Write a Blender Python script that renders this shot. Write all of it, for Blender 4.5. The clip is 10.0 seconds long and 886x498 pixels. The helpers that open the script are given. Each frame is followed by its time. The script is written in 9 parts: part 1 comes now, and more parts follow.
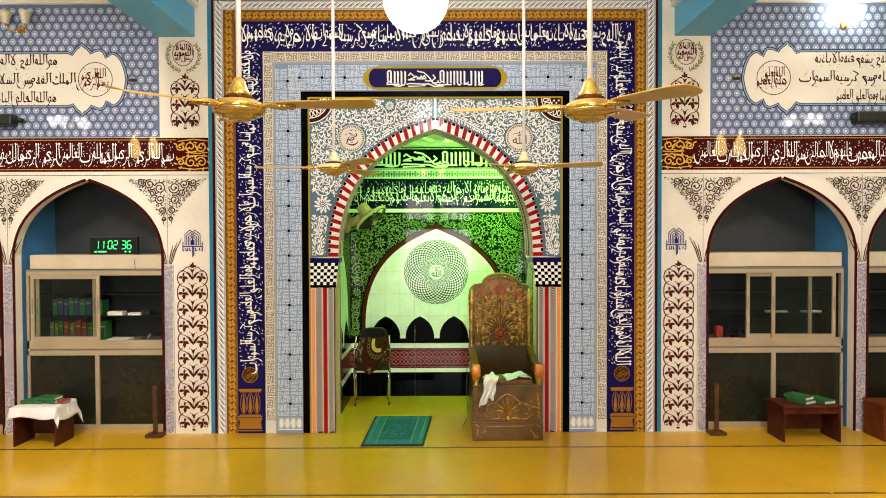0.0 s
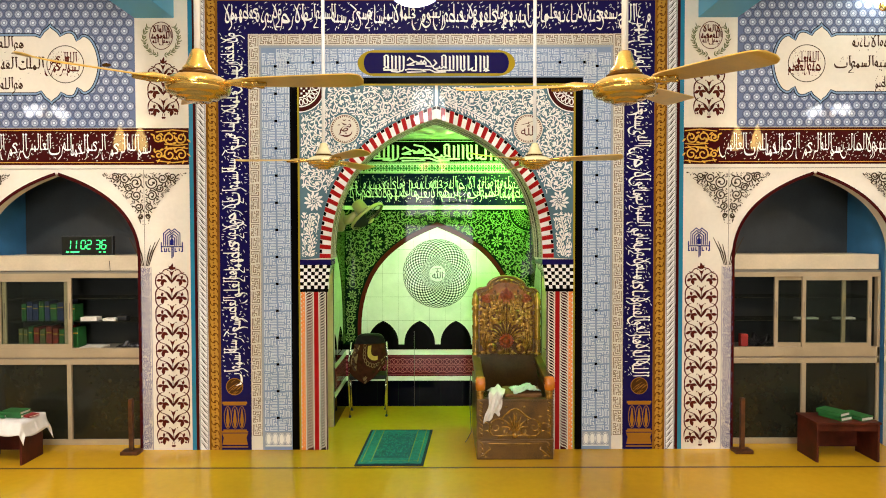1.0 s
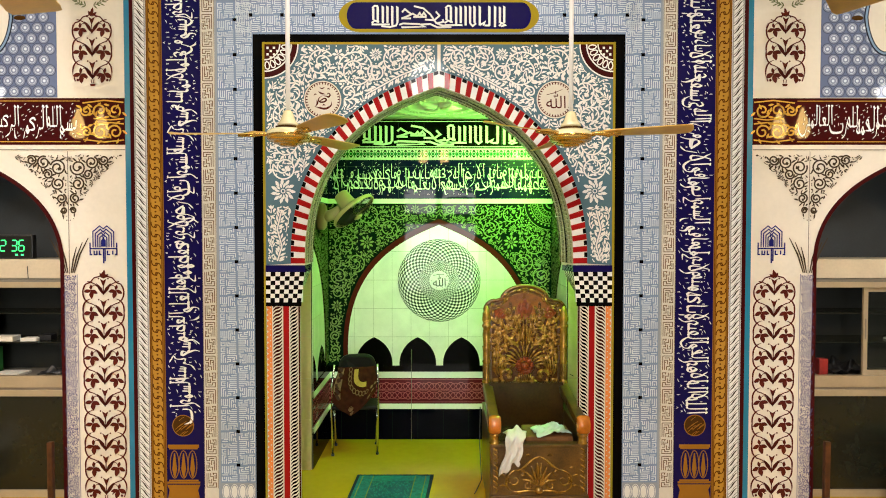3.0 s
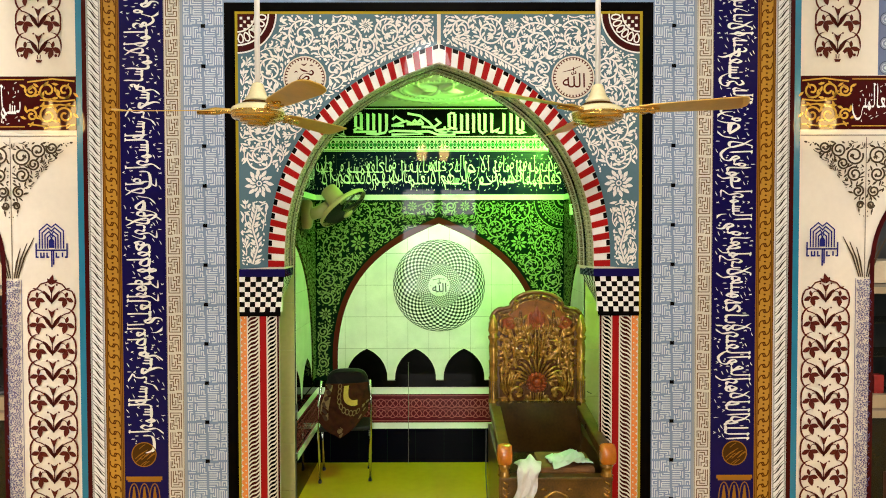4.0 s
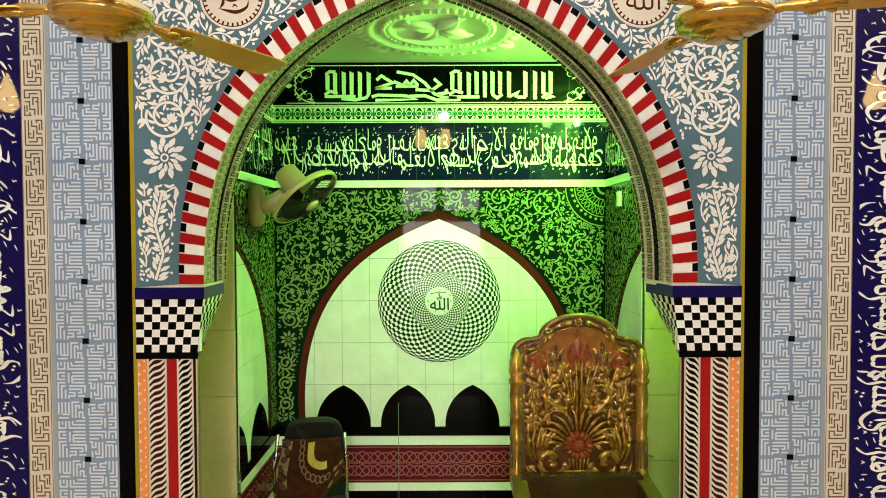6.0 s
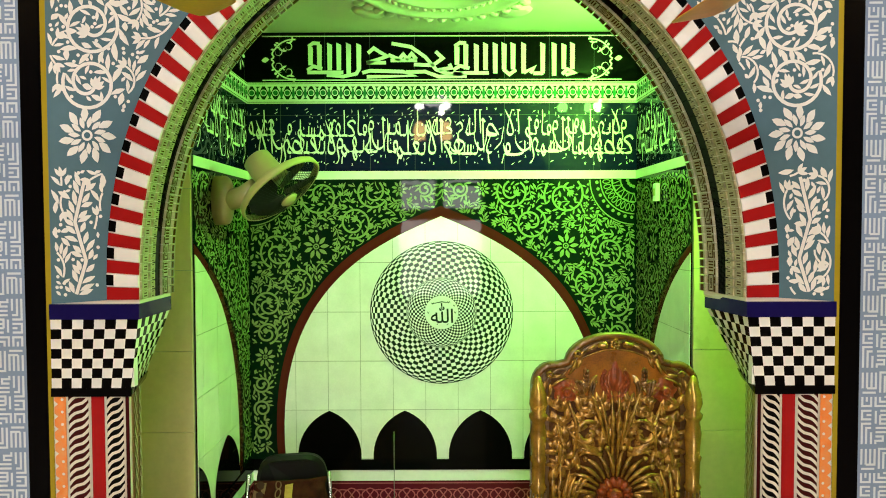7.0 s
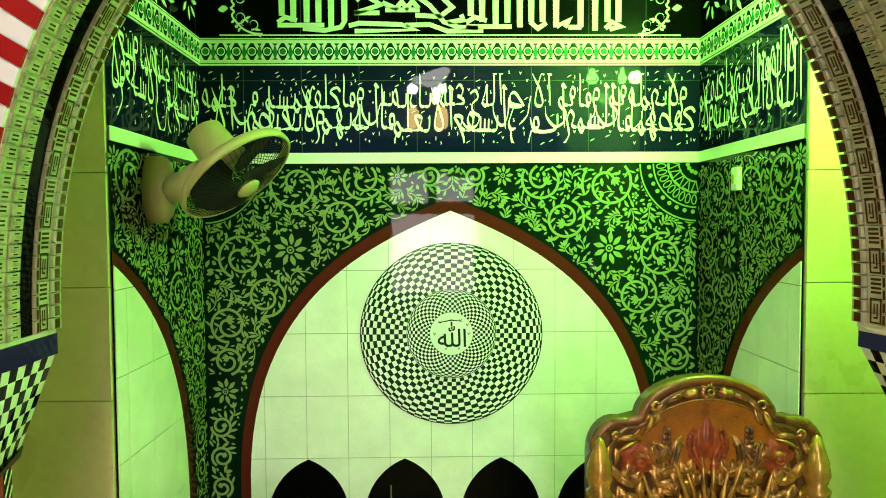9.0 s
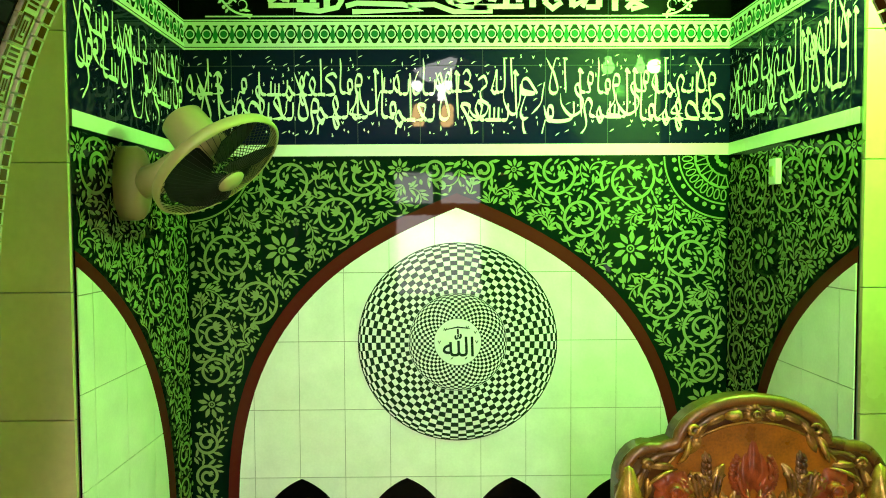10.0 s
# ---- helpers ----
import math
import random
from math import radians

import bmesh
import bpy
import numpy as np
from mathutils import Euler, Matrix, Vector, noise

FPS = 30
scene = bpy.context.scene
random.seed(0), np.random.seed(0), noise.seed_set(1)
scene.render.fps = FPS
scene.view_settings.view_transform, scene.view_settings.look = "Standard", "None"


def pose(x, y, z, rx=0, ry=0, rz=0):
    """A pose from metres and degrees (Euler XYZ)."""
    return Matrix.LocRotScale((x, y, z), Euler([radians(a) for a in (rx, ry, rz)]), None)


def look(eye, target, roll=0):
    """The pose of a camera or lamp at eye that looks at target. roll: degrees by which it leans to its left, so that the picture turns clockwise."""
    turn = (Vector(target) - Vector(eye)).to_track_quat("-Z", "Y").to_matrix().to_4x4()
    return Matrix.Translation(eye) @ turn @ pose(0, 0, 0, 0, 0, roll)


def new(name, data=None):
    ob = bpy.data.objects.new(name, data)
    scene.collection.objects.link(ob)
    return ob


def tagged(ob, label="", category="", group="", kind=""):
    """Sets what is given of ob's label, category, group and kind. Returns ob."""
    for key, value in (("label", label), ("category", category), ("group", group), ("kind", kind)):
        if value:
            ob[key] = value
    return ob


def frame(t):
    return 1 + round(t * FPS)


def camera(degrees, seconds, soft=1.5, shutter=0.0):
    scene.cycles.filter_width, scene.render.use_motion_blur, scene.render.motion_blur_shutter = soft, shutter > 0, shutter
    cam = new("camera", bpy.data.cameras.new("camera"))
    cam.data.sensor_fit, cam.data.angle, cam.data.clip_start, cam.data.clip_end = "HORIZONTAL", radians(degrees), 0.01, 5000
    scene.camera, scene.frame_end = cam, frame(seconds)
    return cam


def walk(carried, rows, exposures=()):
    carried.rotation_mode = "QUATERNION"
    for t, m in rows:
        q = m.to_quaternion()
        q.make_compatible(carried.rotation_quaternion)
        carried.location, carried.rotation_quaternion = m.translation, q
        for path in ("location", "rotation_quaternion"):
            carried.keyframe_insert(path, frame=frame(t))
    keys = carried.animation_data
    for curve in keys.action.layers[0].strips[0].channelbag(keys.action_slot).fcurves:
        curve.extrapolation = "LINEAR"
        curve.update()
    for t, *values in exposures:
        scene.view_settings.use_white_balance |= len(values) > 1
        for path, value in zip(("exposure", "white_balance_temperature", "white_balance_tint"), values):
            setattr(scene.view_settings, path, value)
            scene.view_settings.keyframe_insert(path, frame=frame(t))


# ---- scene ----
cam = camera(70.8, 10.0, soft=1.0)
PATH = [
    (0, (0.056, -0.017, 2.04), (0.062, 1.982, 2.002), -0.2),
    (0.5, (0.050, 0.221, 2.064), (0.055, 2.221, 2.017), -0.1),
    (1, (0.051, 0.518, 2.084), (0.054, 2.517, 2.031), -0.1),
    (1.5, (0.064, 0.814, 2.09), (0.061, 2.813, 2.033), -0.1),
    (2, (0.043, 1.143, 2.057), (0.043, 3.142, 2.009), -0.1),
    (2.5, (0.025, 1.444, 2.08), (0.029, 3.443, 2.023), -0.1),
    (2.7, (0.026, 1.574, 2.087), (0.028, 3.573, 2.029), -0.0),
    (4, (0.012, 2.394, 2.054), (0.018, 4.393, 2.006), -0.1),
    (4.5, (0.020, 2.709, 2.06), (0.025, 4.708, 2.008), -0.2),
    (5, (0.029, 3.09, 2.062), (0.029, 5.089, 2.009), -0.2),
    (5.5, (0.030, 3.437, 2.066), (0.027, 5.436, 2.009), -0.2),
    (7, (-0.003, 4.391, 2.071), (0.000, 6.39, 2.008), -0.2),
    (7.5, (-0.007, 4.627, 2.086), (-0.008, 6.626, 2.012), -0.2),
    (8, (-0.024, 4.861, 2.086), (-0.021, 6.859, 2.011), -0.3),
    (8.5, (-0.064, 5.03, 2.093), (-0.041, 7.028, 2.012), -0.3),
    (9, (-0.093, 5.171, 2.091), (-0.057, 7.169, 2.008), -0.3),
    (9.5, (-0.118, 5.305, 2.086), (-0.072, 7.303, 2.002), -0.3),
    (10, (-0.090, 5.405, 2.077), (-0.071, 7.404, 1.999), -0.3),
]
walk(cam, [(t, look(eye, target, roll)) for t, eye, target, roll in PATH], ((0, -0.28), (2.5, -0.30), (5.5, -0.36), (8.5, -0.31), (10, -0.30)))

# ---------------------------------------------------------------- light
world = bpy.data.worlds.new("world")
world.use_nodes = True
world.node_tree.nodes["Background"].inputs[0].default_value = (0.9, 0.95, 1.0, 1)
world.node_tree.nodes["Background"].inputs[1].default_value = 0.05
scene.world = world

WALL = 6.46      # face of the front wall
BACK = 7.97      # back wall of the prayer niche
CEIL = 4.56


def lamp(name, kind, m, power, colour, size=0.1, size_y=None):
    data = bpy.data.lights.new(name, kind)
    data.energy, data.color = power, colour
    if kind == "AREA":
        data.shape, data.size, data.size_y = "RECTANGLE", size, size_y or size
    else:
        data.shadow_soft_size = size
    ob = new(name, data)
    ob.matrix_world = m
    return ob


# fill lamps added under the unseen hall ceiling, and the green bulb in the niche
FILL_SPOTS = ((-2.9, 2.9), (2.9, 2.9), (-2.9, -2.2), (2.9, -2.2), (0, -0.6))
for tx, ty in FILL_SPOTS:
    lamp("tube_glow", "AREA", pose(tx, ty, 4.40), (225 if ty > 0 else 150) * (1.0 if tx < 0 else 0.66) if tx else 200, (0.97, 0.87, 0.84), 0.10, 1.2)
lamp("green_glow", "POINT", pose(1.13, 7.02, 2.955), 104, (0.22, 1.0, 0.10), 0.04)


# ---------------------------------------------------------------- materials
def mat(name, colour, rough=0.5, metal=0.0, vary=0.12, scale=6.0, bump=0.0, coat=0.0, emit=0.0, bump_scale=60.0, dark=None, spec=0.5):
    """A surface whose colour wanders at two scales, with fine relief."""
    m = bpy.data.materials.new(name)
    m.use_nodes = True
    nt = m.node_tree
    b = nt.nodes["Principled BSDF"]
    b.inputs["Metallic"].default_value = metal
    b.inputs["Coat Weight"].default_value = coat
    b.inputs["Specular IOR Level"].default_value = spec
    b.inputs["Coat Roughness"].default_value = 0.06
    if emit:
        b.inputs["Emission Color"].default_value = (*colour, 1)
        b.inputs["Emission Strength"].default_value = emit
    tc = nt.nodes.new("ShaderNodeTexCoord")
    big, fine = nt.nodes.new("ShaderNodeTexNoise"), nt.nodes.new("ShaderNodeTexNoise")
    big.inputs["Scale"].default_value, fine.inputs["Scale"].default_value = scale, scale * 14
    big.inputs["Detail"].default_value, fine.inputs["Detail"].default_value = 5, 4
    geo = nt.nodes.new("ShaderNodeNewGeometry")
    for n in (big, fine):
        nt.links.new(geo.outputs["Position"], n.inputs["Vector"])
    add = nt.nodes.new("ShaderNodeMath")
    add.operation = "MULTIPLY_ADD"
    nt.links.new(fine.outputs["Fac"], add.inputs[0])
    add.inputs[1].default_value = 0.45
    nt.links.new(big.outputs["Fac"], add.inputs[2])
    ramp = nt.nodes.new("ShaderNodeValToRGB")
    ramp.color_ramp.elements[0].position, ramp.color_ramp.elements[1].position = 0.42, 1.0
    lo = dark or tuple(c * (1 - vary * 1.6) for c in colour)
    ramp.color_ramp.elements[0].color = (*lo, 1)
    ramp.color_ramp.elements[1].color = (*(min(1, c * (1 + vary)) for c in colour), 1)
    nt.links.new(add.outputs[0], ramp.inputs[0])
    nt.links.new(ramp.outputs[0], b.inputs["Base Color"])
    mr = nt.nodes.new("ShaderNodeMapRange")
    mr.inputs["To Min"].default_value, mr.inputs["To Max"].default_value = max(0.02, rough * 0.8), min(1, rough * 1.25)
    nt.links.new(big.outputs["Fac"], mr.inputs["Value"])
    nt.links.new(mr.outputs[0], b.inputs["Roughness"])
    if bump:
        bn, bt = nt.nodes.new("ShaderNodeBump"), nt.nodes.new("ShaderNodeTexNoise")
        bt.inputs["Scale"].default_value, bt.inputs["Detail"].default_value = bump_scale, 4
        nt.links.new(geo.outputs["Position"], bt.inputs["Vector"])
        bn.inputs["Strength"].default_value, bn.inputs["Distance"].default_value = bump, 0.01
        nt.links.new(bt.outputs["Fac"], bn.inputs["Height"])
        nt.links.new(bn.outputs[0], b.inputs["Normal"])
    return m


def glassy(name, colour, rough, alpha):
    """Thin glass: part clear, part glossy."""
    m = bpy.data.materials.new(name)
    m.use_nodes = True
    nt = m.node_tree
    nt.nodes.remove(nt.nodes["Principled BSDF"])
    clear, gloss, mix = nt.nodes.new("ShaderNodeBsdfTransparent"), nt.nodes.new("ShaderNodeBsdfGlossy"), nt.nodes.new("ShaderNodeMixShader")
    clear.inputs[0].default_value, gloss.inputs["Roughness"].default_value = (*colour, 1), rough
    mix.inputs[0].default_value = alpha
    nt.links.new(clear.outputs[0], mix.inputs[1])
    nt.links.new(gloss.outputs[0], mix.inputs[2])
    nt.links.new(mix.outputs[0], nt.nodes["Material Output"].inputs[0])
    return m


TILE = dict(spec=0.13, rough=0.022, vary=0.06, scale=3.0, bump=0.02, bump_scale=9.0)
CREAM = mat("cream_tile", (0.80, 0.74, 0.62), 0.13, vary=0.05, scale=2.0, bump=0.02, bump_scale=7)
# dark tone for unseen walls, so that the tiles reflect less light
HALL = mat("hall_dark_tone", (0.10, 0.095, 0.085), 0.6, vary=0.1)
CREAM_PAINT = mat("cream_paint", (0.78, 0.74, 0.64), 0.55, vary=0.06, bump=0.05)
WHITE_TILE = mat("white_tile", (0.82, 0.83, 0.76), 0.10, vary=0.07, scale=9, bump=0.02, bump_scale=8)
GROUT = mat("grout", (0.36, 0.36, 0.29), 0.8)
NAVY = mat("navy_tile", (0.010, 0.007, 0.075), **TILE)
BLUE = mat("blue_tile", (0.25, 0.345, 0.53), **TILE)
SLATE = mat("slate_tile", (0.10, 0.185, 0.23), **TILE)
GREY = mat("grey_tile", (0.36, 0.40, 0.47), **TILE)
PALE = mat("pale_print", (0.70, 0.78, 0.86), **TILE)
WHITE = mat("white_print", (0.88, 0.88, 0.85), **TILE)
IVORY = mat("ivory_tile", (0.76, 0.72, 0.62), **TILE)
BROWN = mat("brown_print", (0.17, 0.105, 0.05), **TILE)
DARK = mat("dark_tile", (0.0024, 0.0020, 0.0020), **dict(TILE, spec=0.05))
OLIVE = mat("olive_gold_tile", (0.38, 0.29, 0.02), **TILE)
GOLD = mat("gold_print", (0.72, 0.42, 0.07), **TILE)
OCHRE = mat("ochre_tile", (0.33, 0.15, 0.018), **TILE)
GOLD_MUTED = mat("muted_gold_print", (0.50, 0.26, 0.035), **TILE)
BRAID_BROWN = mat("braid_brown_print", (0.11, 0.036, 0.006), **TILE)
UMBER = mat("umber_print", (0.07, 0.03, 0.006), **TILE)
RED = mat("red_tile", (0.36, 0.012, 0.012), **TILE)
MAROON = mat("maroon_tile", (0.050, 0.006, 0.006), **TILE)
PLUM = mat("plum_tile", (0.11, 0.010, 0.022), **TILE)
ROPE_LINE = mat("rope_line_print", (0.075, 0.065, 0.055), **TILE)
SKY = mat("sky_blue_strip", (0.022, 0.20, 0.32), 0.2, vary=0.06)
BEAM_BLUE = mat("beam_blue_paint", (0.10, 0.42, 0.66), 0.45, vary=0.05, bump=0.04)
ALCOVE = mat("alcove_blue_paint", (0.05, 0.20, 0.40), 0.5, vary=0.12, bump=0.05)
# grey that carries the dimness of the deep recess
ALCOVE_GREY = mat("alcove_back_dimness", (0.028, 0.034, 0.036), 0.6, vary=0.2, bump=0.06)
INK = mat("maroon_ink", (0.095, 0.017, 0.012), **TILE)
INK_BROWN = mat("brown_ink", (0.07, 0.05, 0.03), **TILE)
INK_BLUE = mat("blue_ink", (0.02, 0.022, 0.16), **TILE)
LILAC = mat("lilac_ink", (0.13, 0.12, 0.24), **TILE)
LEAFGREEN = mat("laurel_ink", (0.18, 0.19, 0.09), **TILE)
ORANGE = mat("orange_marble_tile", (0.72, 0.19, 0.03), 0.12, vary=0.30, scale=45, dark=(0.80, 0.36, 0.13))
ROSE = mat("rose_print", (0.42, 0.10, 0.12), **TILE)
BEIGE = mat("beige_tile", (0.64, 0.52, 0.30), 0.28, vary=0.10, scale=3, bump=0.04, bump_scale=12)
MOSAIC = mat("mosaic_border", (0.42, 0.36, 0.22), 0.18, vary=0.35, scale=40, bump=0.15, bump_scale=120)
FLOOR = mat("ochre_floor", (0.60, 0.34, 0.014), 0.22, vary=0.10, scale=1.1, bump=0.03, bump_scale=3.5, coat=0.12)
# grey chosen to cut yellow bounce from the unseen floor
HALL_FLOOR = mat("neutral_bounce_grey", (0.20, 0.19, 0.175), 0.5, vary=0.15, scale=1.5)
FLOORLINE = mat("floor_strip", (0.16, 0.09, 0.02), 0.25)
PLASTER = mat("plaster", (0.80, 0.79, 0.74), 0.6, vary=0.04, bump=0.06)
RUG_TEAL = mat("rug_teal", (0.014, 0.20, 0.25), 0.95, vary=0.30, scale=30, bump=0.5, bump_scale=300)
RUG_BLUE = mat("rug_blue", (0.010, 0.11, 0.19), 0.95, vary=0.30, scale=30, bump=0.5, bump_scale=300)
RUG_NAVY = mat("rug_navy", (0.008, 0.022, 0.055), 0.95, vary=0.2, scale=30, bump=0.5, bump_scale=300)
RUG_YELLOW = mat("rug_yellow", (0.26, 0.27, 0.06), 0.95, vary=0.2, scale=60)
WOOD = mat("brown_lacquered_wood", (0.125, 0.062, 0.011), 0.30, metal=0.25, vary=0.5, scale=6, bump=0.10, bump_scale=50, coat=0.35, dark=(0.030, 0.015, 0.004))
# amber lacquer with the shade between carved leaves put into it
WOOD_PANEL = mat("amber_wood_recess_shade", (0.095, 0.036, 0.005), 0.24, vary=0.4, scale=5, bump=0.10, bump_scale=40, coat=0.08, spec=0.3, dark=(0.024, 0.010, 0.003))
WOOD_CROWN = mat("orange_lacquer", (0.34, 0.115, 0.006), 0.28, vary=0.3, scale=11, bump=0.12, bump_scale=60, coat=0.08, spec=0.3, dark=(0.085, 0.030, 0.004))
WOOD_POST = mat("bright_gilding", (0.45, 0.25, 0.036), 0.25, metal=0.5, vary=0.35, scale=20, coat=0.25, dark=(0.13, 0.062, 0.009))
WOOD_DARK = mat("dark_tulip_stain", (0.20, 0.085, 0.014), 0.26, metal=0.35, vary=0.4, scale=34, coat=0.3, dark=(0.030, 0.014, 0.004))
# darker copy of WOOD: the shade inside the seat is in the colour
SEAT_WOOD = mat("olive_brown_shaded", (0.046, 0.023, 0.005), 0.20, vary=0.5, scale=4, bump=0.06, bump_scale=30, coat=0.2, spec=0.35, dark=(0.020, 0.012, 0.004))
WOOD_GOLD = mat("gold_carving", (0.50, 0.27, 0.040), 0.23, metal=0.6, vary=0.4, scale=26, bump=0.2, bump_scale=90, coat=0.35, dark=(0.050, 0.022, 0.004))
WOOD_RED = mat("red_lacquer", (0.30, 0.058, 0.010), 0.32, vary=0.4, scale=30, coat=0.08, spec=0.3, dark=(0.085, 0.020, 0.005))
BRONZE = mat("bronzed_rim", (0.20, 0.078, 0.010), 0.28, metal=0.2, vary=0.45, scale=18, bump=0.15, bump_scale=60, coat=0.3, dark=(0.040, 0.016, 0.004))
WOOD_KNOB = mat("orange_varnish", (0.58, 0.17, 0.015), 0.16, vary=0.2, scale=14, coat=0.6)
DESK = mat("red_brown_wood", (0.070, 0.014, 0.007), 0.45, vary=0.4, scale=9, bump=0.1, bump_scale=40, spec=0.18)
DESK_ORANGE = mat("orange_brown_wood", (0.14, 0.034, 0.008), 0.4, vary=0.4, scale=9, bump=0.1, bump_scale=40, spec=0.25)
POST_WOOD = mat("brown_post_wood", (0.085, 0.030, 0.010), 0.4, vary=0.5, scale=12, bump=0.10, bump_scale=50, spec=0.25, dark=(0.020, 0.009, 0.004))
BRASS = mat("fan_gold", (0.74, 0.46, 0.10), 0.20, metal=0.75, vary=0.10, scale=8, coat=0.4)
BLADE = mat("fan_blade_gold", (0.74, 0.46, 0.075), 0.34, metal=0.3, vary=0.12, scale=9)
FAN_WHITE = mat("fan_rod_white", (0.82, 0.82, 0.80), 0.3, vary=0.03)
# cream plastic with the niche's yellowish shadow put into its colour
FAN_CREAM = mat("fan_cream_shaded", (0.44, 0.39, 0.15), 0.35, vary=0.05)
FAN_DARK = mat("fan_dark_plastic", (0.012, 0.013, 0.010), 0.4, spec=0.2)
CHROME = mat("chrome", (0.75, 0.75, 0.74), 0.14, metal=1.0, vary=0.04)
BLACK_PLASTIC = mat("black_plastic", (0.012, 0.012, 0.013), 0.4)
BLACK_VINYL = mat("black_vinyl", (0.007, 0.0065, 0.006), 0.55, spec=0.25, bump=0.15, bump_scale=200)
CLOTH_BROWN = mat("brown_cloth", (0.040, 0.012, 0.005), 0.9, spec=0.08, vary=0.5, scale=22, bump=0.3, bump_scale=160, dark=(0.018, 0.006, 0.003))
CLOTH_TAN = mat("tan_print", (0.21, 0.14, 0.065), 0.9, spec=0.1, vary=0.25, scale=40)
CLOTH_DARK = mat("dark_print", (0.045, 0.014, 0.006), 0.9, vary=0.25, scale=40)
PEARL = mat("pearl_mosaic", (0.46, 0.42, 0.28), 0.2, vary=0.2, scale=30, bump=0.1, bump_scale=150)
CLOTH_YELLOW = mat("yellow_print", (0.52, 0.40, 0.06), 0.9, vary=0.2, scale=30)
CLOTH_WHITE = mat("white_cloth", (0.78, 0.76, 0.72), 0.9, vary=0.08, scale=12, bump=0.25, bump_scale=90)
CLOTH_MINT = mat("mint_cloth", (0.58, 0.70, 0.62), 0.9, vary=0.08, scale=12, bump=0.25, bump_scale=90)
CUSHION = mat("brown_cushion", (0.20, 0.085, 0.022), 0.8, vary=0.3, scale=20, bump=0.2)
NAVY_CLOTH = mat("navy_cloth", (0.03, 0.035, 0.08), 0.85, vary=0.3, scale=20, bump=0.2)
ALU = mat("anodised_frame", (0.44, 0.35, 0.22), 0.38, metal=0.25, vary=0.08, scale=5)
# darker copy of ALU: groove and recess shade put into the colour
ALU_SHADE = mat("frame_groove_shade", (0.26, 0.21, 0.15), 0.5, metal=0.2)
GREENGLASS = mat("dark_green_panel", (0.014, 0.015, 0.009), 0.22, spec=0.45, vary=0.25, scale=2)
SHELF = mat("shelf_board", (0.18, 0.165, 0.13), 0.4)
# near-black: the dimness inside the cabinets is put into the colour
CAB_DARK = mat("cabinet_dim_inside", (0.014, 0.017, 0.014), 0.6, vary=0.3)
PAPER = mat("paper", (0.72, 0.68, 0.58), 0.8)
BOOK_GREEN = mat("green_book", (0.02, 0.14, 0.03), 0.45, vary=0.2, scale=20)
BOOK_RED = mat("red_book", (0.30, 0.02, 0.015), 0.45, vary=0.2, scale=20)
BOOK_BLUE = mat("blue_book", (0.03, 0.04, 0.16), 0.45, vary=0.2, scale=20)
BOOK_OLIVE = mat("olive_book", (0.16, 0.17, 0.06), 0.45, vary=0.2, scale=20)
FAN_BLADE = mat("fan_blade_plastic", (0.008, 0.010, 0.006), 0.4, vary=0.1, spec=0.15)
GLASS = glassy("clear_glass", (0.80, 0.86, 0.80), 0.03, 0.06)
LED = mat("led_green", (0.05, 1.0, 0.22), 0.5, emit=2.2)
GLOBE = mat("globe_glass", (1.0, 0.96, 0.95), 0.3, emit=34.0)
SHADE = mat("lit_shade", (1.0, 0.64, 0.22), 0.3, emit=80.0)
SHADE_WHITE = mat("lit_white_shade", (1.0, 0.96, 0.92), 0.3, emit=80.0)
SCONCE_LIT = mat("lit_sconce_shade", (0.93, 1.0, 0.90), 0.3, emit=40.0)
WHITE_BULB = mat("lit_white_bulb", (1.0, 0.97, 0.95), 0.3, emit=200.0)
SHADE_OFF = mat("frosted_shade", (0.62, 0.58, 0.40), 0.25, vary=0.15)
TUBE = mat("fill_lamp_glass", (1.0, 0.95, 0.86), 0.3, emit=6.0)
DAY = mat("daylight_outside", (1.0, 0.98, 0.94), 0.8, emit=20.0)
BULB = mat("green_bulb", (0.25, 1.0, 0.12), 0.3, emit=220.0)


# ---------------------------------------------------------------- mesh helpers
def mesh_part(name, verts, faces, material, parent=None, label="", smooth=False):
    me = bpy.data.meshes.new(name)
    me.from_pydata([tuple(v) for v in verts], [], faces)
    me.materials.append(material)
    if smooth:
        me.polygons.foreach_set("use_smooth", [True] * len(me.polygons))
    me.update()
    ob = new(name, me)
    ob.parent = parent
    return tagged(ob, label)


def part(name, bm, material, parent=None, label="", smooth=False):
    me = bpy.data.meshes.new(name)
    bmesh.ops.recalc_face_normals(bm, faces=bm.faces)
    bm.to_mesh(me)
    bm.free()
    me.materials.append(material)
    if smooth:
        me.polygons.foreach_set("use_smooth", [True] * len(me.polygons))
    ob = new(name, me)
    ob.parent = parent
    return tagged(ob, label)


def thing(name, label, category, group="", at=None):
    ob = new(name)
    ob.empty_display_size = 0.1
    if at is not None:
        ob.matrix_world = at
    return tagged(ob, label, category, group)


def box_bm(x0, x1, y0, y1, z0, z1, bevel=0.0, bm=None):
    own = bm is None
    bm = bm or bmesh.new()
    made = bmesh.ops.create_cube(bm, size=1, matrix=Matrix.Translation(((x0 + x1) / 2, (y0 + y1) / 2, (z0 + z1) / 2)) @ Matrix.Diagonal((x1 - x0, y1 - y0, z1 - z0, 1)))
    if bevel and own:
        bmesh.ops.bevel(bm, geom=bm.edges[:], offset=bevel, segments=2, affect="EDGES", profile=0.6)
    return bm


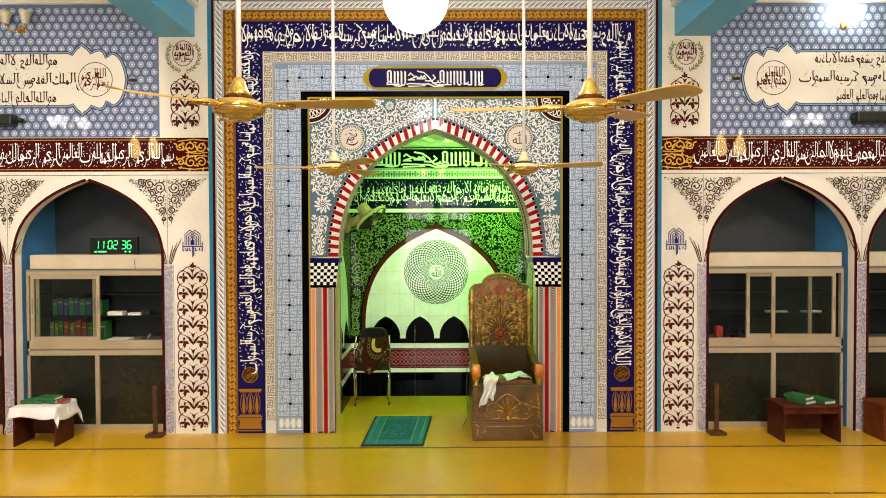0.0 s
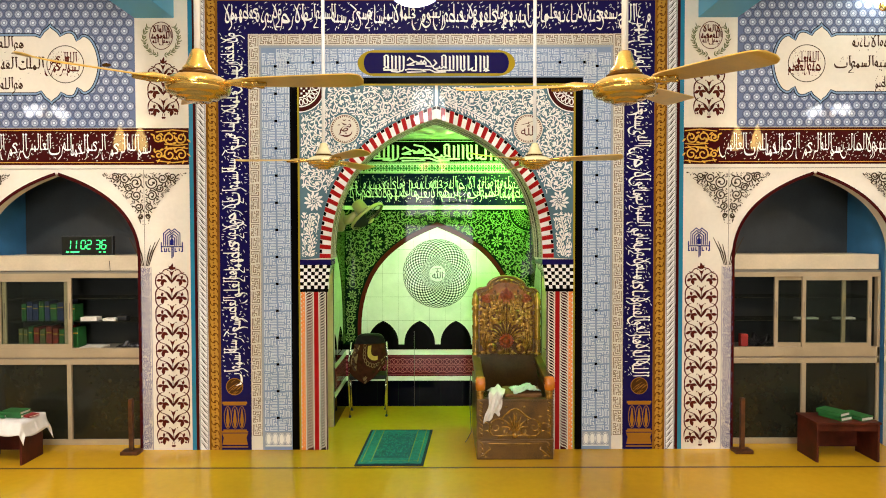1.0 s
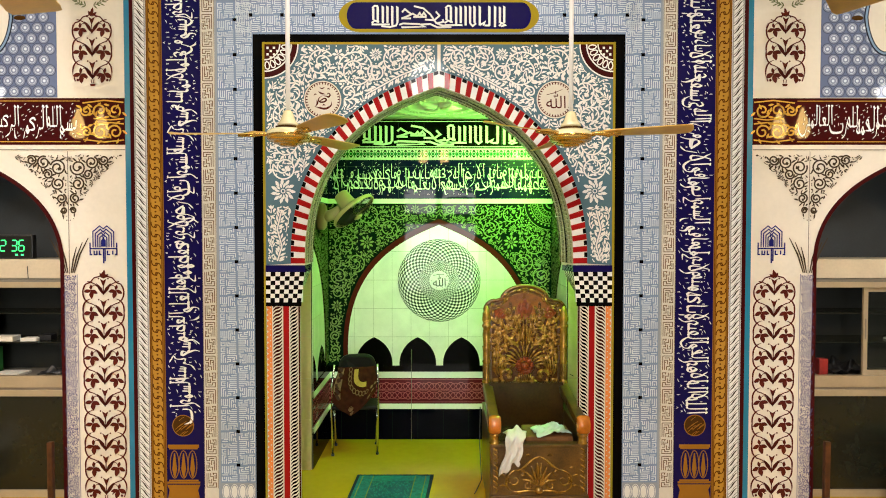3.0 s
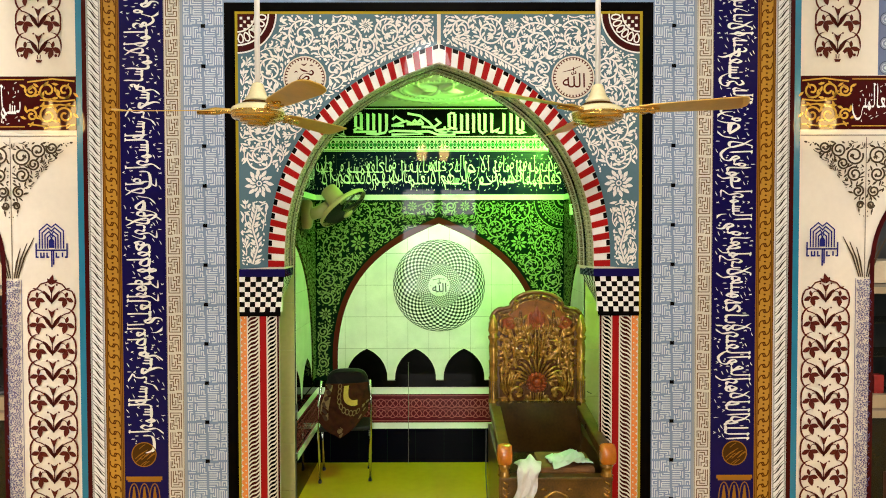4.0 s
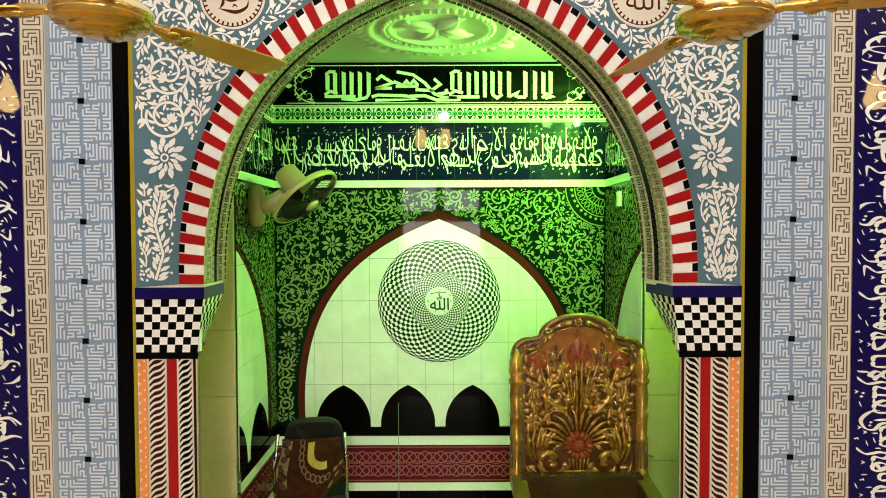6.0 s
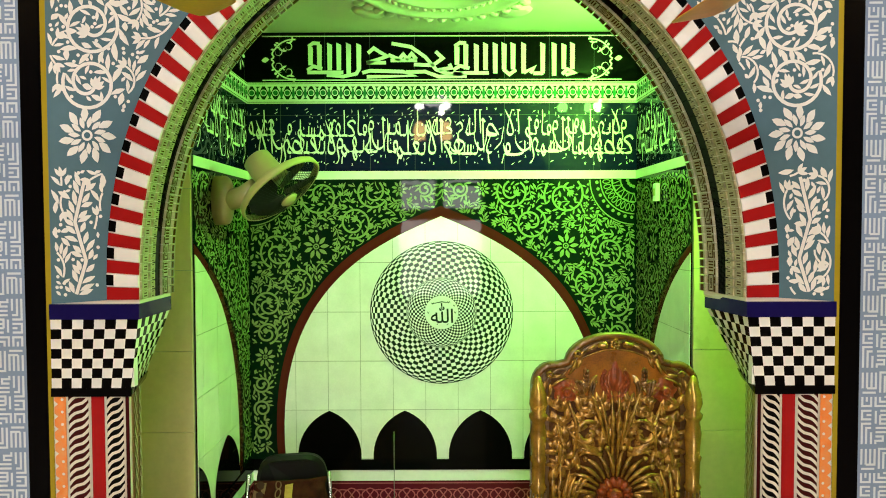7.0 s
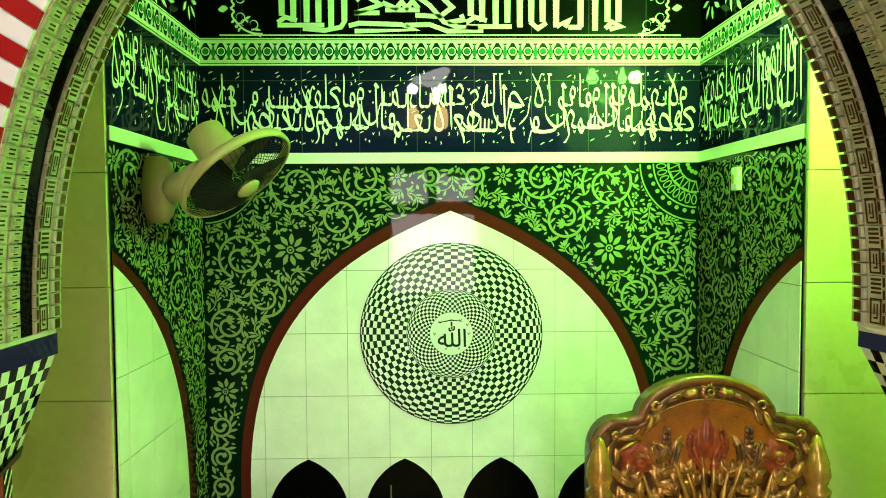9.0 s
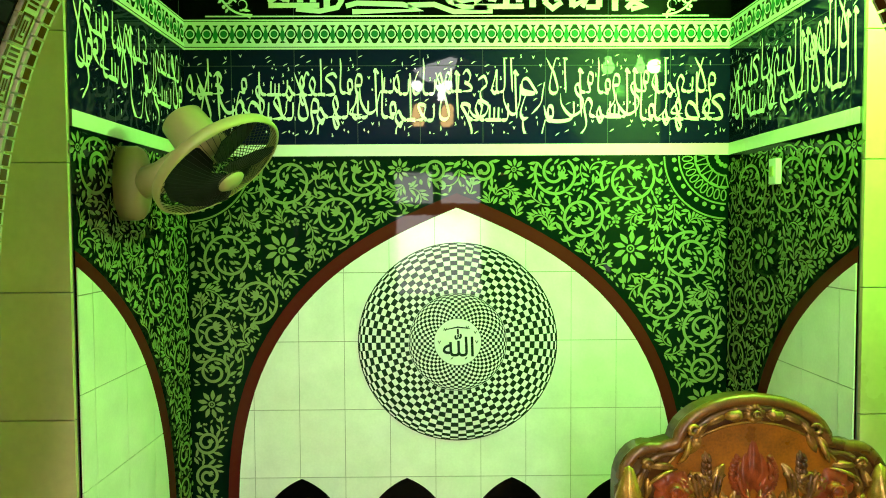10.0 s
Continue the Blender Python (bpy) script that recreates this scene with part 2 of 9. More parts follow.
def box(name, x0, x1, y0, y1, z0, z1, material, parent=None, label="", bevel=0.0):
    return part(name, box_bm(min(x0, x1), max(x0, x1), min(y0, y1), max(y0, y1), min(z0, z1), max(z0, z1), bevel), material, parent, label)


def lathe(profile, seg=32, m=None):
    """Verts and faces of a profile of (radius, z) turned round z."""
    m = m or Matrix()
    verts, faces, n = [], [], len(profile)
    for i in range(seg):
        a = 2 * math.pi * i / seg
        verts += [m @ Vector((r * math.cos(a), r * math.sin(a), z)) for r, z in profile]
    for i in range(seg):
        for j in range(n - 1):
            a, b = i * n + j, (i + 1) % seg * n + j
            faces.append((a, b, b + 1, a + 1))
    return verts, faces


def tube(points, radius, seg=8):
    """Verts and faces of a tube along points; radius may be a list."""
    pts = [Vector(p) for p in points]
    rad = radius if isinstance(radius, (list, tuple)) else [radius] * len(pts)
    verts, faces = [], []
    for i, p in enumerate(pts):
        d = (pts[min(i + 1, len(pts) - 1)] - pts[max(i - 1, 0)]).normalized()
        side = d.cross(Vector((0, 0, 1)))
        if side.length < 0.05:
            side = d.cross(Vector((1, 0, 0)))
        side.normalize()
        up = side.cross(d)
        verts += [p + (side * math.cos(2 * math.pi * k / seg) + up * math.sin(2 * math.pi * k / seg)) * float(rad[i]) for k in range(seg)]
    for i in range(len(pts) - 1):
        for k in range(seg):
            a, b = i * seg + k, i * seg + (k + 1) % seg
            faces.append((a, b, b + seg, a + seg))
    faces.append(tuple(range(seg - 1, -1, -1)))
    faces.append(tuple(range((len(pts) - 1) * seg, len(pts) * seg)))
    return verts, faces


def merge(pieces):
    verts, faces = [], []
    for v, f in pieces:
        base = len(verts)
        verts += v
        faces += [tuple(i + base for i in q) for q in f]
    return verts, faces


def bezier(p0, p1, p2, p3, n):
    out = []
    for i in range(n + 1):
        t = i / n
        s = 1 - t
        out.append(tuple(s ** 3 * a + 3 * s * s * t * b + 3 * s * t * t * c + t ** 3 * d for a, b, c, d in zip(p0, p1, p2, p3)))
    return out


def even(points, n):
    """n + 1 points at even steps along a polyline."""
    p = np.array(points)
    s = np.concatenate([[0], np.cumsum(np.linalg.norm(np.diff(p, axis=0), axis=1))])
    at = np.linspace(0, s[-1], n + 1)
    return [tuple(np.interp(a, s, p[:, k]) for k in range(p.shape[1])) for a in at]


# ---------------------------------------------------------------- writing: set letters
GLYPHS = {}


def set_text(body, bold=0.0):
    """Verts (x, y) and faces of a line of writing one unit high."""
    if (body, bold) not in GLYPHS:
        cu = bpy.data.curves.new("writing", "FONT")
        cu.body, cu.resolution_u, cu.offset = body, 3, bold
        ob = new("writing", cu)
        bpy.context.view_layer.update()
        me = ob.evaluated_get(bpy.context.evaluated_depsgraph_get()).to_mesh()
        v = np.array([(p.co.x, p.co.y) for p in me.vertices]) if me.vertices else np.zeros((0, 2))
        GLYPHS[(body, bold)] = (v, [tuple(p.vertices) for p in me.polygons])
        bpy.data.objects.remove(ob)
        bpy.data.curves.remove(cu)
    return GLYPHS[(body, bold)]


# ---------------------------------------------------------------- writing: strokes of the reed pen
# each letter by its place in the word: advance, then strokes as leftward,upward steps (a stem is one unit high)
REED = {
    "alif": {"B": "0.20 .06,1 .05,.5 .02,0|-.02,.90 .07,1.02 .10,.93", "F": "0.27 0,0 .10,.0 .15,.10 .13,.55 .15,1"},
    "beh": {"B": "0.24 .05,.26 .06,.06 .12,0 .24,0", "M": "0.22 0,0 .10,.01 .22,0|.08,.26 .10,.02", "F": "0.68 0,0 .05,-.03 .30,-.08 .55,-.04 .64,.16", "S": "0.70 .02,.24 .04,.0 .28,-.06 .56,-.03 .66,.18"},
    "noon": {"F": "0.50 0,0 .04,-.10 .12,-.28 .30,-.32 .46,-.14 .48,.10", "S": "0.52 .02,.22 .04,-.08 .14,-.28 .32,-.32 .48,-.12 .50,.12"},
    "yeh": {"F": "0.60 0,0 .10,.02 .16,.14 .24,.10 .20,-.02 .06,-.12 .10,-.28 .34,-.36 .56,-.20 .60,-.02", "S": "0.60 .28,.22 .14,.28 .08,.14 .22,.02 .20,-.12 .04,-.20 .14,-.36 .40,-.36 .58,-.14"},
    "hah": {"B": "0.36 .02,.30 .14,.38 .34,.30 .16,.18 .08,.04 .20,0 .36,0", "M": "0.36 0,0 .10,.06 .20,.34 .30,.26 .14,.10 .10,.02 .36,0", "F": "0.46 0,.02 .08,.26 .22,.32 .36,.26 .12,.06 .02,-.20 .16,-.40 .44,-.34", "S": "0.46 .0,.28 .12,.34 .34,.28 .10,.06 .02,-.20 .16,-.40 .46,-.34"},
    "dal": {"S": "0.26 .02,.40 .10,.28 .18,.10 .12,.0 -.02,.02", "F": "0.28 0,0 .08,.04 .08,.40 .14,.24 .22,.06 .14,-.02 .06,0"},
    "reh": {"S": "0.24 .02,.20 .06,.04 .12,-.16 .34,-.32", "F": "0.26 0,0 .07,.03 .10,-.06 .18,-.22 .40,-.34"},
    "seen": {"B": "0.44 .02,.18 .05,.0 .14,.0 .28,.0 .44,0|.14,.20 .15,.0|.27,.24 .28,.0", "M": "0.44 0,0 .14,.0 .28,.0 .44,0|.06,.20 .07,.0|.17,.20 .18,.0|.29,.24 .30,.0", "F": "0.76 0,0 .05,.0 .07,.18 .10,.0 .16,.0 .18,.18 .21,.0 .27,.0 .30,.18 .32,-.10 .42,-.30 .58,-.30 .72,-.12 .74,.10"},
    "sad": {"B": "0.52 .02,.02 .14,.20 .30,.28 .40,.18 .32,.03 .06,.0 .38,.0 .41,.16 .44,.0 .52,0", "F": "0.84 0,0 .10,.12 .24,.26 .36,.22 .34,.06 .06,.0 .36,.0 .40,.16 .42,-.10 .52,-.30 .66,-.30 .80,-.12 .82,.10"},
    "tah": {"B": "0.44 .02,.02 .14,.20 .30,.26 .38,.14 .30,.02 .04,.0 .44,0|.10,1 .10,.5 .08,.08"},
    "ain": {"B": "0.32 .28,.30 .16,.38 .06,.28 .12,.16 .22,.16 .06,.10 .04,.02 .32,0", "M": "0.30 0,0 .08,.06 .04,.22 .22,.24 .14,.10 .10,.02 .30,0", "F": "0.46 0,0 .10,.06 .06,.22 .24,.24 .12,.06 .02,-.18 .16,-.40 .44,-.34", "S": "0.46 .30,.28 .16,.36 .08,.22 .22,.14 .06,.02 .02,-.22 .18,-.40 .46,-.34"},
    "feh": {"B": "0.30 .20,.16 .10,.16 .08,.30 .18,.34 .22,.20 .16,.02 .30,0", "M": "0.30 0,0 .10,.03 .06,.20 .14,.30 .22,.18 .14,.02 .30,0", "F": "0.78 0,0 .10,.03 .06,.20 .14,.30 .22,.18 .14,.0 .40,-.08 .66,-.02 .74,.16"},
    "qaf": {"F": "0.56 0,0 .10,.03 .06,.20 .14,.30 .22,.18 .18,-.02 .14,-.22 .28,-.34 .46,-.22 .52,.04"},
    "kaf": {"B": "0.42 .44,.98 .26,.78 .06,.52 .22,.34 .26,.16 .22,.0 .42,0", "F": "0.62 0,0 .08,.10 .06,1|.08,.06 .20,-.04 .44,-.06 .58,.10|.26,.46 .36,.50 .26,.36 .38,.34"},
    "lam": {"B": "0.20 .06,1 .05,.5 .06,.06 .20,0|-.02,.90 .07,1.02 .10,.93", "M": "0.24 0,0 .12,.01 .24,0|.13,1 .12,.5 .12,.0", "F": "0.56 0,0 .12,.02|.12,1 .13,.4 .12,-.10 .22,-.32 .40,-.30 .52,-.02", "S": "0.54 .06,1 .06,.3 .06,-.12 .18,-.32 .36,-.30 .50,-.02|-.02,.90 .07,1.02 .10,.93"},
    "meem": {"B": "0.26 .16,.04 .06,.06 .08,.20 .18,.20 .18,.06 .12,-.02 .26,0", "M": "0.26 0,0 .08,.02 .14,.14 .20,.04 .12,-.08 .05,-.02 .26,0", "F": "0.28 0,0 .08,.04 .16,.14 .22,.02 .12,-.08 .08,-.02 .20,-.10 .24,-.28 .42,-.40"},
    "heh": {"B": "0.36 .20,.30 .08,.18 .06,.04 .20,.0 .30,.14 .20,.28 .12,.14 .24,.08 .22,.0 .36,0", "M": "0.34 0,0 .10,.02 .20,.22 .14,.32 .08,.16 .20,.02 .14,-.16 .06,-.12 .16,.0 .34,0", "F": "0.28 0,0 .08,.02 .10,.20 .16,.32 .24,.16 .14,.04 .08,.10", "S": "0.30 .12,.32 .06,.14 .14,.02 .24,.12 .18,.28 .10,.34"},
    "waw": {"S": "0.30 .20,.12 .08,.14 .08,.28 .18,.30 .22,.12 .18,-.12 .36,-.32 .06,-.34", "F": "0.32 0,0 .10,.04 .06,.20 .14,.28 .22,.14 .18,-.12 .36,-.32 .08,-.34"},
    "hamza": {"S": "0.22 .20,.30 .10,.34 .08,.22 .22,.20 .04,.08"},
    "lamalif": {"S": "0.42 .02,.92 .10,.98 .20,.56 .30,.10 .20,.0 .06,.06 .14,.30 .30,.72 .40,1", "F": "0.44 0,0 .10,.02 .16,.30 .06,.98 .16,.56 .30,.06 .20,.0 .14,.08 .24,.42 .40,1"},
}
KIN = {}
for kin, members in (("alif", "اأإآ"), ("beh", "بتث"), ("noon", "ن"), ("yeh", "يىئ"), ("hah", "جحخ"), ("dal", "دذ"), ("reh", "رز"), ("seen", "سش"), ("sad", "صض"), ("tah", "طظ"), ("ain", "عغ"), ("feh", "ف"), ("qaf", "ق"), ("kaf", "ك"), ("lam", "ل"), ("meem", "م"), ("heh", "هة"), ("waw", "وؤ"), ("hamza", "ء")):
    for ch in members:
        KIN[ch] = kin
DOTS = {"ب": -1, "ت": 2, "ث": 3, "ج": -1, "خ": 1, "ذ": 1, "ز": 1, "ش": 3, "ض": 1, "ظ": 1, "غ": 1, "ف": 1, "ق": 2, "ن": 1, "ي": -2, "ة": 2}
LAST = "اأإآدذرزوؤةءى"     # letters that do not join the next


def smooth_line(pts, n=7):
    """A flowing line through the points."""
    p = np.array([pts[0]] + list(pts) + [pts[-1]], float)
    out = []
    for i in range(1, len(p) - 2):
        for t in np.arange(n) / n:
            out.append(0.5 * (2 * p[i] + (p[i + 1] - p[i - 1]) * t + (2 * p[i - 1] - 5 * p[i] + 4 * p[i + 1] - p[i + 2]) * t ** 2 + (3 * p[i] - p[i - 1] - 3 * p[i + 1] + p[i + 2]) * t ** 3))
    return np.array(out + [p[-2]])


def reed_stroke(pts, w, taper=True):
    """Both edges of a stroke of a broad nib held aslant: one side, then the other."""
    p = smooth_line(pts)
    d = np.gradient(p, axis=0)
    d /= np.maximum(np.linalg.norm(d, axis=1), 1e-9)[:, None]
    ang = np.arctan2(d[:, 1], -d[:, 0])
    k = w / 2 * (0.34 + 0.72 * np.abs(np.sin(ang - math.radians(58))))
    if taper:
        s = np.linspace(0, 1, len(p))
        k = k * np.minimum(1, 0.70 + 5 * s) * np.minimum(1, 0.15 + 5.5 * (1 - s))
    side = np.stack([-d[:, 1], d[:, 0]], 1) * k[:, None]
    return [tuple(q) for q in p + side] + [tuple(q) for q in p - side]


def reed_word(word, w, tall, rnd):
    """The strokes of one word as edge pairs (leftward, upward), and its width."""
    out, at, joined, i = [], 0.0, False, 0
    while i < len(word):
        c = word[i]
        pair = c == "ل" and i + 1 < len(word) and word[i + 1] in "اأإآ"
        kin = "lamalif" if pair else KIN.get(c)
        if not kin:
            i += 1
            continue
        more = not pair and c not in LAST and i + 1 < len(word) and word[i + 1] in KIN and word[i + 1] != "ء"
        forms = dict(REED[kin])
        if kin in ("noon", "yeh"):
            forms.update({"B": REED["beh"]["B"], "M": REED["beh"]["M"]})
        if kin == "qaf":
            forms.update({"B": REED["feh"]["B"], "M": REED["feh"]["M"]})
        want = ("M" if joined else "B") if more else ("F" if joined else "S")
        spec = forms.get(want) or forms.get({"M": "B", "S": "F" if "F" in forms and kin not in ("alif", "tah") else "B", "F": "S", "B": "S"}[want]) or next(iter(forms.values()))
        adv, rest = spec.split(" ", 1)
        drop = 0.12 * (1 - i / max(1, len(word))) if tall > 1.0 else 0.06
        for line in rest.split("|"):
            pts = [tuple(float(v) for v in p.split(",")) for p in line.split()]
            if not more and kin in ("noon", "yeh", "seen", "sad", "lam", "qaf", "reh", "waw", "hah", "ain", "meem", "beh"):
                pts = [(x * 1.22, y * 1.15 if y < 0 else y) for x, y in pts]
            pts = [(at + x, (y if y < 0.45 else 0.45 + (y - 0.45) * (tall - 0.45) / 0.55) + (drop if y < 0.45 else 0)) for x, y in pts]
            out.append(reed_stroke(pts, w, True))
        n = DOTS.get(c, 0)
        mid, lev = at + float(adv) * 0.45, (0.48 + drop if n > 0 else -0.20 + drop * 0.5)
        if kin == "noon" and not more:
            lev = 0.10
        for k in range(abs(n)):
            x, y = mid + 0.105 * (k - (min(abs(n), 2) - 1) / 2) if k < 2 else mid, lev + (0.03 * k if k < 2 else 0.13)
            out.append([(x - w * 0.42, y), (x, y + w * 0.42), (x, y - w * 0.42), (x + w * 0.42, y)])
        at += float(adv)
        joined = more
        i += 2 if pair else 1
    return out, at


class Flat:
    """Thin printed shapes on a plane: u and v across it, h towards the viewer."""

    def __init__(self, origin, u, v, flip=1):
        self.o, self.u, self.v = Vector(origin), Vector(u) * flip, Vector(v)
        self.n = Vector(v).cross(Vector(u)).normalized() * -1
        self.verts, self.faces = [], []

    def at(self, a, b, h=0.0):
        return self.o + self.u * float(a) + self.v * float(b) + self.n * float(h)

    def poly(self, pts, h=0.0):
        base = len(self.verts)
        self.verts += [self.at(a, b, h) for a, b in pts]
        self.faces.append(tuple(range(base, base + len(pts))))

    def rect(self, a0, a1, b0, b1, h=0.0):
        self.poly([(a0, b0), (a1, b0), (a1, b1), (a0, b1)], h)

    def strip(self, pts, w, h=0.0, closed=False, taper=False):
        """A stroke; w is its full width."""
        p = np.array(pts, float)
        n = len(p)
        base = len(self.verts)
        for i in range(n):
            a = p[(i - 1) % n] if closed or i else p[i]
            b = p[(i + 1) % n] if closed or i < n - 1 else p[i]
            d1, d2 = p[i] - a, b - p[i]
            l1, l2 = np.hypot(*d1), np.hypot(*d2)
            d1, d2 = (d1 / l1 if l1 else d2 / max(l2, 1e-9)), (d2 / l2 if l2 else d1 / max(l1, 1e-9))
            d = d1 + d2
            if np.hypot(*d) < 0.2:
                d = d2
            d /= max(np.hypot(*d), 1e-9)
            k = w / 2 / max(0.45, abs(float(d @ d2)))
            if taper:
                k *= max(0.12, math.sin(math.pi * min(1, (i + 0.6) / n)) if taper == 2 else 1 - i / n)
            self.verts += [self.at(p[i][0] - d[1] * k, p[i][1] + d[0] * k, h), self.at(p[i][0] + d[1] * k, p[i][1] - d[0] * k, h)]
        for i in range(n if closed else n - 1):
            a, b = base + 2 * i, base + 2 * ((i + 1) % n)
            self.faces.append((a, a + 1, b + 1, b))

    def disc(self, a, b, r, n=16, h=0.0, ry=None):
        self.poly([(a + r * math.cos(2 * math.pi * k / n), b + (ry or r) * math.sin(2 * math.pi * k / n)) for k in range(n)], h)

    def ring(self, a, b, r, w, n=24, h=0.0, ry=None):
        self.strip([(a + r * math.cos(2 * math.pi * k / n), b + (ry or r) * math.sin(2 * math.pi * k / n)) for k in range(n)], w, h, True)

    def leaf(self, a, b, ang, length, width, bend=0.15, h=0.0):
        c, s = math.cos(ang), math.sin(ang)
        prof = ((0, 0), (0.22, 0.30), (0.5, 0.5), (0.78, 0.32), (1, 0), (0.78, -0.26), (0.5, -0.42), (0.22, -0.28))
        self.poly([(a + length * x * c - (width * y + bend * length * x * x) * s, b + length * x * s + (width * y + bend * length * x * x) * c) for x, y in prof], h)

    def letter(self, body, a0, a1, b0, b1, turn=0, h=0.0, bold=0.0, warp=1.0, nib=0.0):
        """Fit a line into the box; turn is 0, 90 (reads downwards) or -90 (reads upwards)."""
        v, f = set_text(body, bold)
        if not len(v):
            return
        lo, hi = v.min(0), v.max(0)
        q = (v - lo) / (hi - lo)
        q[:, 1] = q[:, 1] ** warp
        if turn == 90:
            q = np.stack([1 - q[:, 1], q[:, 0]], 1)
        elif turn == -90:
            q = np.stack([q[:, 1], 1 - q[:, 0]], 1)
        # a broad nib held aslant: the same line laid side by side
        g = math.radians(62) - math.radians(turn)
        for k in ((-1.0, 0.0, 1.0) if nib else (0.0,)):
            base = len(self.verts)
            da, db = k * nib / 2 * math.cos(g), k * nib / 2 * math.sin(g)
            self.verts += [self.at(a0 + (a1 - a0) * x + da, b0 + (b1 - b0) * y + db, h + 0.00008 * k) for x, y in q]
            self.faces += [tuple(i + base for i in t) for t in f]

    def stacked(self, text, a0, a1, b0, b1, turn=0, h=0.0, marks=0, seed=3, pen=0.100, rows=2, snug=0.80, size=0.066, units=1.40, zig=0.45, stems=(1.02, 0.72), step=0.78, body=1.0):
        """A band of reed pen calligraphy: words on a lower and an upper row whose tall stems cross, with vowel marks between."""
        run, hgt = (a1 - a0, b1 - b0) if turn == 0 else (b1 - b0, a1 - a0)
        scale = hgt / units
        rnd = random.Random(seed)
        polys, room = [], run / scale / snug
        ends = [0.02, 0.24][:rows]
        words = text.split()
        for turn_no, word in enumerate(words):
            k = ends.index(min(ends))
            high = k == 1 or (rows == 1 and zig and turn_no % 2)
            strokes, wide = reed_word(word, pen, stems[1] if high else stems[0], rnd)
            z = 0.92 if high else 1.04
            if ends[k] + wide * z > room and turn_no > 1:
                if min(ends) < room * 0.93:
                    continue
                break
            lift = (zig if high else -0.02) + rnd.uniform(-0.03, 0.04)
            polys += [[(ends[k] + x * z, lift + (y * body if y < 0.45 else 0.45 * body + (y - 0.45) * 0.7) * z) for x, y in p] for p in strokes]
            ends[k] += wide * z * (step if zig else 1.0) + 0.04
        fill = run / (max(ends) * scale)
        low, high = (np.percentile([y for p in polys for _, y in p], q) for q in (2.5, 98.5))
        tall = hgt * 0.93 / (high - low)
        first, first_face = len(self.verts), len(self.faces)
        for row, p in enumerate(polys):
            n = len(p) // 2
            base = len(self.verts)
            for step, (x, y) in enumerate(p):
                d, e = run - x * scale * fill, hgt * 0.035 + (min(max(y, low), high) - low) * tall
                q = (a0 + d, b0 + e) if turn == 0 else (a1 - e, b0 + d) if turn == 90 else (a0 + e, b1 - d)
                self.verts.append(self.at(*q, h + 0.00045 * (row % 5) + 0.0004 * (step % n) / n))
            for k in range(n - 1):
                self.faces.append((base + k, base + k + 1, base + n + k + 1, base + n + k))
        # vowel marks in the gaps between the letters
        size *= hgt
        cell = size * 0.22
        nx, ny = int(abs(a1 - a0) / cell) + 3, int(abs(b1 - b0) / cell) + 3
        taken = np.zeros((nx, ny), bool)
        uu, vv = self.u.normalized(), self.v.normalized()
        flat = np.array([((p - self.o).dot(uu), (p - self.o).dot(vv)) for p in self.verts[first:]])
        for face in self.faces[first_face:]:
            q = flat[[i - first for i in face]]
            for g in (0.0, 0.33, 0.67, 1.0):
                for w in (0.0, 0.5, 1.0):
                    c = (q[0] * (1 - g) + q[1] * g) * (1 - w) + (q[3] * (1 - g) + q[2] * g) * w
                    i, j = int((c[0] - a0) / cell), int((c[1] - b0) / cell)
                    taken[max(0, i - 1):max(0, i + 2), max(0, j - 1):max(0, j + 2)] = True
        base_turn = math.radians(-turn)
        for _ in range(marks * 9):
            x, y = rnd.uniform(a0, a1), rnd.uniform(b0, b1)
            kind = rnd.choice("ssvch")
            g = base_turn + 0.5 + rnd.uniform(-0.1, 0.1) if kind == "s" else base_turn
            line = {"v": [(-0.40, 0.40), (0.0, -0.35), (0.42, 0.42)], "s": [(-0.8, 0.0), (0.0, 0.08), (0.8, 0.0)], "c": [(0.25, 0.5), (-0.05, 0.35), (0.1, 0.0), (0.30, -0.35), (-0.3, -0.6)], "h": [(0.0, 0.75), (0.04, 0.0), (0.0, -0.75)]}[kind]
            pts = [(x + size * (p * math.cos(g) - r * math.sin(g)), y + size * (p * math.sin(g) + r * math.cos(g))) for p, r in line]
            spots = [(int((p - a0) / cell), int((r - b0) / cell)) for p, r in even(pts, 5)]
            if any(i < 0 or j < 0 or i >= nx - 1 or j >= ny - 1 or taken[i, j] for i, j in spots):
                continue
            self.strip(even(pts, 6), size * 0.30, h + 0.0030, False, 2)
            for i, j in spots:
                taken[max(0, i - 3):i + 4, max(0, j - 3):j + 4] = True

    def done(self, name, material, parent=None, label="", kind=""):
        ob = mesh_part(name, self.verts, self.faces, material, parent, label)
        return tagged(ob, kind=kind)


def front(h=0.006, flip=1):
    """The plane of the front wall, seen from the hall; u is x and v is z."""
    return Flat((0, WALL - h, 0), (1, 0, 0), (0, 0, 1), flip)


def slab(name, x0, x1, z0, z1, material, parent, label="", proud=0.004):
    return box(name, x0, x1, WALL - proud, WALL + 0.01, z0, z1, material, parent, label)


# ---------------------------------------------------------------- structure
def arch_front(half, spring, apex, n=28):
    """Half of the big front arch, from the spring up to the apex."""
    k = half / 1.01
    return bezier((half, spring), (1.02 * k, spring + (apex - spring) * 0.57), (0.62 * k, apex - (apex - spring) * 0.14), (0.0, apex), n)


def skew(x, d):
    """The arch's soffit drifts west and narrows a little with depth."""
    return x + d / 0.24 * (-0.022 - 0.02 * x / 1.01)


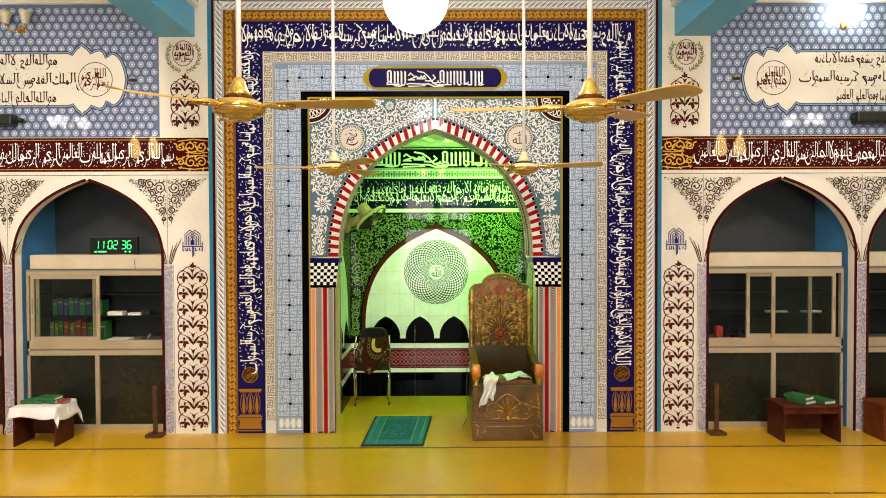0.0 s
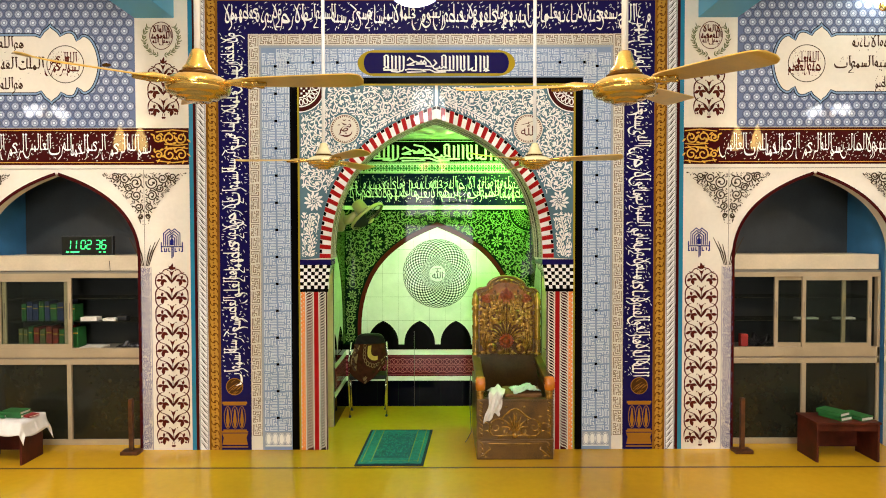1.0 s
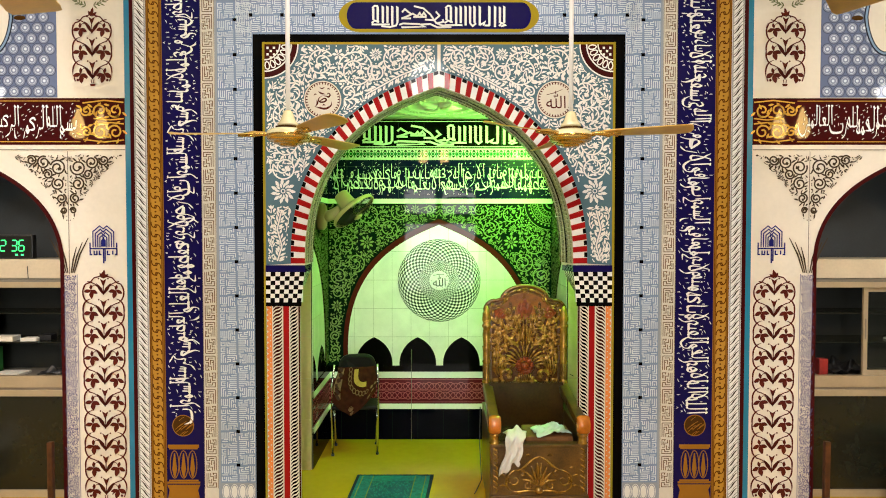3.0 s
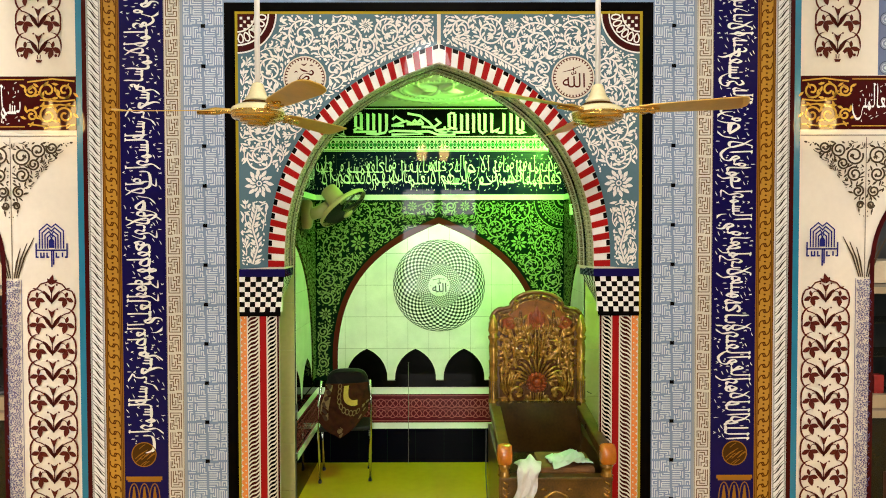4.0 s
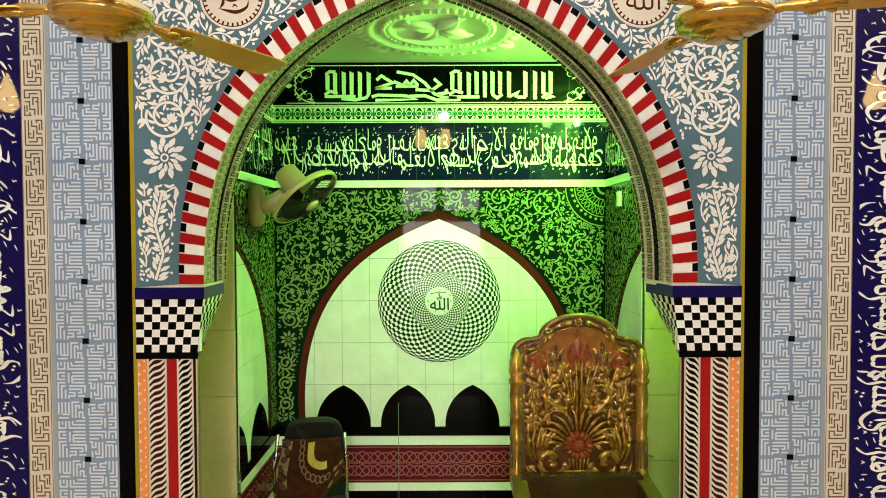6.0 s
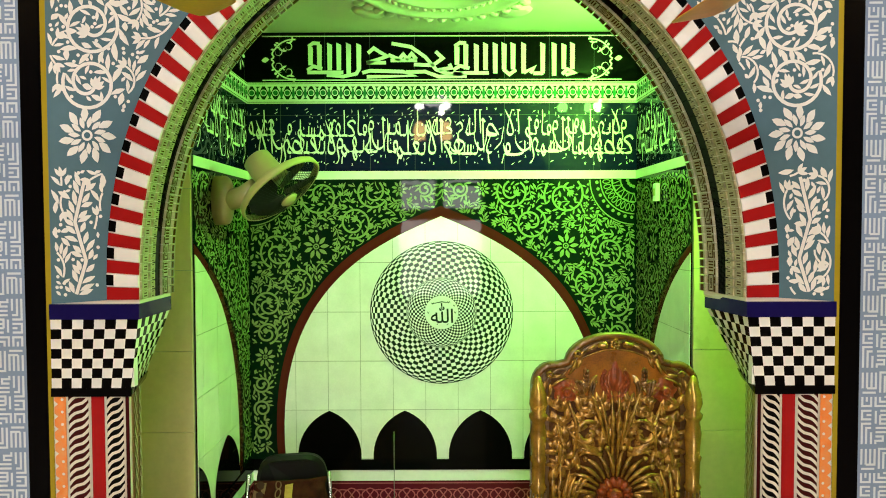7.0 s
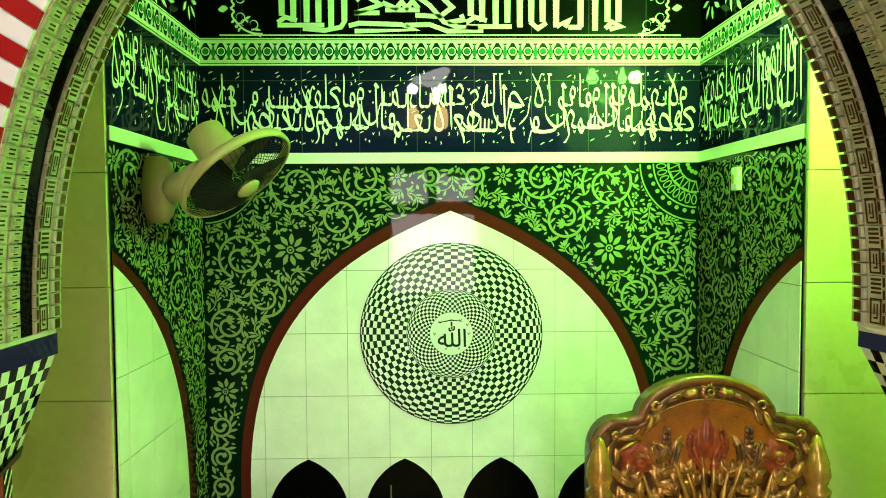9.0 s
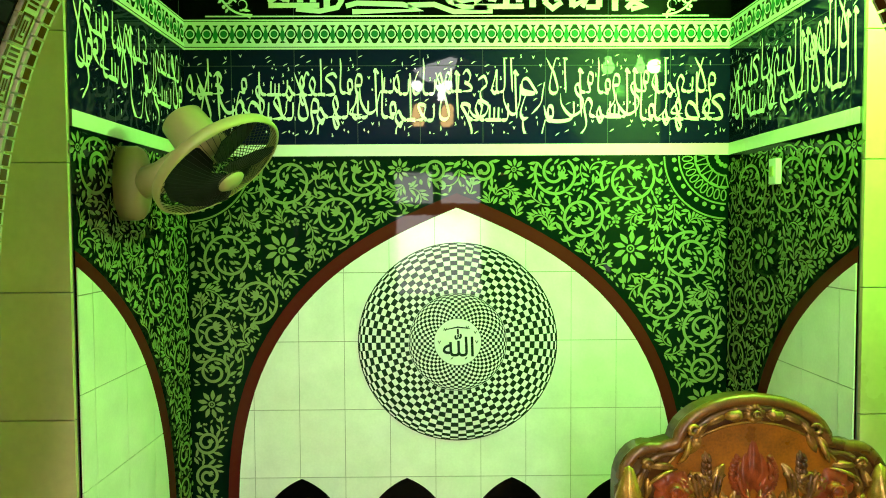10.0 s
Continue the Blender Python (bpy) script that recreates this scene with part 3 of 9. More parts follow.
def rear(x, z):
    """Where a point of the arch's front outline comes out at the back: the pillars splay, the arch does not."""
    low = x + math.copysign(0.085, x)
    q = min(1.0, max(0.0, (z - 1.524) / 0.306))
    return low * (1 - q) + skew(x, 0.24) * q


def wall_piece(x0, x1, z0, z1, opening, y0, y1, through_to=lambda x, z: x):
    """A wall between x0 and x1 with an opening, whose half outline runs from the floor to the apex at its middle."""
    c = opening["x"]
    half = opening["half"]
    bm = bmesh.new()
    for side in (-1, 1):
        edge = x0 if side < 0 else x1
        ring = [(edge, z0), (edge, z1), (c, z1)] + [(c + side * a, b) for a, b in reversed(half)]
        for y, flip in ((y0, 1), (y1, -1)):
            pts = ring if y == y0 else [(edge, z0), (edge, z1), (c, z1)] + [(through_to(c + side * a, b), b) for a, b in reversed(half)]
            bm.faces.new([bm.verts.new((a, y, b)) for a, b in pts])
        for (a, b), (d, e) in zip(half[:-1], half[1:]):
            bm.faces.new([bm.verts.new(p) for p in ((c + side * a, y0, b), (c + side * d, y0, e), (through_to(c + side * d, e), y1, e), (through_to(c + side * a, b), y1, b))])
    bmesh.ops.remove_doubles(bm, verts=bm.verts, dist=0.0005)
    return bm


ARCH_IN = arch_front(1.01, 1.84, 3.165)
ARCH_OUT = arch_front(1.115, 1.84, 3.28)
OPEN = [(1.047, 0.0)] + [(1.047 - 0.037 * k / 10, 1.53 + 0.03 * k) for k in range(11)] + ARCH_IN
wall = part("wall_north", wall_piece(-2.347, 2.347, 0, CEIL, dict(x=0, half=OPEN), WALL, WALL + 0.24, rear), CREAM)
tagged(wall, "tiled front wall with a pointed arch and inscriptions", "wall", kind="structure")

SIDE_HALF = [(0.76, 0.0), (0.76, 0.9)] + bezier((0.76, 1.86), (0.75, 2.26), (0.44, 2.50), (0.0, 2.645), 20)
BAYS = {1: (3.60, 5.27), -1: (-3.605, -5.275)}
side_walls = {}
for sx, word in ((-1, "west"), (1, "east")):
    bm = bmesh.new()
    for k, c in enumerate(BAYS[sx]):
        lo, hi = ((2.347, 4.44), (4.44, 6.10))[k]
        x0, x1 = sorted((lo * sx, hi * sx))
        piece = wall_piece(x0, x1, 0, CEIL, dict(x=c, half=SIDE_HALF), WALL, WALL + 0.10)
        me = bpy.data.meshes.new("piece")
        piece.to_mesh(me)
        piece.free()
        bm.from_mesh(me)
        bpy.data.meshes.remove(me)
    box_bm(*sorted((6.10 * sx, 8.0 * sx)), WALL, WALL + 0.10, 0, CEIL, 0, bm)
    w = part("wall_north_" + word, bm, CREAM)
    side_walls[sx] = tagged(w, "cream tiled front wall with arched cabinet alcoves", "wall", kind="structure")
    # the painted recess behind each arch
    for c in BAYS[sx]:
        bm = bmesh.new()
        for (a, b, d, e, f, g) in ((c - 0.86, c - 0.77, WALL + 0.10, 7.24, 0, 2.86), (c + 0.77, c + 0.86, WALL + 0.10, 7.24, 0, 2.86), (c - 0.86, c + 0.86, WALL + 0.10, 7.24, 2.72, 2.86)):
            box_bm(a, b, d, e, f, g, 0, bm)
        part("alcove_side", bm, ALCOVE, w, "blue painted alcove side")
        # the back's colour holds the recess shade, unlike the blue sides
        box("alcove_back", c - 0.86, c + 0.86, 7.16, 7.26, 0, 2.86, ALCOVE_GREY, w, "grey alcove back with the recess dimness in its colour")

# unseen part of the floor, added in grey to shape the bounced light
tagged(box("floor_hall", -8, 8, -8, 4.4, -0.2, -0.002, HALL_FLOOR), "plain unseen floor, grey to keep bounced light neutral", "floor", kind="structure")
floor = tagged(box("floor", -8, 8, 4.4, 8.2, -0.2, 0.0, FLOOR), "polished ochre yellow floor with dark strips", "floor", kind="structure")
for y in (5.99, 4.88):
    box("floor_strip", -8, 8, y - 0.014, y + 0.014, -0.01, 0.0015, FLOORLINE, floor, "dark brown floor strip")
ceiling = tagged(box("ceiling", -8, 8, -8, WALL + 0.4, CEIL, CEIL + 0.15, PLASTER), "white plaster ceiling of the hall", "ceiling", kind="structure")
# unseen side walls that close the hall, kept dark in reflections
for nm, a in (("wall_west", (-8.15, -8, -8, WALL + 0.1)), ("wall_east", (8, 8.15, -8, WALL + 0.1))):
    tagged(box(nm, a[0], a[1], a[2], a[3], 0, CEIL, HALL), "plain dark wall closing the unseen hall", "wall", kind="structure")

# the far end of the hall: an open doorway to the daylight, with two lights over it
bm = bmesh.new()
for a in ((-8.1, -1.30, 0, CEIL), (1.20, 8.1, 0, CEIL), (-1.30, 1.20, 3.60, CEIL), (-1.30, 1.20, 2.35, 2.72), (-0.22, 0.05, 2.72, 3.60)):
    box_bm(a[0], a[1], -8.15, -8.0, a[2], a[3], 0, bm)
south = tagged(part("wall_south", bm, HALL), "plain dark wall of the unseen hall with an open doorway", "wall", kind="structure")
for nm, a in (("door_jamb", (-1.36, -1.30, 0, 2.41)), ("door_jamb", (1.20, 1.26, 0, 2.41)), ("door_head", (-1.30, 1.20, 2.35, 2.41))):
    box(nm, a[0], a[1], -8.17, -7.98, a[2], a[3], POST_WOOD, south, "brown wooden door frame", 0.004)
day = tagged(box("backdrop", -2.2, 2.1, -8.95, -8.9, -0.1, 4.2, DAY), "bright daylight outside the open doorway", "daylight", kind="structure")

# blue beams that run from the wall across the hall
for sx in (-1, 1):
    x0, x1 = sorted((2.475 * sx, 2.848 * sx))
    b = tagged(box("beam", x0, x1, -8, WALL, 4.11, 4.41, BEAM_BLUE, bevel=0.006), "sky blue painted ceiling beam", "beam", "ceiling beams", "structure")
    box("cornice", x0 - 0.04, x1 + 0.04, -8, WALL, 4.41, CEIL, PLASTER, b, "white cornice with brown lines")
    box("cornice_line", 2.436 * sx - 0.004, 2.436 * sx + 0.002, -8, WALL, 4.47, 4.485, OCHRE, b)
    box("crown_trim", *sorted((2.90 * sx, 8 * sx)), WALL - 0.03, WALL, 4.45, CEIL, CREAM_PAINT, side_walls[sx], "cream crown trim")

# the niche: vestibule behind the arch, frontal returns and the chamber
NW, NY = 1.115, 7.165
niche = tagged(box("wall_niche_back", -1.6, 1.6, BACK, BACK + 0.15, 0, 3.3, GROUT), "tiled back wall of the prayer niche", "wall", kind="structure")
niche_side = {}
for sx, word in ((-1, "west"), (1, "east")):
    niche_side[sx] = tagged(box("wall_niche_" + word, *sorted((NW * sx, 1.6 * sx)), NY, BACK, 0, 3.3, GROUT), "tiled side wall of the prayer niche", "wall", kind="structure")
    tagged(box("wall_vestibule_" + word, *sorted((1.55 * sx, 1.7 * sx)), WALL + 0.24, NY, 0, 3.3, BEIGE), "plain beige wall behind the arch", "wall", kind="structure")
    for k in range(-1, 9):
        z0, z1 = max(0.0, 0.08 + k * 0.3625 + 0.0015), min(3.19, 0.08 + (k + 1) * 0.3625 - 0.0015)
        if z1 > z0:
            box("tile", *sorted((NW * sx, 1.55 * sx)), NY - 0.012, NY + 0.001, z0, z1, BEIGE, niche_side[sx], bevel=0.0015)
tagged(box("ceiling_niche", -1.7, 1.7, WALL + 0.24, BACK, 3.19, 3.30, PLASTER), "white plaster ceiling of the prayer niche", "ceiling", kind="structure")


# ---------------------------------------------------------------- the front wall's tiled frame
def both(f):
    for s in (-1, 1):
        f(s)


def band(name, lo, hi, ztop0, ztop1, material, label, zbot=0.0):
    """A border that climbs one side, crosses the top and comes down the other, as one part in three slabs."""
    bm = bmesh.new()
    for s in (-1, 1):
        a, b = sorted((lo * s, hi * s))
        box_bm(a, b, WALL - 0.004, WALL + 0.01, zbot, ztop1, 0, bm)
    box_bm(-lo, lo, WALL - 0.004, WALL + 0.01, ztop0, ztop1, 0, bm)
    return part(name, bm, material, wall, label)


X_SPAN, X_OLIVE, X_BLACK, X_BLUE, X_GREY, X_WHITE, X_NAVY, X_GOLD, X_ROPE, X_RED, X_SKY = 1.30, 1.318, 1.388, 1.655, 1.673, 1.780, 2.066, 2.185, 2.278, 2.308, 2.347
spandrel_strip = band("olive_strip", X_SPAN, X_OLIVE, 3.475, 3.492, OLIVE, "thin olive gold tile strip")
black_band = band("black_border", X_OLIVE, X_BLACK, 3.492, 3.550, DARK, "glossy black tile border")
blue_band = band("blue_border", X_BLACK, X_BLUE, 3.550, 3.832, BLUE, "blue tile border with square script")
grey_band = band("grey_strip", X_BLUE, X_GREY, 3.832, 3.852, GREY, "narrow grey tile strip")
white_band = band("white_border", X_GREY, X_WHITE, 3.852, 3.960, IVORY, "ivory tile border with square script")
navy_band = band("navy_border", X_WHITE, X_NAVY, 3.960, 4.272, NAVY, "navy tile border with white calligraphy")
gold_band = band("gold_border", X_NAVY, X_GOLD, 4.272, 4.388, OCHRE, "golden braided tile border")
rope_band = band("rope_border", X_GOLD, X_ROPE, 4.388, 4.482, WHITE, "white rope tile border with dark lines")
red_band = band("red_strip", X_ROPE, X_RED, 4.482, 4.51, MAROON, "dark red tile strip")
sky_band = band("sky_strip", X_RED, X_SKY, 4.51, CEIL - 0.002, SKY, "sky blue painted strip")


def along(lo, hi, ztop0, ztop1, z0=0.0):
    """The three runs of a border: (to_uv, length, width): s along the run, d across it from its inner edge."""
    w = hi - lo
    yield (lambda s, d: (-(lo + d), z0 + s)), ztop1 - z0, w
    yield (lambda s, d: (lo + d, z0 + s)), ztop1 - z0, w
    yield (lambda s, d: (-lo + s, ztop0 + d)), 2 * lo, ztop1 - ztop0


# rope: white strands parted by thin slanted S lines
F = front()
for to, length, w in along(X_GOLD, X_ROPE, 4.388, 4.482):
    n = int(length / 0.058)
    for i in range(n):
        s0 = i * length / n
        F.strip([to(s0 + q * 0.078, w * (0.12 + 0.76 * (q + 0.05 * math.sin(2 * math.pi * q)))) for q in np.linspace(0, 1, 9)], 0.0105, taper=2)
        F.strip([to(s0 + 0.020 + q * 0.078, w * (0.12 + 0.76 * (q + 0.05 * math.sin(2 * math.pi * q)))) for q in np.linspace(0, 1, 9)], 0.0030)
    for d in (0.05, 0.11, 0.89, 0.95):
        F.strip([to(0, w * d), to(length, w * d)], 0.0028)
F.done("rope_line", ROPE_LINE, rope_band, "thin dark rope lines", "stuff")

# gold border: interlocked brown hooks on gold
F, G = front(), front(0.0075)
for to, length, w in along(X_NAVY, X_GOLD, 4.272, 4.388):
    n = max(1, round(length / 0.072))
    p = length / n
    for d in (0.06, 0.15, 0.85, 0.94):
        G.strip([to(0, w * d), to(length, w * d)], 0.004)
    F.strip([to(0, w * 0.5), to(length, w * 0.5)], w * 0.62)
    for i in range(n):
        for e in (-1, 1):
            hook = bezier((0.06, 0.22), (0.55, 0.16), (0.80, 0.42), (0.50, 0.56), 10) + bezier((0.50, 0.56), (0.36, 0.62), (0.30, 0.50), (0.40, 0.44), 6)
            G.strip([to(i * p + p * (q if e > 0 else 1 - q), w * (r if e > 0 else 1 - r)) for q, r in hook], 0.0070, 0.0005 * (e + 1))
        G.poly([to(i * p - 0.007, w * 0.5), to(i * p, w * 0.58), to(i * p + 0.007, w * 0.5), to(i * p, w * 0.42)])
F.done("braid_ground", GOLD_MUTED, gold_band, "golden ground of the border")
G.done("braid", BRAID_BROWN, gold_band, "brown interlocked hooks", "stuff")

# square script on the blue tiles
def strokes(specs, F, to, w, h=0.0):
    for spec in specs:
        F.strip([to(*(float(c) for c in p.split(","))) for p in spec.split()], w, h)


WORD = ["0.5,4.2 0.5,7.5", "1.4,4.2 1.4,7.5", "2.3,4.2 2.3,7.5", "1.4,4.2 3.2,4.2 3.2,7.5", "4.1,3.3 4.1,7.5 5.9,7.5", "5.0,3.3 5.0,6.6 5.9,6.6 5.9,5.7", "0.5,3.3 3.2,3.3", "0.5,2.4 0.5,0.5 2.3,0.5 2.3,2.4", "1.4,2.4 1.4,1.4",
        "3.2,2.4 3.2,0.5 7.5,0.5", "4.1,2.4 4.1,1.4 7.5,1.4", "5.0,2.4 7.5,2.4", "5.9,3.3 5.9,4.8 6.8,4.8 6.8,3.3 7.5,3.3", "6.8,5.7 6.8,7.5"]
WHEEL = []
for quarter in range(4):
    for spec in WORD:
        run = [tuple(float(c) for c in p.split(",")) for p in spec.split()]
        for _ in range(quarter):
            run = [(16 - b, a) for a, b in run]
        WHEEL.append(run)
F, D = front(), front(0.0065)
UNIT = 0.2574
for k in range(15):
    z0 = 0.181 + k * UNIT
    if z0 + UNIT > 3.83:
        break
    for x in (-1.522, 1.522):
        for run in WHEEL:
            F.strip([(x + (a - 8) / 16 * 0.262, z0 + b / 16 * UNIT) for a, b in run], 0.0072)
        D.rect(x - 0.014, x + 0.014, z0 + UNIT / 2 - 0.012, z0 + UNIT / 2 + 0.012)
for k in range(-6, 7):
    x = k * 0.2335
    if 0.68 < abs(x) < 1.50:
        for run in WHEEL:
            F.strip([(x + (a - 8) / 16 * 0.2335, 3.56 + b / 16 * 0.262) for a, b in run], 0.0068)
        D.rect(x - 0.013, x + 0.013, 3.678, 3.704)
F.done("square_script", PALE, blue_band, "pale blue square script", "stuff")
D.done("stud", DARK, blue_band, "small black square studs", "stuff")
# balusters at the feet of the blue border
F = front(0.0065)
for s in (-1, 1):
    F.rect(s * 1.522 - 0.131, s * 1.522 + 0.131, 0.03, 0.175)
F.done("foot_panel", GREY, blue_band, "grey foot panel")
F = front(0.008)
for s in (-1, 1):
    for k in range(4):
        F.disc(s * 1.522 + (k - 1.5) * 0.062, 0.105, 0.022, 14, ry=0.048)
        F.ring(s * 1.522 + (k - 1.5) * 0.062, 0.105, 0.029, 0.004, 16, ry=0.058)
    F.rect(s * 1.522 - 0.125, s * 1.522 + 0.125, 0.034, 0.044)
F.done("baluster_print", WHITE, blue_band, "white baluster figures")

# square script on the ivory border
TILE_C = ["1,1 1,11", "1,11 11,11 11,8 8,8 8,9.6 3,9.6", "3,1 3,8 6,8 6,5", "5,1 5,3.4 8,3.4 8,6.4 11,6.4", "7,1 11,1 11,5", "8,1 8,2.2", "9.6,2.4 9.6,5", "3,6.4 4.6,6.4"]
F = front()
for to, length, w in along(X_GREY, X_WHITE, 3.852, 3.960, 0.13):
    n = round(length / 0.128)
    p = length / n
    for i in range(n):
        s0 = i * p
        if i % 2:
            strokes(TILE_C, F, lambda a, b: to(s0 + b / 12 * p, w * (0.10 + 0.80 * a / 12)), 0.0058)
        else:
            strokes(TILE_C, F, lambda a, b: to(s0 + (12 - b) / 12 * p, w * (0.90 - 0.80 * a / 12)), 0.0058)
    for d in (0.03, 0.97):
        F.strip([to(0, w * d), to(length, w * d)], 0.003)
F.done("square_script", BROWN, white_band, "brown square script", "stuff")

# white calligraphy on navy: up one side, across the top, down the other
F = front()
VERSES = ("الله لا اله الا هو الحي القيوم لا تاخذه سنة ولا نوم له ما في السموات وما في الارض من ذا الذي يشفع عنده الا باذنه يعلم ما بين ايديهم",
          "من ذا الذي يشفع عنده الا باذنه يعلم ما بين ايديهم وما خلفهم ولا يحيطون بشي من علمه الا بما شاء وسع كرسيه السموات والارض ولا يوده حفظهما",
          "ولا يحيطون بشي من علمه الا بما شاء وسع كرسيه السموات والارض ولا يوده حفظهما وهو العلي العظيم وسع كرسيه السموات والارض وهو العلي العظيم")
F.stacked(VERSES[0] + " " + VERSES[1], 1.798, 2.046, 0.70, 4.02, -90, marks=110, seed=1, rows=1, snug=0.74, pen=0.090, size=0.072, units=1.36, zig=0.20, stems=(0.98, 0.86), step=0.80, body=1.45)
F.stacked(VERSES[1] + " " + VERSES[2], -1.99, 2.03, 3.985, 4.250, 0, marks=120, seed=2, rows=1, snug=0.74, pen=0.090, size=0.072, units=1.36, zig=0.20, stems=(0.98, 0.86), step=0.80, body=1.45)
F.stacked(VERSES[2] + " " + VERSES[0], -2.046, -1.798, 0.70, 3.98, 90, marks=110, seed=3, rows=1, snug=0.74, pen=0.090, size=0.072, units=1.36, zig=0.20, stems=(0.98, 0.86), step=0.80, body=1.45)
F.done("inscription", WHITE, navy_band, "white cursive inscription")
# roundel, pedestal and urn at the feet of the navy border
F, G = front(), front(0.0075)
for s in (-1, 1):
    c = s * 1.938
    F.disc(c, 0.612, 0.082, 28)
    G.ring(c, 0.612, 0.079, 0.006, 28)
    rnd = random.Random(5)
    for k in range(16):
        a, r = rnd.uniform(0, 6.28), rnd.uniform(0.01, 0.06)
        x, z = c + r * math.cos(a), 0.612 + r * math.sin(a)
        G.strip([(x - 0.02, z - 0.018), (x, z), (x + 0.02, z + 0.012)], 0.004)
    for z, hw, hh in ((0.455, 0.118, 0.012), (0.437, 0.108, 0.006), (0.192, 0.112, 0.006), (0.176, 0.125, 0.008), (0.030, 0.125, 0.006)):
        G.rect(c - hw, c + hw, z - hh, z + hh)
    G.poly([(c - 0.126, 0.160), (c + 0.126, 0.160), (c + 0.108, 0.118), (c + 0.122, 0.050), (c - 0.122, 0.050), (c - 0.108, 0.118)])
    for k in range(3):
        u = c + (k - 1) * 0.068
        G.ring(u, 0.315, 0.033, 0.006, 20, ry=0.105)
        G.poly([(u - 0.004, 0.40), (u + 0.004, 0.40), (u + 0.018, 0.28), (u + 0.006, 0.22), (u - 0.006, 0.22), (u - 0.018, 0.28)])
F.done("roundel", UMBER, navy_band, "dark roundel")
G.done("pedestal_print", OCHRE, navy_band, "ochre pedestal with balusters")

# plate over the arch with bold upright script
plate = part("plate", box_bm(-0.60, 0.60, WALL - 0.012, WALL, 3.563, 3.805), OLIVE, wall, "long oval olive and navy plate")
F = front(0.0035)
F.disc(-0.58, 3.684, 0.18, 28, ry=0.134)
F.disc(0.58, 3.684, 0.18, 28, ry=0.134)
F.done("plate_rim", PALE, plate)
F = front(0.009)
F.disc(-0.58, 3.684, 0.165, 28, ry=0.121)
F.disc(0.58, 3.684, 0.165, 28, ry=0.121)
F.done("plate_end", OLIVE, plate)
F = front(0.0135)
pts = [(-0.615 + 0.07 * math.cos(a), 3.684 + 0.098 * math.sin(a)) for a in np.linspace(math.pi / 2, 1.5 * math.pi, 12)] + [(0.615 + 0.07 * math.cos(a), 3.684 + 0.098 * math.sin(a)) for a in np.linspace(-math.pi / 2, math.pi / 2, 12)]
F.poly(pts)
F.done("plate_field", NAVY, plate)


def bold_script(F, a0, a1, b0, b1, h=0.0):
    """The upright square hand of the plates: tall bars with slanted heads on a low foot line."""
    def to(x, y):
        return a0 + (a1 - a0) * x / 970, b0 + (b1 - b0) * y / 128

    w = (a1 - a0) / 970 * 13

    def bar(x, low, high):
        F.poly([to(x - 8, low), to(x + 8, low), to(x + 9, high - 5), to(x - 9, high + 4)], h)

    # upright strokes: place, foot and head
    for x, low, high in ((12, 38, 112), (44, 20, 122), (81, 18, 122), (114, 18, 122), (149, 4, 122), (186, 22, 120), (539, 38, 112), (571, 20, 122), (609, 6, 118), (642, 18, 122), (677, 4, 122), (709, 20, 122), (741, 20, 122), (779, 4, 122), (848, 4, 122), (889, -6, 122), (924, 20, 118), (955, 20, 122)):
        bar(x, low, high)
    for spec in ("4,110 22,124 46,122", "0,18 22,34 54,24", "0,10 130,10", "188,24 176,4 130,-6 70,0", "219,84 240,104 262,88 288,72 256,60 214,46", "214,47 284,47", "292,78 330,60 346,80 360,62 376,82 394,60",
                 "300,56 396,56", "304,122 374,108 424,70 464,20 504,4 560,2", "462,90 488,64 452,36 384,40", "198,8 226,16 344,12 384,-4 214,-8", "356,10 424,12 474,-8 574,-6", "474,18 518,26 512,42",
                 "530,110 550,124 572,122", "526,18 550,34 584,24", "526,6 654,6", "706,20 728,0 752,18", "780,6 816,26 804,4", "814,4 850,4", "918,0 936,20 962,6 930,-2"):
        F.strip([to(*(float(c) for c in p.split(","))) for p in spec.split()], w, h + 0.0006)


F = front(0.0155)
bold_script(F, -0.50, 0.50, 3.606, 3.760)
F.done("bold_script", WHITE, plate, "white upright square script")

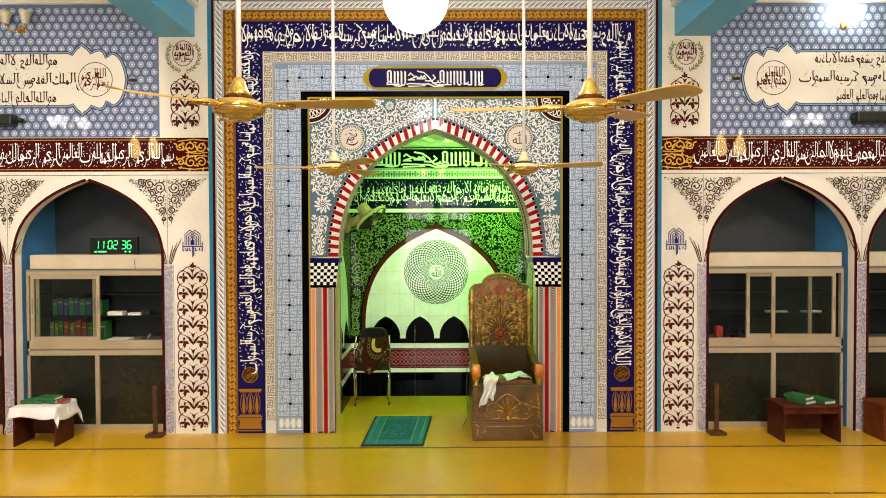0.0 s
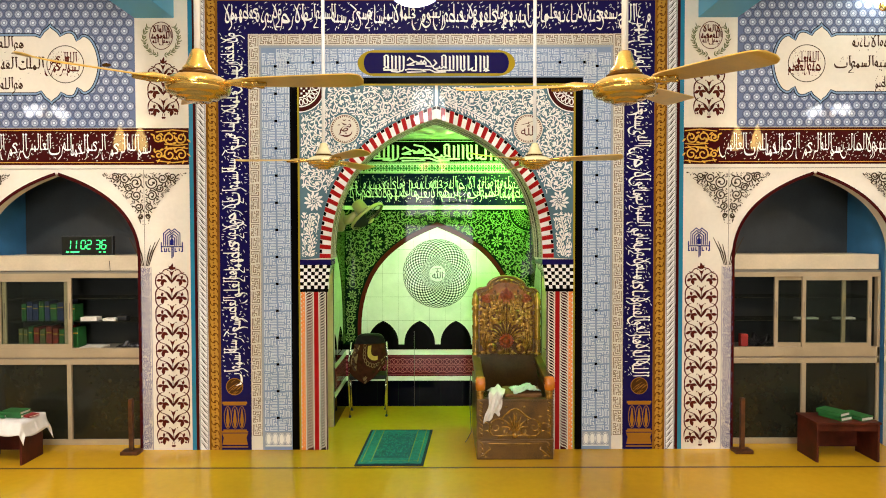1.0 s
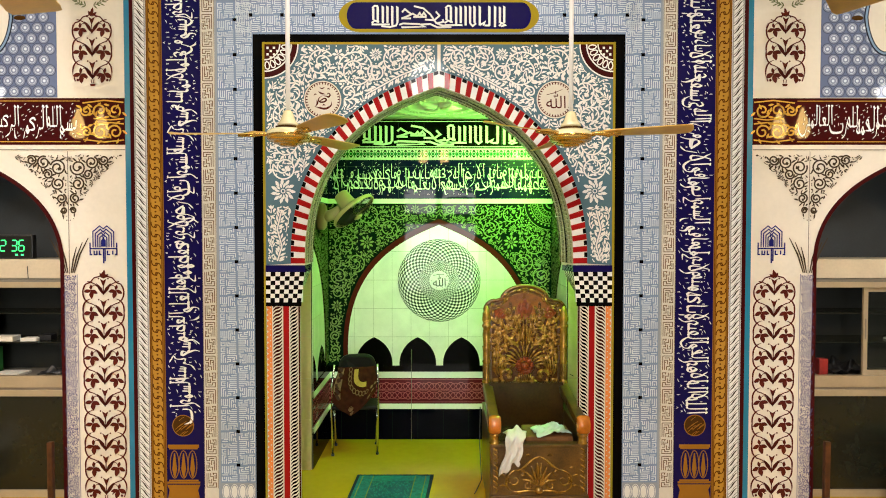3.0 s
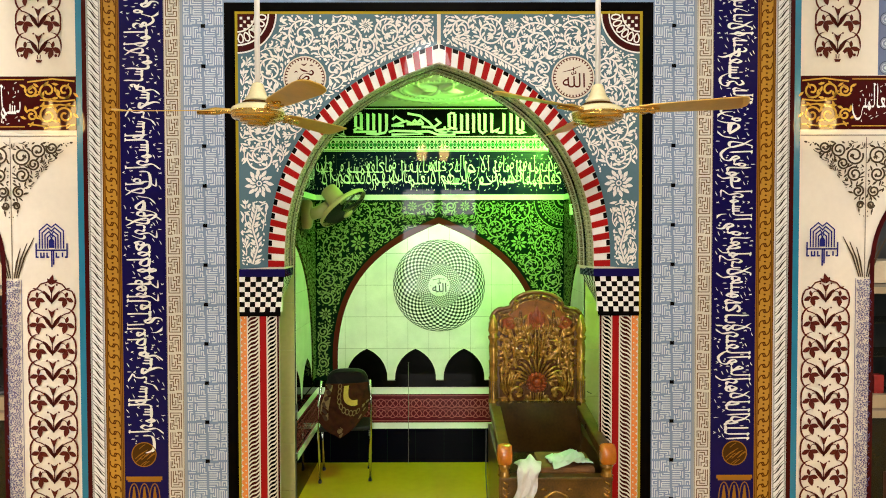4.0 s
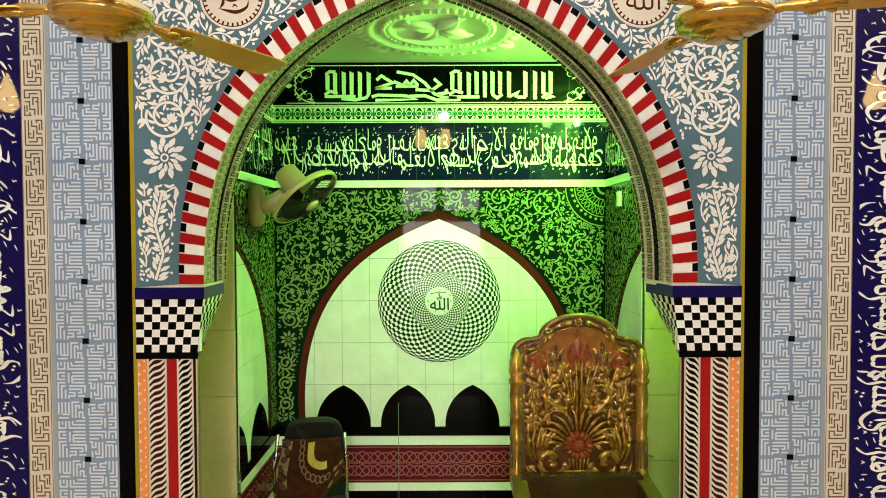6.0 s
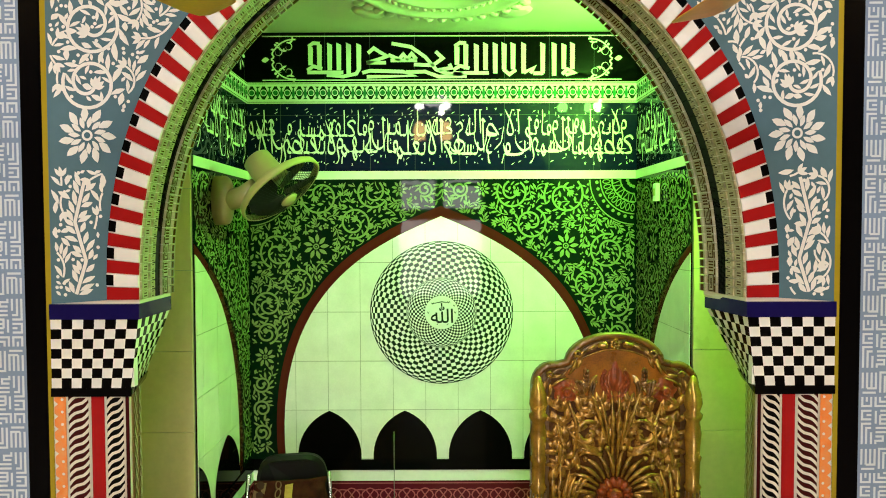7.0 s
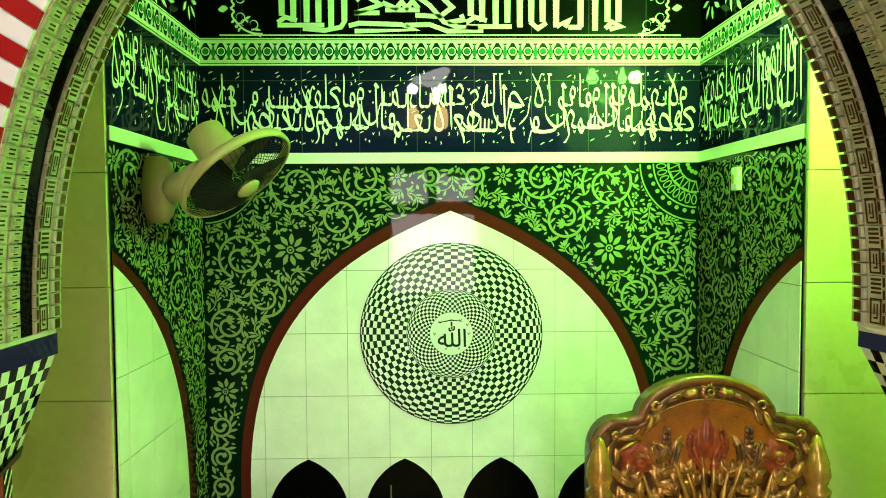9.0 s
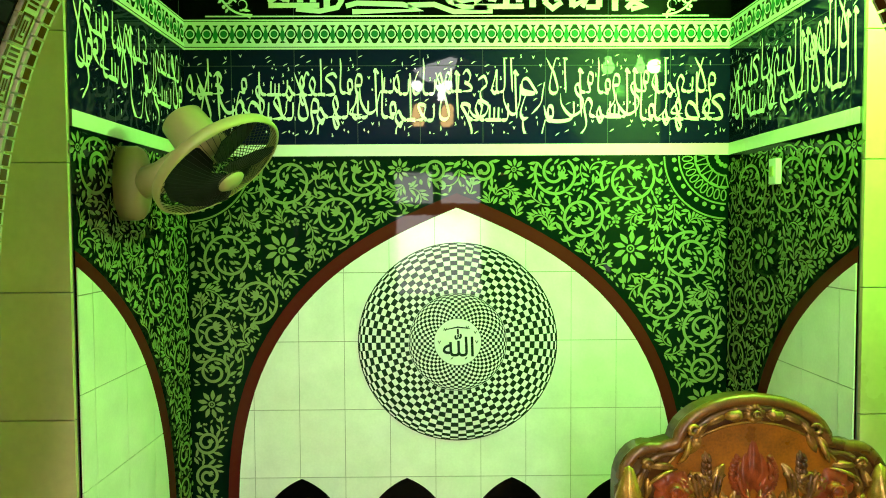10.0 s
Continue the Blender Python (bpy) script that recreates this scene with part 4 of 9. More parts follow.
# ---------------------------------------------------------------- scrolling foliage
def foliage(F, inside, bounds, spirals, size, seed, rosettes=(), lines=(), h=0.0, fill=6000, pen=0.13, petals=11):
    """Spirals with leaves, then leaves and buds in what is left of the field."""
    rnd = random.Random(seed)
    (x0, x1, z0, z1) = bounds
    cell = size * 0.05
    nx, nz = int((x1 - x0) / cell) + 2, int((z1 - z0) / cell) + 2
    taken = np.zeros((nx, nz), bool)

    def spot(x, z, r):
        i, j, q = int((x - x0) / cell), int((z - z0) / cell), max(1, int(r / cell))
        return slice(max(0, i - q), max(0, i + q + 1)), slice(max(0, j - q), max(0, j + q + 1))

    def leaf(x, z, ang, ln, wd, force=False, bend=0.0):
        cx, cz = x + 0.5 * ln * math.cos(ang), z + 0.5 * ln * math.sin(ang)
        tx, tz = x + ln * math.cos(ang), z + ln * math.sin(ang)
        if not (inside(cx, cz) and inside(tx, tz) and inside(x, z)):
            return False
        side = (-math.sin(ang) * wd * 0.42, math.cos(ang) * wd * 0.42)
        probe = [(x + q * ln * math.cos(ang) + e * side[0], z + q * ln * math.sin(ang) + e * side[1]) for q, e in ((0.35, 0), (0.5, 1), (0.5, -1), (0.75, 0), (0.75, 0.7), (0.75, -0.7), (1.05, 0))]
        if not force and any(taken[min(nx - 1, max(0, int((p - x0) / cell))), min(nz - 1, max(0, int((q - z0) / cell)))] for p, q in probe):
            return False
        F.leaf(x, z, ang, ln, wd, bend or rnd.uniform(-0.2, 0.2), h + rnd.random() * 0.0008)
        for q, w in ((0.3, 0.30), (0.5, 0.42), (0.72, 0.32), (0.92, 0.15)):
            taken[spot(x + q * ln * math.cos(ang), z + q * ln * math.sin(ang), wd * w)] = True
        return True

    def stem(pts, w):
        run = []
        for p in pts:
            if inside(*p):
                run.append(p)
            else:
                if len(run) > 2:
                    F.strip(run, w, h + 0.001)
                run = []
        if len(run) > 2:
            F.strip(run, w, h + 0.001)
        for p in pts:
            if inside(*p):
                taken[spot(p[0], p[1], w * 0.75)] = True

    def rosette(x, z, r):
        if not inside(x, z):
            return
        taken[spot(x, z, r * 1.15)] = True
        if petals < 11:
            for k in range(petals):
                g = 2 * math.pi * k / petals
                F.leaf(x + 0.30 * r * math.cos(g), z + 0.30 * r * math.sin(g), g, r * 0.74, r * 0.36, 0.12, h + 0.0015)
            F.ring(x, z, r * 0.19, r * 0.09, 16, h + 0.002)
            F.disc(x, z, r * 0.07, 8, h + 0.002)
            return
        if r > size * 0.55:
            for k in range(11):
                g = 2 * math.pi * k / 11
                F.leaf(x + 0.24 * r * math.cos(g), z + 0.24 * r * math.sin(g), g, r * 0.42, r * 0.20, 0.10, h + 0.0015)
                g += math.pi / 11
                F.leaf(x + 0.46 * r * math.cos(g), z + 0.46 * r * math.sin(g), g, r * 0.54, r * 0.30, 0.14, h + 0.0018)
            F.ring(x, z, r * 0.15, r * 0.08, 14, h + 0.002)
            return
        n = 6
        for k in range(n):
            F.leaf(x + 0.22 * r * math.cos(2 * math.pi * k / n), z + 0.22 * r * math.sin(2 * math.pi * k / n), 2 * math.pi * k / n, r * 0.85, r * 0.52, 0.05, h + 0.0015)
        F.ring(x, z, r * 0.15, r * 0.10, 12, h + 0.002)

    for x, z, r in rosettes:
        rosette(x, z, r)
    for pts in lines:
        pts = even(pts, 30)
        stem(pts, size * 0.13)
        for i in range(1, 30):
            (ax, az), (bx, bz) = pts[i - 1], pts[i]
            a = math.atan2(bz - az, bx - ax)
            for s in (-1, 1):
                leaf(ax + size * 0.09 * math.cos(a + s * 1.5), az + size * 0.09 * math.sin(a + s * 1.5), a + s * rnd.uniform(0.5, 0.9), size * rnd.uniform(0.42, 0.62), size * 0.22)
    for x, z, r, turn, start in spirals:
        n = 36
        pts = []
        for i in range(n + 1):
            q = i / n
            a = start + turn * q * 2 * math.pi * 1.45
            rr = r * (1 - 0.72 * q ** 1.8)
            pts.append((x + rr * math.cos(a), z + rr * math.sin(a)))
        stem(pts, size * pen)
        # a bloom in the eye of the curl
        a = math.atan2(pts[-1][1] - pts[-3][1], pts[-1][0] - pts[-3][0])
        for e in (-2.0, -1.0, 0.0, 1.0, 2.0):
            leaf(pts[-1][0], pts[-1][1], a + e * 0.55, min(r * 0.52, size * 0.58) * (1 - 0.12 * abs(e)), min(r * 0.20, size * 0.19), True, -0.12 * e)
        for i in range(1, n, 2):
            (ax, az), (bx, bz) = pts[i - 1], pts[i]
            a = math.atan2(bz - az, bx - ax)
            for s in (turn, -turn):
                g = a + s * rnd.uniform(0.50, 0.75)
                ln = size * rnd.uniform(0.36, 0.48) if s == turn else size * rnd.uniform(0.50, 0.74) * (1.0 if petals > 10 else 0.8)
                leaf(ax + size * pen * 0.45 * math.cos(a + s * 1.5), az + size * pen * 0.45 * math.sin(a + s * 1.5), g, ln, ln * rnd.uniform(0.34, 0.42), False, s * 0.22)

    def free(x, z, r):
        return inside(x, z) and not taken[spot(x, z, r)].any()

    # curling fronds between the scrolls
    for k in range(fill // 5):
        x, z = rnd.uniform(x0, x1), rnd.uniform(z0, z1)
        a, curl, step = rnd.uniform(-math.pi, math.pi), rnd.choice((-1, 1)) * rnd.uniform(0.10, 0.34), size * 0.17
        pts = [(x, z)]
        while len(pts) < 10 and free(x, z, size * 0.13):
            x, z, a = x + step * math.cos(a), z + step * math.sin(a), a + curl
            pts.append((x, z))
        if len(pts) < (6 if k < fill // 10 else 4):
            continue
        pts = pts[:-1]
        stem(pts, size * (0.08 if petals > 10 else 0.07))
        for i in range(1, len(pts)):
            (ax, az), (bx, bz) = pts[i - 1], pts[i]
            a = math.atan2(bz - az, bx - ax)
            for s in (-1, 1):
                ln = size * rnd.uniform(0.40, 0.60)
                leaf(ax + size * 0.05 * math.cos(a + s * 1.5), az + size * 0.05 * math.sin(a + s * 1.5), a + s * 0.62, ln, ln * 0.36, False, s * 0.20)
        for e in (-1, 0, 1):
            leaf(bx, bz, a + e * 0.7, size * 0.40, size * 0.17, True, -0.1 * e)
    # small open flowers, then leaves and buds
    for k in range(fill // 12 if petals < 11 else 0):
        x, z, r = rnd.uniform(x0, x1), rnd.uniform(z0, z1), size * rnd.uniform(0.24, 0.32)
        if inside(x - r, z) and inside(x + r, z) and inside(x, z - r) and inside(x, z + r) and not taken[spot(x, z, r * 1.05)].any():
            g0 = rnd.uniform(0, 6)
            for e in range(5):
                g = g0 + e * math.tau / 5
                F.disc(x + r * 0.62 * math.cos(g), z + r * 0.62 * math.sin(g), r * 0.33, 9, h + 0.0002 * e)
            F.ring(x, z, r * 0.2, r * 0.1, 8, h + 0.0012)
            taken[spot(x, z, r)] = True
    for k in range(fill):
        x, z = rnd.uniform(x0, x1), rnd.uniform(z0, z1)
        a = 3 * math.sin(2.3 * x / size * 0.35) + 3 * math.cos(1.9 * z / size * 0.35)
        if rnd.random() < 0.12:
            r = size * 0.07
            if inside(x, z) and not taken[spot(x, z, r * 1.3)].any():
                F.disc(x, z, r, 8, h)
                taken[spot(x, z, r)] = True
        else:
            small = 1.0 if k < fill * 0.6 else 0.6
            leaf(x, z, a + rnd.uniform(-0.9, 0.9), size * small * rnd.uniform(0.35, 0.62), size * small * rnd.uniform(0.20, 0.28))


def arch_x(curve, z):
    """Half width of an arch's outline at a height (0 above it)."""
    if z >= curve[-1][1]:
        return 0.0
    return float(np.interp(z, [p[1] for p in curve], [p[0] for p in curve]))


# spandrels on either side of the front arch
bm = bmesh.new()
for s in (-1, 1):
    ring = [(X_SPAN * s, 1.828), (X_SPAN * s, 3.475), (0.012 * s, 3.475)] + [((x if x > 0.012 else 0.012) * s, z) for x, z in reversed(ARCH_OUT)]
    bm.faces.new([bm.verts.new((x, WALL - 0.004, z)) for x, z in ring])
spandrel = part("spandrel", bm, SLATE, wall, "slate blue spandrel tiles with white foliage")
F = front()
for s in (-1, 1):
    G = front(0.006, s)

    def inside(u, v):
        if not (0.03 < u < 1.285 and 1.85 < v < 3.465):
            return False
        if (u - 0.862) ** 2 + (v - 3.065) ** 2 < 0.150 ** 2 or (u - 1.30) ** 2 + (v - 3.475) ** 2 < 0.27 ** 2:
            return False
        return u > arch_x(ARCH_OUT, v) + 0.03 if v < 3.28 else True

    foliage(G, inside, (0, 1.30, 1.84, 3.475),
            [(0.62, 3.285, 0.135, 1, 0.3), (0.33, 3.36, 0.085, -1, 2.0), (1.14, 2.94, 0.10, -1, 1.0), (1.15, 2.74, 0.09, 1, 2.2), (1.16, 2.555, 0.085, -1, 0.4), (0.88, 3.34, 0.095, -1, 2.6), (0.14, 3.38, 0.055, 1, 0), (1.09, 3.12, 0.07, -1, 2.4), (0.68, 3.12, 0.06, -1, 1.0), (0.47, 3.27, 0.06, -1, 0.5)],
            0.088, 11 + s, rosettes=((1.168, 2.384, 0.096), (0.47, 3.40, 0.05), (0.75, 3.40, 0.045)), lines=(((1.215, 1.86), (1.18, 1.97), (1.215, 2.10), (1.18, 2.24)), ((0.10, 3.32), (0.30, 3.24), (0.55, 3.10))), fill=44000)
    F.verts, F.faces = merge([(F.verts, F.faces), (G.verts, G.faces)])
F.done("foliage", WHITE, spandrel, "white scrolling foliage", "stuff")
# quarter rosettes in the corners and two roundels
F, G, H = front(), front(0.0075), front(0.009)
for s in (-1, 1):
    def q(r, a):
        return s * (1.30 - r * math.cos(a)), 3.475 - r * math.sin(a)
    F.poly([(s * 1.30, 3.475)] + [q(0.255, a) for a in np.linspace(0, math.pi / 2, 14)])
    for r in (0.25, 0.20, 0.115):
        G.strip([q(r, a) for a in np.linspace(0, math.pi / 2, 14)], 0.010)
    for k in range(6):
        a = (k + 0.5) * math.pi / 12
        G.strip([q(0.158 + 0.030 * math.cos(t), a + 0.105 * math.sin(t)) for t in np.linspace(0, 6.28, 9)], 0.009)
    for k in range(4):
        for j in range(4):
            if (k + j) % 2 == 0:
                G.rect(*sorted((s * (1.285 - 0.024 * k), s * (1.268 - 0.024 * k))), 3.440 - 0.024 * j, 3.457 - 0.024 * j)
    c = 0.868 * s
    F.disc(c, 3.065, 0.0, 3)
    H.disc(c, 3.065, 0.140, 36)
F.done("corner_rosette", MAROON, spandrel, "maroon quarter rosette")
G.done("corner_lattice", WHITE, spandrel)
disc = H.done("roundel", IVORY, spandrel, "ivory roundel with dark beaded rim")
F = front(0.0105)
for s in (-1, 1):
    c = 0.868 * s
    F.ring(c, 3.065, 0.128, 0.004, 40)
    for k in range(36):
        F.strip([(c + r * math.cos(k * math.tau / 36), 3.065 + r * math.sin(k * math.tau / 36)) for r in (0.112, 0.128)], 0.008)
F.letter("\uFDF2", 0.80, 0.945, 3.00, 3.13)
F.strip([(0.80, 3.10), (0.86, 3.115), (0.92, 3.14)], 0.006, taper=2)
# the name in the western roundel: two loops, a long sweep and a bowl below
for line, w in (("-.838,3.098 -.824,3.112 -.812,3.098 -.824,3.084 -.842,3.090 -.868,3.094", 0.011), ("-.900,3.128 -.880,3.112 -.846,3.104", 0.012), ("-.868,3.094 -.892,3.078 -.900,3.058 -.880,3.046 -.852,3.050 -.840,3.066 -.858,3.074 -.878,3.060 -.912,3.040", 0.012),
                ("-.912,3.066 -.908,3.036 -.924,3.012", 0.013), ("-.800,3.050 -.808,3.018 -.848,2.998 -.892,3.004 -.928,3.014", 0.016), ("-.868,3.016 -.860,3.028 -.846,3.018", 0.008), ("-.890,3.155 -.872,3.146 -.852,3.158", 0.009), ("-.836,3.140 -.824,3.146 -.812,3.138", 0.008), ("-.934,3.096 -.922,3.106 -.912,3.098", 0.008)):
    F.strip(even(smooth_line([tuple(float(c) for c in q.split(",")) for q in line.split()]), 26), w, 0.0, False, 2)
F.done("roundel_writing", INK, disc)

# voussoirs: red and white wedges with a black square at the head of each white one
arch_band = part("arch_band", (lambda b: (box_bm(-0.02, 0.02, WALL - 0.006, WALL + 0.01, 3.165, 3.28, 0, b), b)[1])(bmesh.new()), WHITE, wall, "red and white banded arch")
N = 44
IN, OUT = even(ARCH_IN, N), even(ARCH_OUT, N)


def wedge(s, i, r0, r1, y, gap=0.03):
    def at(j, r):
        k = min(N, max(0, j))
        a = IN[int(k)] if k == int(k) else tuple(np.array(IN[int(k)]) * (1 - k % 1) + np.array(IN[int(k) + 1]) * (k % 1))
        b = OUT[int(k)] if k == int(k) else tuple(np.array(OUT[int(k)]) * (1 - k % 1) + np.array(OUT[int(k) + 1]) * (k % 1))
        return s * (a[0] + (b[0] - a[0]) * r), a[1] + (b[1] - a[1]) * r
    q = [at(i + gap, r0), at(i + 1 - gap, r0), at(i + 1 - gap, r1), at(i + gap, r1)]
    verts = [(x, y, z) for x, z in q] + [(x, WALL, z) for x, z in q]
    return verts, [(0, 1, 2, 3), (0, 4, 5, 1), (1, 5, 6, 2), (2, 6, 7, 3), (3, 7, 4, 0)]


for s in (-1, 1):
    for i in range(N):
        v, f = wedge(s, i, 0, 1, WALL - 0.007)
        mesh_part("voussoir", v, f, RED if i % 2 == 0 else WHITE, arch_band)
        if i % 2:
            v, f = wedge(s, i, 0.78, 1.0, WALL - 0.0095, 0.10)
            mesh_part("head_tile", v, f, DARK, arch_band)

# the mosaic soffit: two beaded bands with a dark groove between
SOFFIT = even(ARCH_IN, 60)
pieces_a, pieces_b, pieces_c = [], [], []
for s in (-1, 1):
    for i in range(60):
        (xa, za), (xb, zb) = SOFFIT[i], SOFFIT[i + 1]
        t = Vector((xb - xa, 0, zb - za)).normalized()
        nrm = Vector((-t.z, 0, t.x))
        for store, y0, y1, lift, shrink in ((pieces_a, WALL + 0.004, WALL + 0.052, 0.006, 0.05), (pieces_a, WALL + 0.054, WALL + 0.094, 0.010, 0.12), (pieces_c, WALL + 0.094, WALL + 0.146, 0.003, 0.0), (pieces_b, WALL + 0.150, WALL + 0.200, 0.010, 0.08), (pieces_b, WALL + 0.204, WALL + 0.238, 0.016, 0.16)):
            for half in ((0, 1),):
                q0, q1 = half[0] + shrink / 2, half[1] - shrink / 2
                base = []
                for q in (q0, q1):
                    p = Vector((xa + (xb - xa) * q, 0, za + (zb - za) * q))
                    for k in (0.0, lift):
                        w = p + nrm * k
                        base.append((s * w.x, w.z))
                v = [(skew(x, y - WALL), y, z) for y in (y0, y1) for x, z in base]
                store.append((v, [(1, 3, 7, 5), (0, 1, 5, 4), (2, 6, 7, 3), (0, 2, 3, 1), (4, 5, 7, 6)]))
for store, nm, m, lab in ((pieces_a, "soffit_mosaic", MOSAIC, "olive grey beaded mosaic"), (pieces_c, "soffit_groove", DARK, "dark groove"), (pieces_b, "soffit_ground", PEARL, "pale ground of the rear band")):
    tagged(mesh_part(nm, *merge(store), m, arch_band, lab), kind="stuff")
F_dark, light = [], []


def inlay(store, s, i0, i1, y0, y1, lift):
    """A small flat piece on the soffit between two places along the arch."""
    quad = []
    for i, y in ((i0, y0), (i1, y0), (i1, y1), (i0, y1)):
        k = min(59, max(0, int(i)))
        (xa, za), (xb, zb) = SOFFIT[k], SOFFIT[k + 1]
        t = Vector((xb - xa, 0, zb - za)).normalized()
        q = i - k
        quad.append((skew(s * (xa + (xb - xa) * q - t.z * lift), y), WALL + y, za + (zb - za) * q + t.x * lift))
    store.append((quad, [(0, 1, 2, 3)]))


for s in (-1, 1):
    for i in range(60):
        # front band: pale blocks with paired dark slots, and a beaded edge
        inlay(light, s, i + 0.10, i + 0.90, 0.010, 0.046, 0.0068)
        for e in (0.28, 0.58):
            inlay(F_dark, s, i + e, i + e + 0.14, 0.018, 0.038, 0.0076)
        for e in (0.12, 0.62):
            inlay(light, s, i + e, i + e + 0.26, 0.060, 0.088, 0.0108)
            inlay(F_dark, s, i + e + 0.08, i + e + 0.18, 0.066, 0.082, 0.0116)
    for i in range(0, 60, 4):
        # rear band: square figures and ladders of bars in dark inlay, between rows of oval beads
        for y0, y1 in ((0.160, 0.165), (0.187, 0.192)):
            inlay(F_dark, s, i + 0.15, i + 2.2, y0, y1, 0.0112)
        for e in (0.15, 2.05):
            inlay(F_dark, s, i + e, i + e + 0.15, 0.160, 0.192, 0.0112)
        inlay(F_dark, s, i + 0.55, i + 1.75, 0.170, 0.174, 0.0112)
        inlay(F_dark, s, i + 0.55, i + 0.70, 0.170, 0.182, 0.0112)
        inlay(F_dark, s, i + 0.90, i + 1.75, 0.178, 0.182, 0.0112)
        for e in (2.55, 2.90, 3.25, 3.60):
            inlay(F_dark, s, i + e, i + e + 0.19, 0.162, 0.190, 0.0112)
        for e in (0.0, 1.0, 2.0, 3.0):
            inlay(F_dark, s, i + e + 0.12, i + e + 0.88, 0.211, 0.231, 0.0170)
            inlay(F_dark, s, i + e + 0.12, i + e + 0.88, 0.151, 0.158, 0.0112)
tagged(mesh_part("soffit_inlay", *merge(light), PEARL, arch_band, "pale mosaic inlay"), kind="stuff")
tagged(mesh_part("soffit_bead", *merge(F_dark), UMBER, arch_band, "dark mosaic beads"), kind="stuff")


# corbels and pillars
def corbel(s):
    """A tapering chequered block between pillar and arch."""
    def ringpts(z):
        xi = 1.041 - 0.037 * max(0.0, z - 1.53) / 0.30
        return [(s * 1.302, WALL - 0.010), (s * xi, WALL - 0.010), (rear(s * xi, z) - s * 0.010, WALL + 0.244)]
    levels = np.linspace(1.548, 1.777, 8)
    cor = box("corbel", *sorted((1.302 * s, 1.03 * s)), WALL - 0.004, WALL + 0.02, 1.55, 1.80, WHITE, wall, "black and white chequered corbel")
    cells = {0: [], 1: []}
    for face, n in ((0, 8), (1, 9)):
        for j in range(7):
            a0, a1 = ringpts(levels[j])[face:face + 2], ringpts(levels[j + 1])[face:face + 2]
            for i in range(n):
                t0, t1 = i / n, (i + 1) / n
                def pt(a, t, z):
                    return (a[0][0] + (a[1][0] - a[0][0]) * t, a[0][1] + (a[1][1] - a[0][1]) * t, z)
                v = [pt(a0, t0, levels[j]), pt(a0, t1, levels[j]), pt(a1, t1, levels[j + 1]), pt(a1, t0, levels[j + 1])]
                cells[(i + j) % 2].append((v, [(0, 1, 2, 3)]))
    mesh_part("chequer", *merge(cells[0]), WHITE, cor, "white chequer tiles")
    mesh_part("chequer", *merge(cells[1]), DARK, cor, "black chequer tiles")
    for z0, z1, m, e in ((1.777, 1.828, NAVY, 0.006), (1.520, 1.548, DARK, 0.006)):
        lo, hi = ringpts(max(z0, 1.524)), ringpts(min(max(z1, 1.53), 1.777))
        v = [(x + s * (-e) * (k > 0), y - e * (k < 2), z0) for k, (x, y) in enumerate(lo)] + [(x + s * (-e) * (k > 0), y - e * (k < 2), z1) for k, (x, y) in enumerate(hi)]
        v += [(s * 1.302, WALL + 0.225, z0), (s * 1.302, WALL + 0.225, z1)]
        mesh_part("corbel_fillet", v, [(0, 1, 4, 3), (1, 2, 5, 4), (0, 1, 2, 6), (3, 4, 5, 7)], m, cor, "dark corbel fillet")


both(corbel)


def pillar(s):
    p = slab("pillar", *sorted((1.047 * s, 1.302 * s)), 0, 1.522, IVORY, wall, "pillar face with orange, red and rope stripes")
    runs = ((1.258, 1.297, ORANGE, "orange marbled strip"), (1.180, 1.252, MAROON, "dark rope ground"), (1.130, 1.174, RED, "red strip"), (1.064, 1.124, DARK, "black rope ground"), (1.048, 1.060, MAROON, "dark red edge strip"))
    for a, b, m, lab in runs:
        F = front(0.007)
        F.rect(*sorted((a * s, b * s)), 0.0, 1.52)
        F.done("pillar_strip", m, p, lab)
    F = front(0.0085)
    for a, b in ((1.180, 1.252), (1.064, 1.124)):
        n = 56
        for i in range(n):
            z = i * 1.52 / n
            pts = [(s * (b - (b - a) * q), min(1.52, z + 0.055 * (q + 0.12 * math.sin(2 * math.pi * q)))) for q in np.linspace(0, 1, 7)]
            F.strip(pts, 0.0095)
        for x in (a, b):
            F.strip([(s * x, 0), (s * x, 1.52)], 0.005)
    F.done("pillar_rope", IVORY, p, "white rope strands", "stuff")
    F = front(0.0085)
    for i in range(36):
        z = 0.02 + i * 0.0418
        F.poly([(s * 1.297, z), (s * 1.297, z + 0.022), (s * 1.284, z + 0.011)])
        F.disc(s * 1.270, z + 0.026, 0.005, 8)
    F.done("pillar_motif", IVORY, p)
    # inner face of the pillar
    for k, (a, b, m) in enumerate(((0.004, 0.05, RED), (0.05, 0.13, DARK), (0.13, 0.17, RED), (0.17, 0.235, DARK))):
        G = Flat((1.0435 * s, WALL, 0), (0.085 * s / 0.24, 1, 0), (0, 0, 1))
        G.rect(a, b, 0, 1.52)
        G.done("pillar_strip", m, p)
    G = Flat((1.0415 * s, WALL, 0), (0.085 * s / 0.24, 1, 0), (0, 0, 1))
    for a, b in ((0.055, 0.125), (0.175, 0.232)):
        for i in range(40):
            z = i * 1.52 / 40
            G.strip([(a + (b - a) * q, min(1.52, z + 0.05 * q)) for q in np.linspace(0, 1, 5)], 0.011)
    G.done("pillar_rope", IVORY, p, "white rope strands", "stuff")


both(pillar)


# ---------------------------------------------------------------- inside the niche
def arch_back(half, apex, base=0.744, n=26):
    return bezier((half, base), (half * 1.085, base + (apex - base) * 0.698), (half * 0.4445, apex - (apex - base) * 0.117), (0.0, apex), n)


